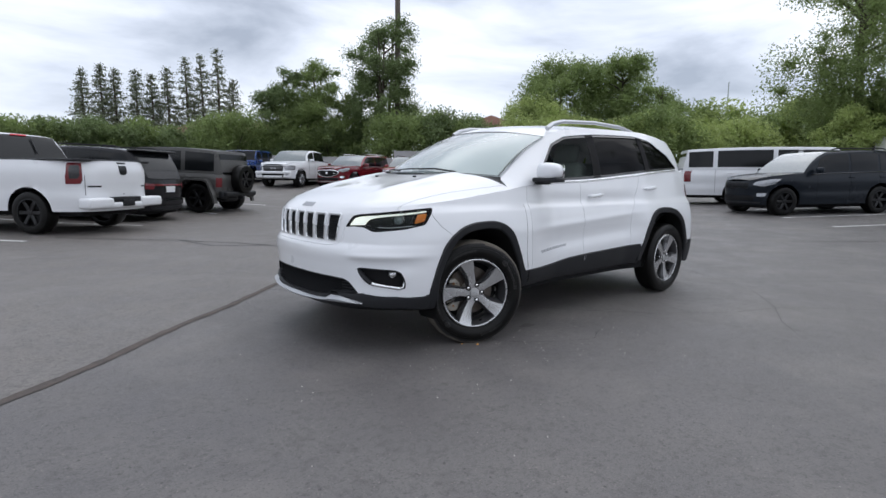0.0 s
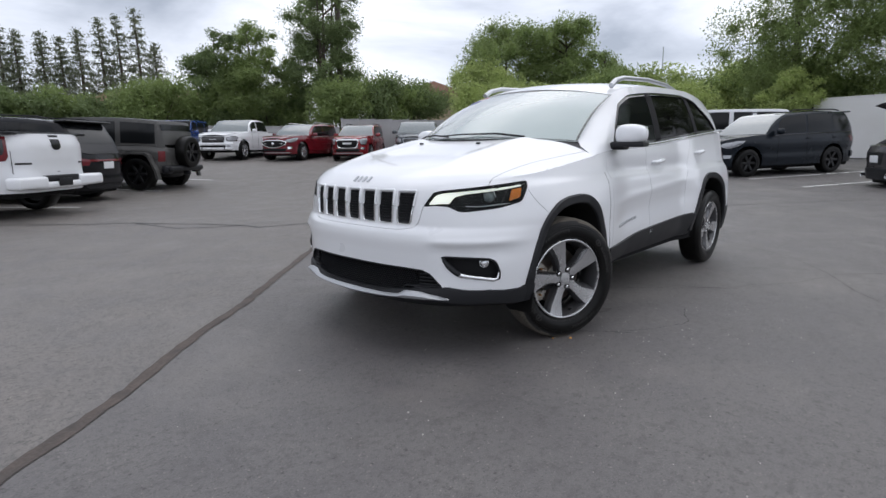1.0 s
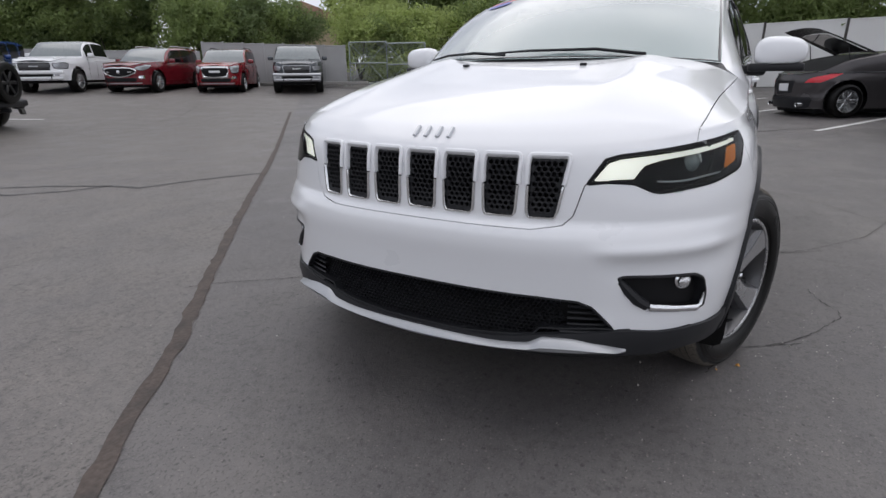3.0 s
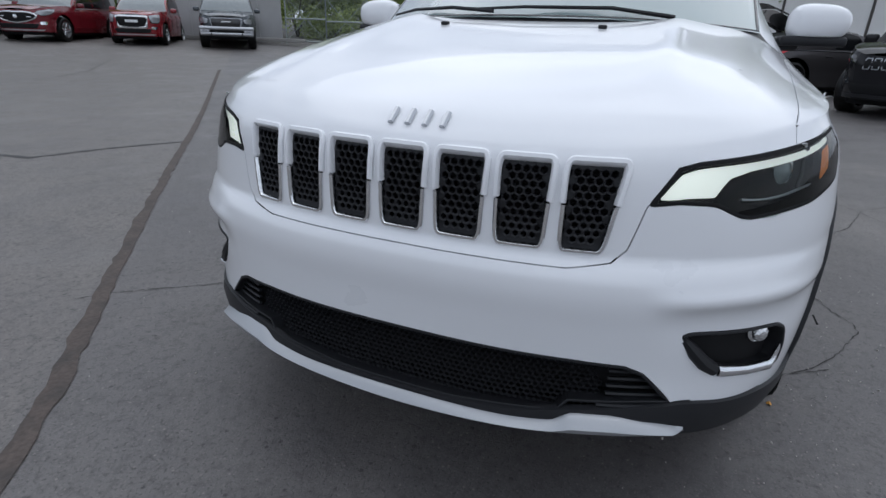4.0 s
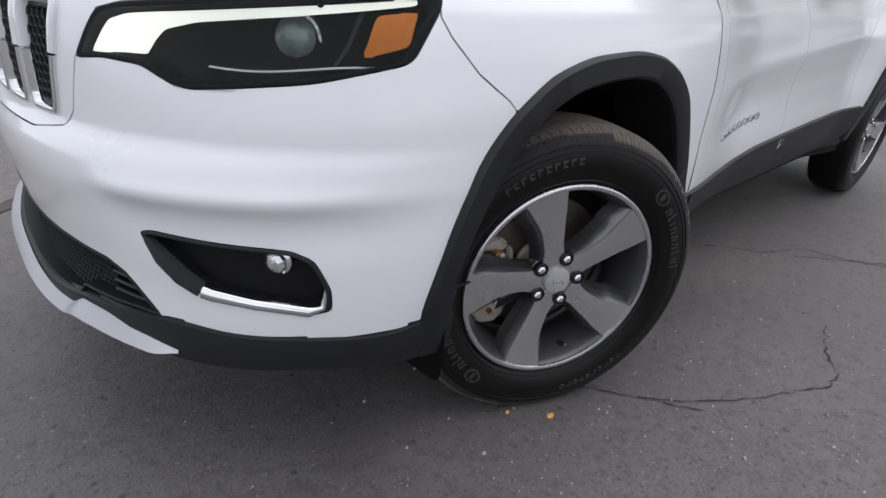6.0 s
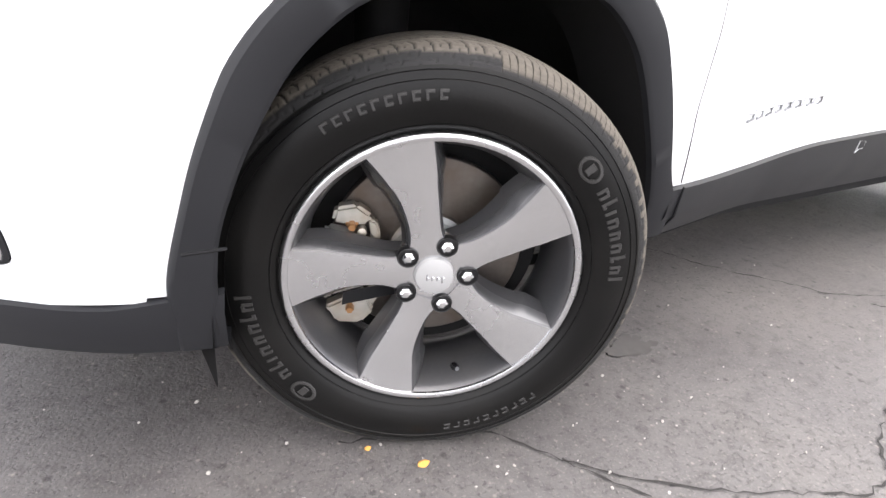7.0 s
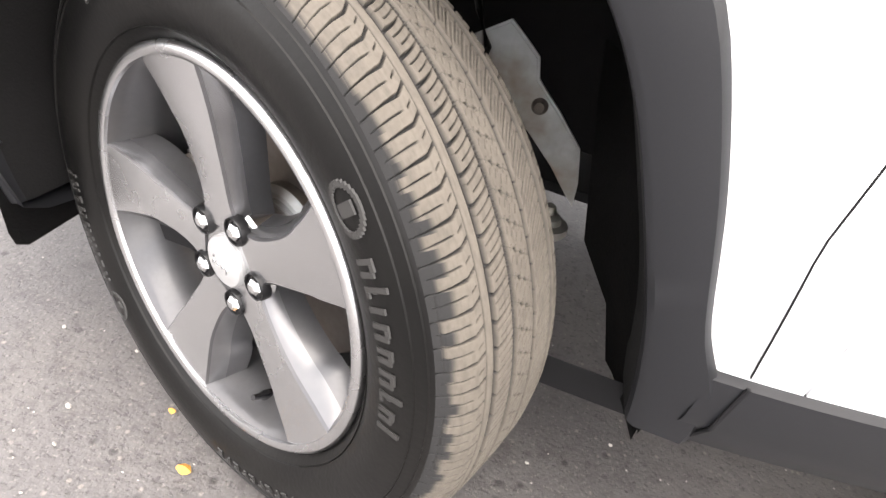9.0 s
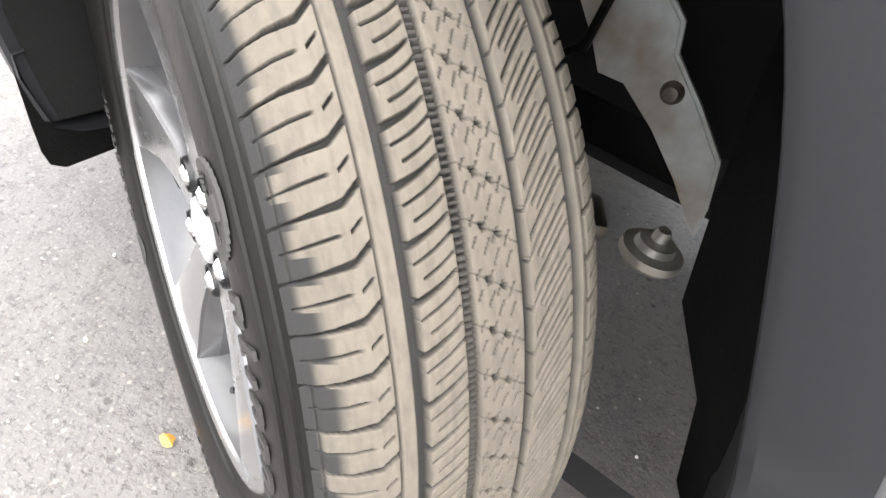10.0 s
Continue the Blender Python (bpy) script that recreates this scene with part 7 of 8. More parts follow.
                edging("slot_frame", 0, shape, 0.014, "black_rim" if paint == "car_navy" else "satin", 0.01)
        else:
            shape = [(0.60 * math.cos(a), gz - 0.03 + 0.155 * math.sin(a) + 0.05 * abs(math.cos(a))) for a in span(0, 2 * math.pi - 0.2, 24)]
            patch("grille", 0, shape, "void", 0.006, (1, ), 0.05)
            edging("grille_frame", 0, [(w * 1.05, gz - 0.03 + (z - gz + 0.03) * 1.16) for w, z in shape], 0.05, "chrome", 0.03, 0.05)
            for k in (-1, 1):
                part("grille_wing", blk((0.03, 0.34, 0.03), pose(xf - 0.02, 0.30 * k, gz + 0.0, k * -4, 0, 0), 0.01), "chrome", v)
            part("grille_mark", spin([(0.0, 0.012), (0.06, 0.008), (0.07, -0.02)], 24, pose(xf + 0.005, 0, gz + 0.0, 0, 0, -90)), "chrome", v)
        hz = hood - 0.16
        edge = tables[0][0][-1]
        lens = [(0.56, hz - 0.07), (0.66, hz + 0.01), (W + 0.02, hz + 0.06), (min(W + 0.28, edge), hz + 0.07), (W + 0.12, hz - 0.06), (0.80, hz - 0.12)]
        if grille == "bar":
            lens = [(0.56, hz + 0.03), (W - 0.06, hz + 0.06), (W + 0.14, hz + 0.06), (W + 0.06, hz - 0.18), (0.62, hz - 0.20)]
        patch("headlight_frame", 0, [(blend(0.85, w, 1.07), blend(hz - 0.03, z, 1.16)) for w, z in lens], "gloss_black", 0.002)
        patch("headlight", 0, lens, "headlamp" if grille != "slots" or paint != "car_black" else "gloss_black", 0.007)
        patch("front_intake", 0, [(-wide * 0.33, clear + 0.24), (wide * 0.33, clear + 0.24), (wide * 0.29, clear + 0.10), (-wide * 0.29, clear + 0.10)], "void", 0.004, (1, ))
        patch("fog_lamp", 0, [(W - 0.30, clear + 0.30), (W - 0.06, clear + 0.31), (W - 0.10, clear + 0.22), (W - 0.28, clear + 0.22)], "chrome" if paint != "car_navy" else "headlamp", 0.006)
        patch("front_lip", 0, [(-wide * 0.40, clear + 0.075), (wide * 0.40, clear + 0.075), (wide * 0.38, clear + 0.03), (-wide * 0.38, clear + 0.03)], "satin" if paint not in ("car_navy", "car_black") else "black_plastic", 0.02, (1, ))
    elif kind == "van":
        patch("headlight", 0, [(W - 0.34, hood - 0.14), (W - 0.04, hood - 0.14), (W - 0.04, hood - 0.32), (W - 0.34, hood - 0.32)], "headlamp")
        part("front_bumper", blk((0.14, wide - 0.10, 0.18), pose(xf - 0.02, 0, clear + 0.16), 0.05, 3), "black_plastic", v)
    # rear
    if kind == "pickup":
        patch("tail_light", 1, [(W - 0.19, belt - 0.05), (W + 0.06, belt - 0.05), (W + 0.10, belt - 0.44), (W - 0.17, belt - 0.44)], tail_mat)
        patch("lamp_inset", 1, [(W - 0.15, belt - 0.10), (W + 0.01, belt - 0.10), (W + 0.03, belt - 0.34), (W - 0.13, belt - 0.34)], "gloss_black", 0.012)
        line_on("tailgate_gap", 1, [(W - 0.22, belt - 0.02), (W - 0.22, belt - 0.30), (W - 0.22, 0.74)], r=0.006)
        line_on("tailgate_gap", 1, [(-W + 0.22, 0.74), (0.0, 0.74), (W - 0.22, 0.74)], (1, ), 0.006)
        part("bed_liner", blk((tail - xr - 0.22, wide - 0.30, 0.05), pose((tail + xr) / 2, 0, belt + 0.004), 0.01), "black_plastic", v)
        for sg in (1, -1):
            part("bed_rail", blk((tail - xr - 0.36, 0.11, 0.03), pose((tail + xr) / 2 + 0.10, sg * (W - 0.12), belt + 0.004), 0.012), "black_plastic", v)
        part("tailgate_cap", blk((0.08, wide - 0.62, 0.018), pose(xr + 0.11, 0, belt + 0.004), 0.01), "black_plastic", v)
        patch("tailgate_badge", 1, [(-0.075, belt - 0.09), (0.075, belt - 0.09), (0.07, belt - 0.22), (0.0, belt - 0.27), (-0.07, belt - 0.22)], "black_rim", 0.012, (1, ))
        patch("tailgate_handle", 1, [(-0.12, belt - 0.02), (0.12, belt - 0.02), (0.09, belt - 0.055), (-0.09, belt - 0.055)], "black_plastic", 0.008, (1, ))
        patch("tailgate_mark", 1, [(W - 0.50, belt - 0.47), (W - 0.26, belt - 0.47), (W - 0.26, belt - 0.50), (W - 0.50, belt - 0.50)], "black_rim", 0.005)
        part("brake_light", blk((0.03, 0.34, 0.035), pose(roof_r - 0.045, 0, high - 0.065, 0, 20, 0), 0.01), "lit_red", v)
        part("glass_divider", blk((0.02, 0.02, 0.34), pose(blend(roof_r, tail, 0.5) - 0.035, -0.22, blend(belt, high, 0.52), 0, 24, 0), 0.005), "black_plastic", v)
        bump = paint if style == "black" else "chrome"
        part("rear_bumper", joined(blk((0.26, 0.62, 0.20), pose(xr + 0.03, W - 0.37, 0.58), 0.05, 3), blk((0.26, 0.62, 0.20), pose(xr + 0.03, -W + 0.37, 0.58), 0.05, 3), blk((0.22, wide - 0.9, 0.12), pose(xr + 0.02, 0, 0.53), 0.04, 3)), bump, v)
        part("bumper_step", blk((0.22, 0.74, 0.11), pose(xr + 0.035, 0, 0.635), 0.02), "black_plastic", v)
        part("number_plate", blk((0.02, 0.30, 0.13), pose(xr - 0.10, 0, 0.57), 0.005), "black_plastic", v)
    elif kind == "wrangler":
        patch("tail_light", 1, [(W - 0.22, belt - 0.12), (W - 0.06, belt - 0.12), (W - 0.06, belt - 0.38), (W - 0.22, belt - 0.38)], tail_mat, 0.04)
        line_on("tailgate_gap", 1, [(W - 0.27, belt - 0.03), (W - 0.27, belt - 0.4), (W - 0.27, clear + 0.16)], r=0.006)
        part("rear_bumper", joined(blk((0.24, wide - 0.30, 0.15), pose(xr - 0.06, 0, clear + 0.10), 0.05, 3), blk((0.16, 0.30, 0.22), pose(xr + 0.0, W - 0.25, clear + 0.08), 0.05, 3), blk((0.16, 0.30, 0.22), pose(xr + 0.0, -W + 0.25, clear + 0.08), 0.05, 3)), "black_plastic", v)
        part("tow_hitch", blk((0.18, 0.09, 0.09), pose(xr - 0.14, 0, clear - 0.02), 0.015), "black_plastic", v)
        part("muffler", blk((0.26, 0.72, 0.20), pose(xr + 0.30, 0, clear - 0.06), 0.08, 3), "black_plastic", v)
        bm = bmesh.new()
        tube(bm, [(-wb, -W + 0.3, wheel_r), (-wb, W - 0.3, wheel_r)], 0.06, 10)
        part("rear_axle", bm, "black_plastic", v)
        # wide flat flares and rock rails
        for sg in (1, -1):
            for ax in (0.0, -wb):
                R = wheel_r + 0.10
                outer = [(R * 1.28, -0.12), (R * 1.18, 0.10), (R * 0.80, R * 0.98), (R * 0.62, R * 1.08), (-R * 0.62, R * 1.08), (-R * 0.80, R * 0.98), (-R * 1.18, 0.10), (-R * 1.28, -0.12)]
                fl = bmesh.new()
                rows = []
                for a, b in outer:
                    k = 0.90
                    rows.append([fl.verts.new(q) for q in ((ax + a, sg * (W - 0.04), wheel_r + b), (ax + a * 0.99, sg * (W + 0.10), wheel_r + b * 0.985), (ax + a * k, sg * (W + 0.11), wheel_r + b * 0.91), (ax + a * k, sg * (W - 0.05), wheel_r + b * 0.91))])
                for p, q in zip(rows, rows[1:]):
                    for j in range(4):
                        fl.faces.new((p[j], p[(j + 1) % 4], q[(j + 1) % 4], q[j]))
                bmesh.ops.recalc_face_normals(fl, faces=fl.faces)
                part("fender_flare", fl, skirt_mat or paint, v, smooth=False)
            part("rock_rail", blk((wb - wheel_r * 2.6, 0.12, 0.09), pose(-wb / 2, sg * (W - 0.02), clear - 0.02), 0.03), "black_plastic", v)
    elif kind == "van":
        patch("tail_light", 1, [(W - 0.18, belt - 0.05), (W + 0.05, belt - 0.05), (W + 0.05, belt - 0.42), (W - 0.18, belt - 0.42)], tail_mat)
        part("rear_bumper", blk((0.14, wide - 0.10, 0.15), pose(xr - 0.01, 0, clear + 0.12), 0.04, 3), "black_plastic", v)
    elif kind == "coupe":
        patch("tail_light", 1, [(W - 0.40, belt - 0.20), (W - 0.30, belt - 0.11), (W + 0.08, belt - 0.03), (W + 0.30, belt - 0.005), (W + 0.12, belt - 0.10), (W - 0.12, belt - 0.20)], tail_mat, 0.008, soft=0.2)
        patch("bumper_pocket", 1, [(-0.30, belt - 0.16), (0.30, belt - 0.16), (0.25, belt - 0.42), (-0.25, belt - 0.42)], "black_plastic", 0.004, (1, ))
        patch("number_plate", 1, [(-0.15, belt - 0.22), (0.15, belt - 0.22), (0.15, belt - 0.37), (-0.15, belt - 0.37)], "plate", 0.014, (1, ), 0.03)
        patch("rear_diffuser", 1, [(-0.72, clear + 0.24), (0.72, clear + 0.24), (0.66, clear + 0.01), (-0.66, clear + 0.01)], "black_plastic", 0.01, (1, ))
        line_on("bumper_seam", 1, [(0.0, belt - 0.44), (W - 0.3, belt - 0.44), (W + 0.1, belt - 0.30)])
        for sg in (1, -1):
            bm = spin([(0.035, 0.06), (0.045, 0.07), (0.05, 0.0), (0.04, -0.1)], 20, pose(xr + 0.09, sg * 0.48, clear + 0.09, 0, 0, 90))
            part("exhaust_tip", bm, "chrome", v)
    else:
        low, high_z = belt - 0.27, belt - 0.12
        edge = tables[1][0][-1]
        patch("tail_light", 1, [(W - 0.48, high_z - 0.02), (W, high_z + 0.02), (min(W + 0.22, edge), high_z + 0.03), (W + 0.08, low + 0.02), (W - 0.44, low)], tail_mat)
        patch("light_bar", 1, [(-W + 0.46, high_z - 0.02), (W - 0.46, high_z - 0.02), (W - 0.46, high_z - 0.06), (-W + 0.46, high_z - 0.06)], tail_mat, 0.008, (1, ), 0.02)
        patch("number_plate", 1, [(-0.16, low + 0.08), (0.16, low + 0.08), (0.16, low - 0.07), (-0.16, low - 0.07)], "plate", 0.014, (1, ), 0.03)
        line_on("tailgate_gap", 1, [(-W + 0.30, clear + 0.34), (0, clear + 0.34), (W - 0.30, clear + 0.34)], (1, ))
        patch("rear_bumper", 1, [(-W - 0.05, clear + 0.31), (W + 0.05, clear + 0.31), (W + 0.02, clear + 0.15), (-W - 0.02, clear + 0.15)], paint if trim == "black_plastic" else trim, 0.03, (1, ), 0.06)
        patch("rear_trim", 1, [(-W + 0.35, clear + 0.12), (W - 0.35, clear + 0.12), (W - 0.40, clear + 0.04), (-W + 0.40, clear + 0.04)], "black_plastic", 0.012, (1, ))
        part("roof_spoiler", blk((0.28, wide - 0.50, 0.04), pose(roof_r - 0.10, 0, high - 0.05, 0, 4, 0), 0.02), "black_rim" if paint == "car_black" else paint, v)
        for sg in (1, -1):
            bm = bmesh.new()
            tube(bm, [(roof_f - 0.15, sg * (W * 0.72), high - 0.01), (roof_f - 0.3, sg * (W * 0.72), high + 0.03), (roof_r + 0.4, sg * (W * 0.72), high + 0.03), (roof_r + 0.2, sg * (W * 0.72), high - 0.01)], 0.018, 6)
            part("roof_rail", bm, "black_plastic" if paint in ("car_black", "car_navy", "car_crimson") else "satin", v)
    return v


def stand(x, y, heading, lift=0.0, wb=3.0, level=False):
    """Front axle at x, y; the vehicle lies along the slope of the ground."""
    a = radians(heading)
    if level:
        return pose(x, y, terrain(x, y) + lift, 0, 0, heading)
    zf, zr = terrain(x, y), terrain(x - wb * math.cos(a), y - wb * math.sin(a))
    return pose(x, y, zf + lift, 0, 0, heading) @ Matrix.Rotation(-math.atan2(zf - zr, wb), 4, "Y")


def ahead(x, y, heading, d):
    return x + d * math.cos(radians(heading)), y + d * math.sin(radians(heading))


LEFT_H, FENCE_H, RIGHT_H = -51.0, 46.0, -34.0
fx, fy = ahead(1.24, -9.70, LEFT_H, 3.60)
vehicle("pickup_truck", "white crew cab pickup with black wheels, tailgate closed", stand(fx, fy, LEFT_H, level=True), "car_white", 3.60, 0.98, 1.20, 2.06, 1.97, 1.22, 1.38, -0.45, -1.15, -2.35, -2.62, 0.40, "black", 0.42, "pickup")
fx, fy = ahead(-0.25, -12.05, LEFT_H, 3.04)
vehicle("large_suv", "glossy black three-row sport utility vehicle with red light bar", stand(fx, fy, LEFT_H), "car_black", 3.04, 0.92, 1.10, 1.93, 1.80, 1.08, 1.10, -0.50, -1.30, -3.55, -4.00, 0.385, "black", 0.30, "suv", glass_f="dark_glass")
fx, fy = ahead(-2.82, -13.55, -53.0, 3.0)
wr = vehicle("off_roader", "dark grey boxy off-roader with spare wheel on the tailgate", stand(fx, fy, -53.0, -0.02), "car_grey", 3.0, 0.62, 0.72, 1.86, 1.88, 1.10, 1.16, -0.62, -0.95, -3.55, -3.68, 0.43, "black", 0.48, "wrangler", skirt_mat="car_grey", glass_f="dark_glass")
sp_w = plain_wheel(wr, 0, 0, 0.43, "black", 1)
sp_w.name = "spare_wheel"
sp_w.matrix_basis = pose(-3.0 - 0.72 - 0.26, -0.10, 1.02, 0, 0, 90)
part("spare_carrier", blk((0.22, 0.30, 0.30), pose(-3.80, -0.10, 1.02), 0.04), "black_plastic", wr)
part("front_grille", blk((0.06, 1.0, 0.42), pose(0.60, 0, 0.88), 0.05, 3), "car_grey", wr)
vehicle("pickup_truck", "white crew cab pickup with dark grille facing the aisle", stand(-8.7, -21.7, 36.0, level=True), "car_white", 3.60, 0.98, 1.20, 2.0, 1.84, 1.14, 1.24, -0.45, -1.15, -2.35, -2.62, 0.415, "alloy", 0.42, "pickup")
vehicle("crossover", "deep red three-row crossover with chrome-ringed grille", stand(-10.7, -19.85, 27.0, level=True), "car_red", 3.07, 1.0, 1.1, 1.96, 1.69, 1.06, 1.08, -0.50, -1.40, -3.55, -3.98, 0.38, "alloy", 0.28, "suv", grille="oval")
vehicle("crossover", "bright red compact crossover with square chrome grille", stand(-12.95, -17.75, 37.0, level=True), "car_crimson", 2.86, 0.95, 0.92, 1.85, 1.69, 1.08, 1.10, -0.50, -1.30, -3.2, -3.55, 0.36, "alloy", 0.28, "suv", grille="bar")
vehicle("pickup_truck", "slate grey crew cab pickup parked before the fence", stand(-14.9, -15.5, 41.0, level=True), "car_slate", 3.60, 0.98, 1.20, 2.0, 1.88, 1.16, 1.28, -0.45, -1.15, -2.35, -2.62, 0.415, "alloy", 0.42, "pickup")
vehicle("off_roader", "blue off-roader glimpsed behind the other vehicles", stand(-7.3, -24.6, FENCE_H, level=True), "car_blue", 2.8, 0.7, 0.8, 1.85, 1.8, 1.1, 1.12, -0.6, -1.0, -3.2, -3.4, 0.40, "black", 0.40, "wrangler", skirt_mat="black_plastic", glass_f="dark_glass")
vehicle("sport_utility_vehicle", "matte navy sport utility vehicle with black wheels by the fence", stand(-14.12, -2.12, RIGHT_H + 2), "car_navy", 2.915, 0.76, 1.2, 1.94, 1.74, 1.05, 1.12, -0.48, -1.35, -3.45, -3.92, 0.375, "black", 0.28, "suv", grille="slots", tail_mat="red_lens")
VAN_H = 124.0
fx, fy = ahead(-17.67, -4.33, VAN_H, 3.45)
vehicle("passenger_van", "white full-size passenger van with long side windows", stand(fx, fy, VAN_H), "car_white", 3.45, 0.85, 1.75, 2.0, 1.95, 1.16, 1.20, 0.15, -0.65, -5.0, -5.14, 0.37, "steel", 0.32, "van", glass_f="dark_glass")
vehicle("sport_utility_vehicle", "black sport utility vehicle with slotted grille facing the aisle", stand(-9.3, 3.95, RIGHT_H), "car_black", 2.915, 0.90, 1.0, 1.94, 1.76, 1.09, 1.12, -0.48, -1.35, -3.25, -3.72, 0.39, "black", 0.30, "suv", grille="slots", glass_f="dark_glass")
COUPE_H = 120.0
fx, fy = ahead(-12.37, 2.15, COUPE_H, 2.55)
zc = vehicle("coupe", "dark metallic coupe with its rear hatch standing open", stand(fx, fy, COUPE_H), "car_gun", 2.55, 0.88, 0.80, 1.85, 1.30, 0.84, 0.90, -0.55, -1.30, -1.95, -3.10, 0.335, "alloy", 0.17, "coupe", glass_f="dark_glass", tail_mat="lit_red")


def hatch_at(t, e, drop=0.0):
    """Raised hatch: t from the hinge to the lip, e across."""
    return Vector((-1.90 - 1.28 * t, 0.66 * e * (1 - 0.12 * t), 1.29 + 0.56 * t - 0.06 * t * t - 0.05 * e * e - drop))


hatch = bmesh.new()
rows = [[hatch.verts.new(hatch_at(t, e)) for e in span(-1, 1, 13)] for t in span(0, 1, 13)]
for a, (p, q) in enumerate(zip(rows, rows[1:])):
    for j in range(12):
        if 1 <= a <= 8 and 2 <= j <= 9:
            continue
        hatch.faces.new((p[j], p[j + 1], q[j + 1], q[j]))
bmesh.ops.solidify(hatch, geom=hatch.faces[:], thickness=0.06)
hatch_ob = part("hatch", hatch, "car_black", zc, "black rear hatch raised")
hg = bmesh.new()
rows = [[hg.verts.new(hatch_at(t, e, 0.02)) for e in span(-0.70, 0.70, 9)] for t in span(0.07, 0.77, 9)]
for p, q in zip(rows, rows[1:]):
    for j in range(8):
        hg.faces.new((p[j], p[j + 1], q[j + 1], q[j]))
part("hatch_glass", hg, "lens", hatch_ob)
for sg in (1, -1):
    bm = bmesh.new()
    tube(bm, [(-2.40, sg * 0.62, 0.92), hatch_at(0.50, sg * 0.94, 0.05)], 0.009, 6)
    part("hatch_strut", bm, "black_plastic", zc)


# ---- fences, gate, poles, far houses ----
def wall_panels(name, a, b, high, n, material, post_mat, label, post_r=0.05):
    """A solid panel fence from a to b."""
    f = thing(name, label, "fence", "", None, "structure")
    a, b = Vector((*a, 0)), Vector((*b, 0))
    d = (b - a).normalized()
    ang = math.degrees(math.atan2(d.y, d.x))
    step = (b - a).length / n
    for k in range(n):
        c = a + d * step * (k + 0.5)
        z = terrain(c.x, c.y)
        part("panel", blk((step - 0.03, 0.05, high + random.uniform(-0.02, 0.03)), pose(c.x, c.y, z + high / 2 + 0.04, 0, 0, ang), 0.006), material, f, smooth=False)
        part("cap_rail", blk((step - 0.01, 0.08, 0.05), pose(c.x, c.y, z + high + 0.06, 0, 0, ang), 0.01), material, f)
    for k in range(n + 1):
        c = a + d * step * k
        part("post", blk((0.09, 0.09, high + 0.12), pose(c.x, c.y, terrain(c.x, c.y) + high / 2 + 0.06, 0, 0, ang), 0.01), post_mat, f, smooth=False)
    return f


wall_panels("fence_west", (-15.9, -22.4), (-19.1, -16.4), 1.75, 7, "fence", "fence", "pale grey solid panel fence behind the parked cars")
wall_panels("fence_low", (-7.5, -31.5), (-15.8, -22.6), 1.3, 8, "fence", "fence", "low pale grey panel fence")
wall_panels("fence_north", (-24.6, -1.7), (-21.8, 8.8), 2.35, 4, "fence_white", "post_dark", "white panel fence with dark gaps between panels")
# gate of tubes and diagonal rods
gate = thing("metal_gate", "grey-green tube gate with crossed rods", "gate", "", None, "structure")
ga, gb2 = Vector((-19.2, -16.2, 0)), Vector((-20.2, -12.6, 0))
for k in range(2):
    p, q = ga.lerp(gb2, k * 0.5), ga.lerp(gb2, k * 0.5 + 0.5)
    z = terrain(p.x, p.y)
    for pts in ([(p.x, p.y, z), (p.x, p.y, z + 2.0)], [(q.x, q.y, z), (q.x, q.y, z + 2.0)], [(p.x, p.y, z + 1.98), (q.x, q.y, z + 1.98)], [(p.x, p.y, z + 0.12), (q.x, q.y, z + 0.12)], [(p.x, p.y, z + 1.05), (q.x, q.y, z + 1.05)]):
        bm = bmesh.new()
        tube(bm, pts, 0.032, 8)
        part("gate_frame", bm, "galv", gate)
    for pts in ([(p.x, p.y, z + 0.12), (q.x, q.y, z + 1.98)], [(p.x, p.y, z + 1.98), (q.x, q.y, z + 0.12)]):
        bm = bmesh.new()
        tube(bm, pts, 0.012, 6)
        part("cross_rod", bm, "galv", gate)
    mesh_w = bmesh.new()
    for t in span(0, 1, 40):
        c = p.lerp(q, t)
        tube(mesh_w, [(c.x, c.y, z + 0.12), (c.x, c.y, z + 1.98)], 0.0035, 3)
    part("wire_mesh", mesh_w, "galv", gate)
# kerb before the fence
alone("kerb", blk((12.6, 0.30, 0.16), pose(-15.6, -20.3, terrain(-15.6, -20.3) + 0.04, 0, 0, -61), 0.02), "kerb", "pale concrete kerb along the fence", "kerb", "structure")
# utility pole
px, py = -20.5, -28.5
pl = thing("utility_pole", "tall grey-brown wooden utility pole", "pole")
bm = bmesh.new()
tube(bm, [(px, py, terrain(px, py)), (px, py, 7), (px, py, 17.5)], [0.22, 0.20, 0.17], 14)
part("shaft", bm, "pole", pl)
# thin mast beyond the trees
bm = bmesh.new()
tube(bm, [(-58, -21, 0.4), (-58, -21, 11.5)], [0.12, 0.05], 8)
alone("mast", bm, "galv", "thin grey radio mast far behind the trees", "mast")


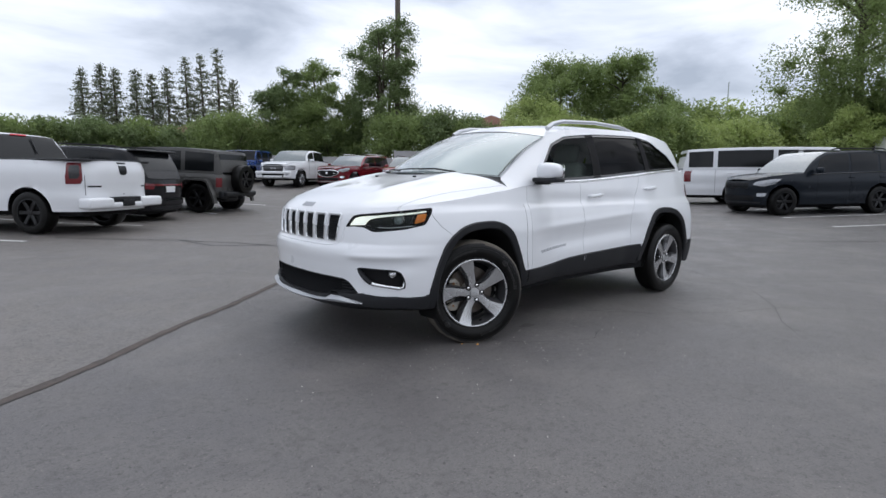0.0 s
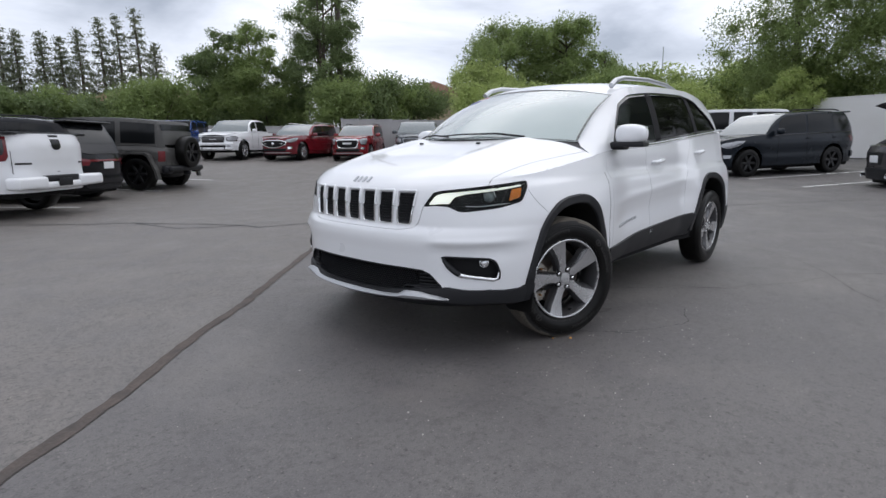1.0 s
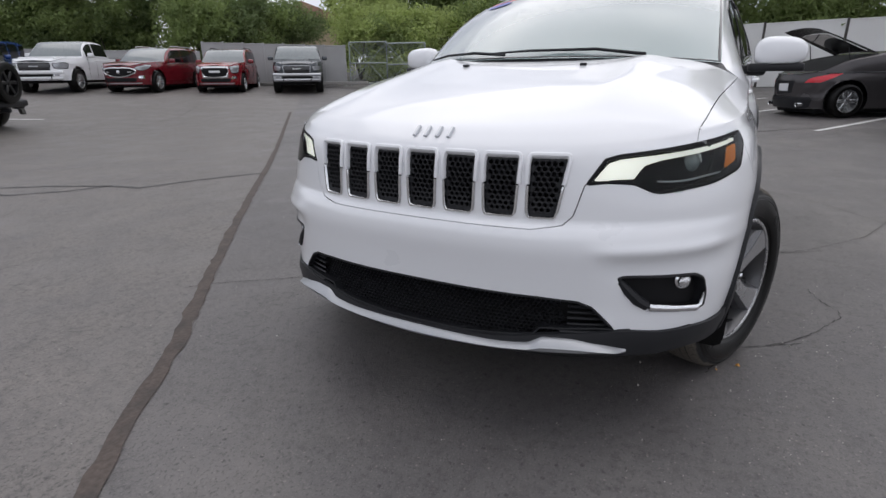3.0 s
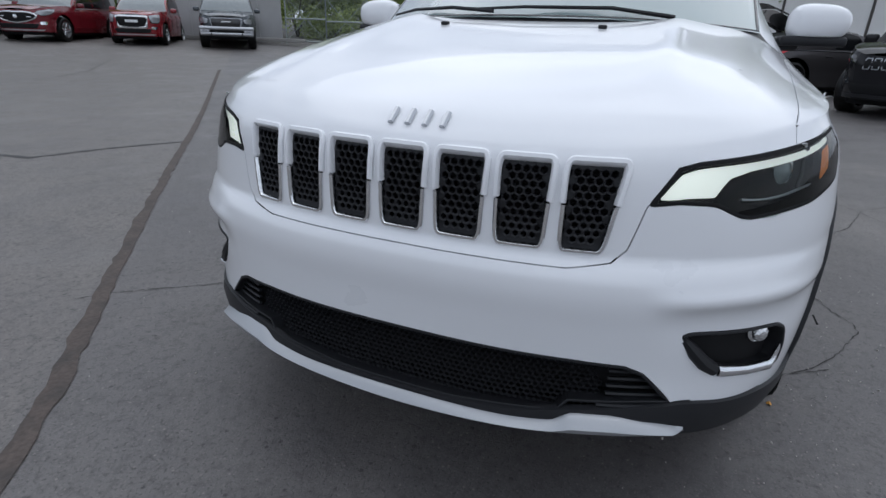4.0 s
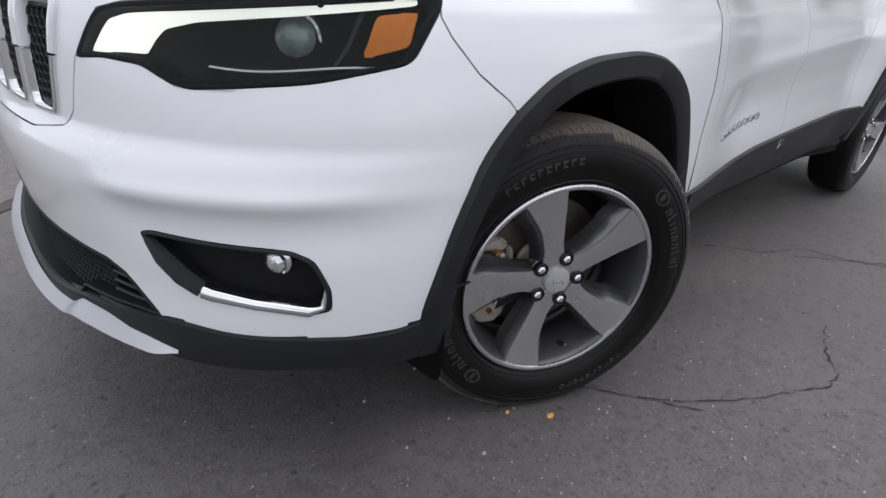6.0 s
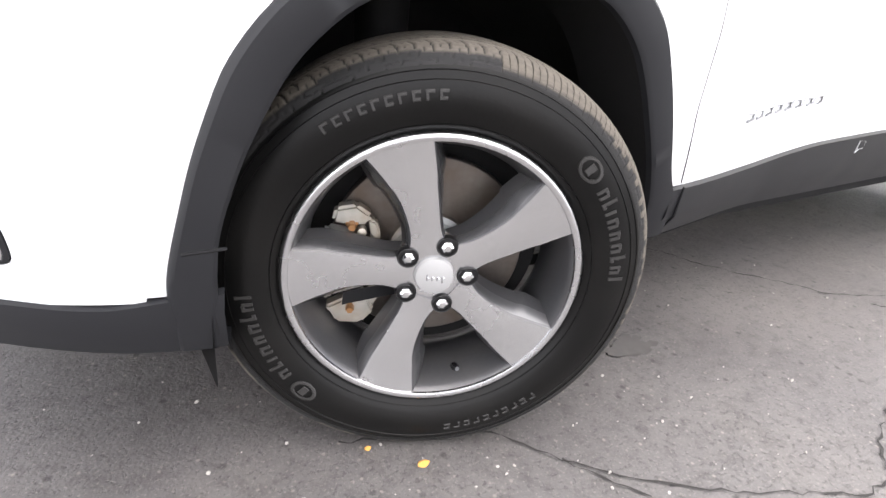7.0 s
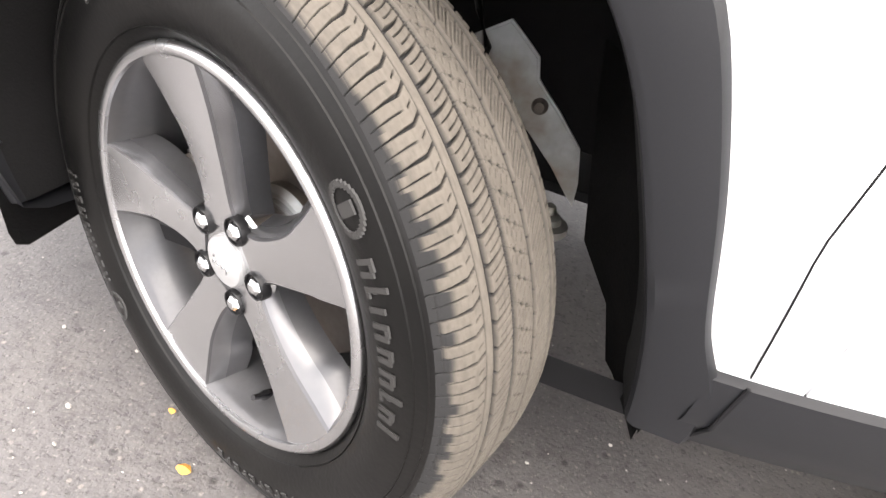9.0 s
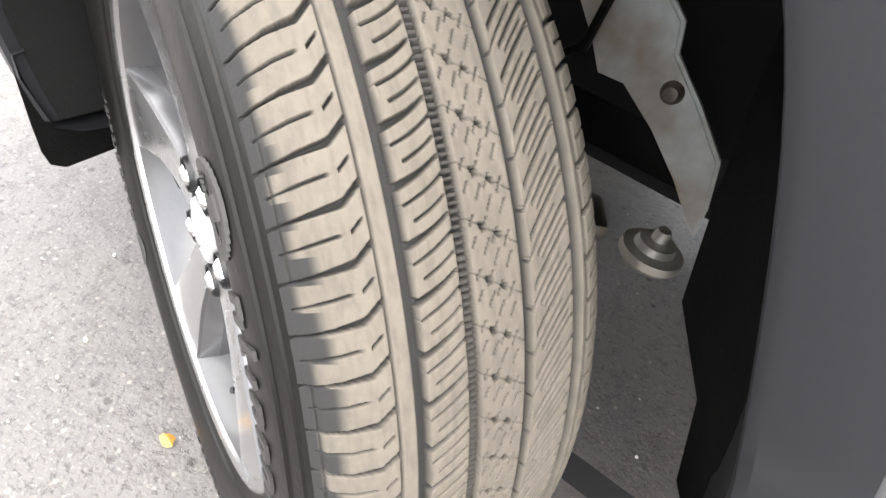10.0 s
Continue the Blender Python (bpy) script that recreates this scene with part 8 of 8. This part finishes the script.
def house(x, y, w, d, h, rh, heading, wall_mat, label):
    v = thing("house", label, "house", "", pose(x, y, terrain(max(x, -40), max(y, -45)), 0, 0, heading))
    part("wall", blk((w, d, h), pose(0, 0, h / 2), 0.02), wall_mat, v, smooth=False)
    bm = bmesh.new()
    a = [bm.verts.new(p) for p in ((-w / 2 - 0.4, -d / 2 - 0.4, h), (w / 2 + 0.4, -d / 2 - 0.4, h), (w / 2 + 0.4, d / 2 + 0.4, h), (-w / 2 - 0.4, d / 2 + 0.4, h), (-w / 2 + 1.0, 0, h + rh), (w / 2 - 1.0, 0, h + rh))]
    for f in ((0, 1, 5, 4), (2, 3, 4, 5), (1, 2, 5), (3, 0, 4), (3, 2, 1, 0)):
        bm.faces.new([a[k] for k in f])
    part("roof", bm, "roof_tile", v, smooth=False)
    for k in range(3):
        for sg in (1, -1):
            win = part("window", blk((1.1, 0.06, 1.2), pose(-w / 3 + k * w / 3, sg * (d / 2 + 0.01), h * 0.55), 0.02), "plate", v, smooth=False)
            part("pane", blk((0.95, 0.03, 1.05), pose(-w / 3 + k * w / 3, sg * (d / 2 + 0.045), h * 0.55), 0.01), "dark_glass", win, smooth=False)
    return v


house(-44.5, -42.0, 13, 9, 3.6, 1.9, 40, "siding", "house with brown shingle roof behind the trees")
house(-14.5, -43.0, 9, 6, 2.6, 1.2, -30, "siding", "low tan building beyond the parked trucks")


# ---- trees and shrubs ----
RNG = np.random.default_rng(7)


def leaves(name, centres, radii, count, size, material, parent, squash=0.85, loose=1.25):
    """A crown of small leaf blades in clumps round the given centres."""
    count, size = int(count * 2.0), size * 0.74
    c = np.array(centres, float)
    r = np.array(radii, float)
    pick = RNG.choice(len(c), size=count, p=(r ** 2) / (r ** 2).sum())
    d = RNG.normal(size=(count, 3))
    d /= np.linalg.norm(d, axis=1)[:, None]
    rad = r[pick] * np.minimum(np.abs(RNG.normal(0.0, 0.60, count)), RNG.uniform(0.75, 1.0, count)) * loose
    p = c[pick] + d * rad[:, None] * np.array((1, 1, squash))
    a = RNG.normal(size=(count, 3)) + d * 0.4
    a /= np.linalg.norm(a, axis=1)[:, None]
    b = np.cross(a, RNG.normal(size=(count, 3)))
    b /= np.linalg.norm(b, axis=1)[:, None]
    s = size * RNG.uniform(0.6, 1.35, count)[:, None]
    co = np.stack([p - a * s * 0.8 - b * s * 0.42, p - a * s * 0.7 + b * s * 0.48, p + a * s * 0.9], 1).reshape(-1, 3)
    me = bpy.data.meshes.new(name)
    me.vertices.add(len(co))
    me.vertices.foreach_set("co", co.ravel())
    me.loops.add(count * 3)
    me.loops.foreach_set("vertex_index", np.arange(count * 3, dtype=np.int32))
    me.polygons.add(count)
    me.polygons.foreach_set("loop_start", np.arange(count, dtype=np.int32) * 3)
    me.update(calc_edges=True)
    me.materials.append(M[material])
    ob = new(name, me)
    ob.parent = parent
    return ob


def broadleaf(x, y, high, wide, material="leaf", count=5000, size=0.16, clear=0.25, lean=0.0, label="broad leafy green tree", stems=1, airy=0.0):
    """Tapered trunk, forking limbs, clumped crown with gaps."""
    z0 = terrain(max(x, -40), max(y, -45))
    t = thing("tree", label, "tree", "trees", pose(x, y, z0 - 0.05))
    tips, rad = [], []
    bm = bmesh.new()
    for st in range(stems):
        ox, oy = (random.uniform(-0.25, 0.25), random.uniform(-0.25, 0.25)) if stems > 1 else (0, 0)
        r0 = 0.028 * high * (0.7 if stems > 1 else 1.0)
        sway = [random.uniform(-0.04, 0.04) * high * (1.6 if stems > 1 else 1) for _ in range(2)]
        trunk = [Vector((ox, oy, 0)), Vector((ox + sway[0] * 0.3, oy + sway[1] * 0.3, high * 0.25)), Vector((ox + sway[0], oy + sway[1], high * 0.55)), Vector((ox + sway[0] * 1.5, oy + sway[1] * 1.5, high * 0.88))]
        tube(bm, trunk, [r0, r0 * 0.75, r0 * 0.45, r0 * 0.12], 8)
        for k in range(14 if stems == 1 else 6):
            f = random.uniform(clear + 0.08, 0.82)
            a = random.uniform(0, 2 * math.pi)
            base = trunk[1].lerp(trunk[3], min(max((f - 0.25) / 0.63, 0), 1))
            reach = wide / 2 * random.uniform(0.5, 0.85) * math.sin(math.pi * min(max((f - clear) / (1.05 - clear), 0.12), 0.95)) ** 0.6
            tip = base + Vector((math.cos(a) * reach, math.sin(a) * reach, high * random.uniform(0.05, 0.12)))
            mid = base.lerp(tip, 0.5) + Vector((0, 0, high * 0.03))
            tube(bm, [base, mid, tip], [r0 * 0.30, r0 * 0.18, r0 * 0.05], 6)
            for q, s in ((tip, 0.12), (mid, 0.11), (tip + Vector((random.uniform(-1, 1), random.uniform(-1, 1), random.uniform(-0.3, 0.6))) * wide * 0.10, 0.10)):
                tips.append(tuple(q))
                rad.append(wide * s * random.uniform(0.75, 1.25) * (1 - 0.35 * airy))
        tips.append(tuple(trunk[3]))
        rad.append(wide * 0.13 * (1 - 0.3 * airy))
    part("trunk", bm, "bark", t)
    # clumps fill an egg-shaped crown unevenly
    n = int(46 * (1 - 0.45 * airy))
    mid, up = high * (clear + 1.0) / 2, high * (1.0 - clear) / 2
    spot = RNG.normal(size=(n, 3))
    spot /= np.linalg.norm(spot, axis=1)[:, None]
    spot *= (RNG.uniform(0.12, 1.0, n) ** 0.5 * RNG.uniform(0.78, 0.96, n))[:, None]
    for a, b, c in spot:
        taper = 1.0 - 0.38 * max(c, -0.2)
        tips.append((a * wide / 2 * taper, b * wide / 2 * taper, mid + c * up))
        rad.append(wide * random.uniform(0.09, 0.17) * (1 - 0.3 * airy))
    leaves("crown", tips, rad, int(count * 2.0), size * 0.82, material, t)
    return t


def conifer(x, y, high, wide, count=11000):
    z0 = terrain(max(x, -40), max(y, -45))
    t = thing("conifer", "slim dark conifer with drooping branches", "tree", "trees", pose(x, y, z0))
    bm = bmesh.new()
    tube(bm, [(0, 0, 0), (0, 0, high * 0.6), (0.05, 0, high)], [0.14, 0.09, 0.02], 7)
    cs, rs = [], []
    for k in range(46):
        f = 0.10 + 0.9 * (k / 46) ** 0.9
        a = k * 2.4 + random.uniform(-0.5, 0.5)
        reach = wide / 2 * (1 - f) ** 0.75 * random.uniform(0.7, 1.15) + 0.15
        tip = Vector((math.cos(a) * reach, math.sin(a) * reach, f * high - 0.12 * reach + 0.10 * random.random()))
        tube(bm, [(0, 0, f * high), tip], [0.03, 0.008], 4)
        for w in (0.45, 0.75, 1.0):
            cs.append(tuple(Vector((0, 0, f * high)).lerp(tip, w)))
            rs.append((0.22 + 0.30 * (1 - f)) * random.uniform(0.7, 1.2))
    part("trunk", bm, "bark", t)
    leaves("crown", cs, rs, count, 0.12, "needle", t, 0.6, 1.9)
    return t


def shrub(x, y, high, wide, material="leaf", count=2600, size=0.13, label="dense green leafy shrub beyond the lot"):
    z0 = terrain(max(x, -40), max(y, -45))
    t = thing("shrub", label, "shrub", "shrubs", pose(x, y, z0 - 0.05))
    bm = bmesh.new()
    cs, rs = [], []
    for k in range(7):
        a = random.uniform(0, 2 * math.pi)
        rr = wide / 2 * random.uniform(0.25, 0.8)
        tip = (math.cos(a) * rr, math.sin(a) * rr, high * random.uniform(0.45, 0.86))
        tube(bm, [(0, 0, 0), (tip[0] * 0.4, tip[1] * 0.4, tip[2] * 0.5), tip], [0.06, 0.04, 0.012], 5)
        cs.append(tip)
        rs.append(min(wide, high) * random.uniform(0.18, 0.28))
    for k in range(12):
        a = random.uniform(0, 2 * math.pi)
        rr = wide / 2 * random.uniform(0.1, 0.9)
        f = random.uniform(0.12, 0.8)
        cs.append((math.cos(a) * rr, math.sin(a) * rr, f * high))
        rs.append(min(wide, high) * random.uniform(0.14, 0.24))
    part("stem", bm, "bark", t)
    leaves("crown", cs, rs, int(count * 2.2), size, material, t)
    return t


def along(a, b, n, jitter=0.6):
    for k in range(n):
        t = (k + 0.5) / n
        yield blend(a[0], b[0], t) + random.uniform(-jitter, jitter), blend(a[1], b[1], t) + random.uniform(-jitter, jitter)


# far row of slim conifers
heights = [7.3, 7.7, 7.5, 7.5, 7.2, 7.8, 8.7, 9.1, 9.6, 7.3]
for k in range(10):
    conifer(-3.6 - 1.17 * k + random.uniform(-0.15, 0.15), -46.0 + 0.28 * k + random.uniform(-0.3, 0.3), heights[k], 2.1 + 0.1 * (k > 5) * (k - 5), 3600)
# shrubs and small trees beyond the left row
for k, (x, y) in enumerate(along((9.0, -38.5), (-9.0, -34.5), 11, 0.8)):
    shrub(x, y, random.uniform(2.9, 3.7), random.uniform(4.0, 5.0), ("leaf_dark", "leaf", "leaf_dark", "leaf")[k % 4], 3600, 0.14)
for k, (x, y) in enumerate(along((15, -30), (8, -39), 4, 1.0)):
    shrub(x, y, 4.0, 5.0, "leaf", 2600, 0.15)
shrub(-9.8, -32.3, 4.4, 4.2, "leaf", 4200, 0.14, "tall light green shrub behind the parked cars")
for k, (x, y) in enumerate(along((-11.2, -33.2), (-18.6, -30.2), 5, 0.3)):
    shrub(x, y, 3.6, 3.4, ("leaf", "leaf_dark")[k % 2], 3000, 0.14, "dense green shrub under the trees")
broadleaf(-13.3, -32.8, 7.9, 4.0, "leaf_dark", 8500, 0.13, 0.08, label="slender leafy tree behind the parked cars", airy=0.3)
broadleaf(-16.1, -31.4, 8.5, 4.6, "leaf", 10500, 0.13, 0.08, label="rounded leafy tree behind the parked cars")
broadleaf(-14.8, -31.3, 6.0, 4.4, "leaf", 6000, 0.13, 0.12, label="low leafy tree behind the parked cars")
broadleaf(-18.0, -31.0, 6.0, 4.2, "leaf_dark", 5500, 0.13, 0.12, label="low leafy tree behind the parked cars")
broadleaf(-19.7, -29.3, 11.2, 6.2, "leaf_dark", 15000, 0.13, 0.08, label="tall airy tree with many upright stems", stems=5, airy=0.15)
for k, (x, y) in enumerate(along((-17.6, -25.4), (-25.0, -24.6), 4, 0.5)):
    shrub(x, y, 4.6 if k else 4.2, 4.4, "leaf_dark" if k % 2 else "leaf", 4200, 0.14)
# mass of trees behind the fence and gate
broadleaf(-33.5, -24.2, 9.6, 8.5, "leaf", 11000, 0.19, 0.15, label="large rounded tree beyond the gate")
broadleaf(-36.5, -20.5, 10.0, 7.5, "leaf", 9000, 0.19, 0.15, label="large rounded tree beyond the gate")
broadleaf(-29.6, -22.6, 6.6, 6.0, "leaf_light", 7500, 0.16, 0.12, label="light green tree beyond the gate")
broadleaf(-36.5, -16.4, 7.6, 4.6, "leaf", 5200, 0.16, 0.15, label="small rounded tree in the distance")
for k, (x, y) in enumerate(along((-23.5, -19.5), (-31.5, -8.5), 8, 0.8)):
    shrub(x, y, random.uniform(3.6, 5.0), 4.4, ("leaf_light", "leaf", "leaf_light", "leaf_light")[k % 4], 4200, 0.14)
for k, (x, y) in enumerate(along((-34, -14), (-38, -4), 5, 1.0)):
    shrub(x, y, 5.6, 5.4, ("leaf_light", "leaf")[k % 2], 3600, 0.17)
# big trees behind the white fence
broadleaf(-27.5, -2.8, 11.0, 8.5, "leaf", 15000, 0.12, 0.14, airy=0.35, label="big spreading tree behind the white fence")
broadleaf(-26.5, 2.6, 12.5, 9.5, "leaf", 15000, 0.13, 0.12, airy=0.4, label="big spreading tree behind the white fence")
broadleaf(-25.5, 8.0, 13.5, 10.0, "leaf", 15000, 0.13, 0.12, airy=0.5, label="big spreading tree behind the white fence")
broadleaf(-24.5, -2.6, 4.0, 2.6, "leaf_light", 3800, 0.11, 0.2, label="light green sapling beside the white fence")
for k, (x, y) in enumerate(along((-29, -5), (-25, 10), 6, 0.8)):
    shrub(x, y, 4.0, 4.6, "leaf", 3200, 0.15)
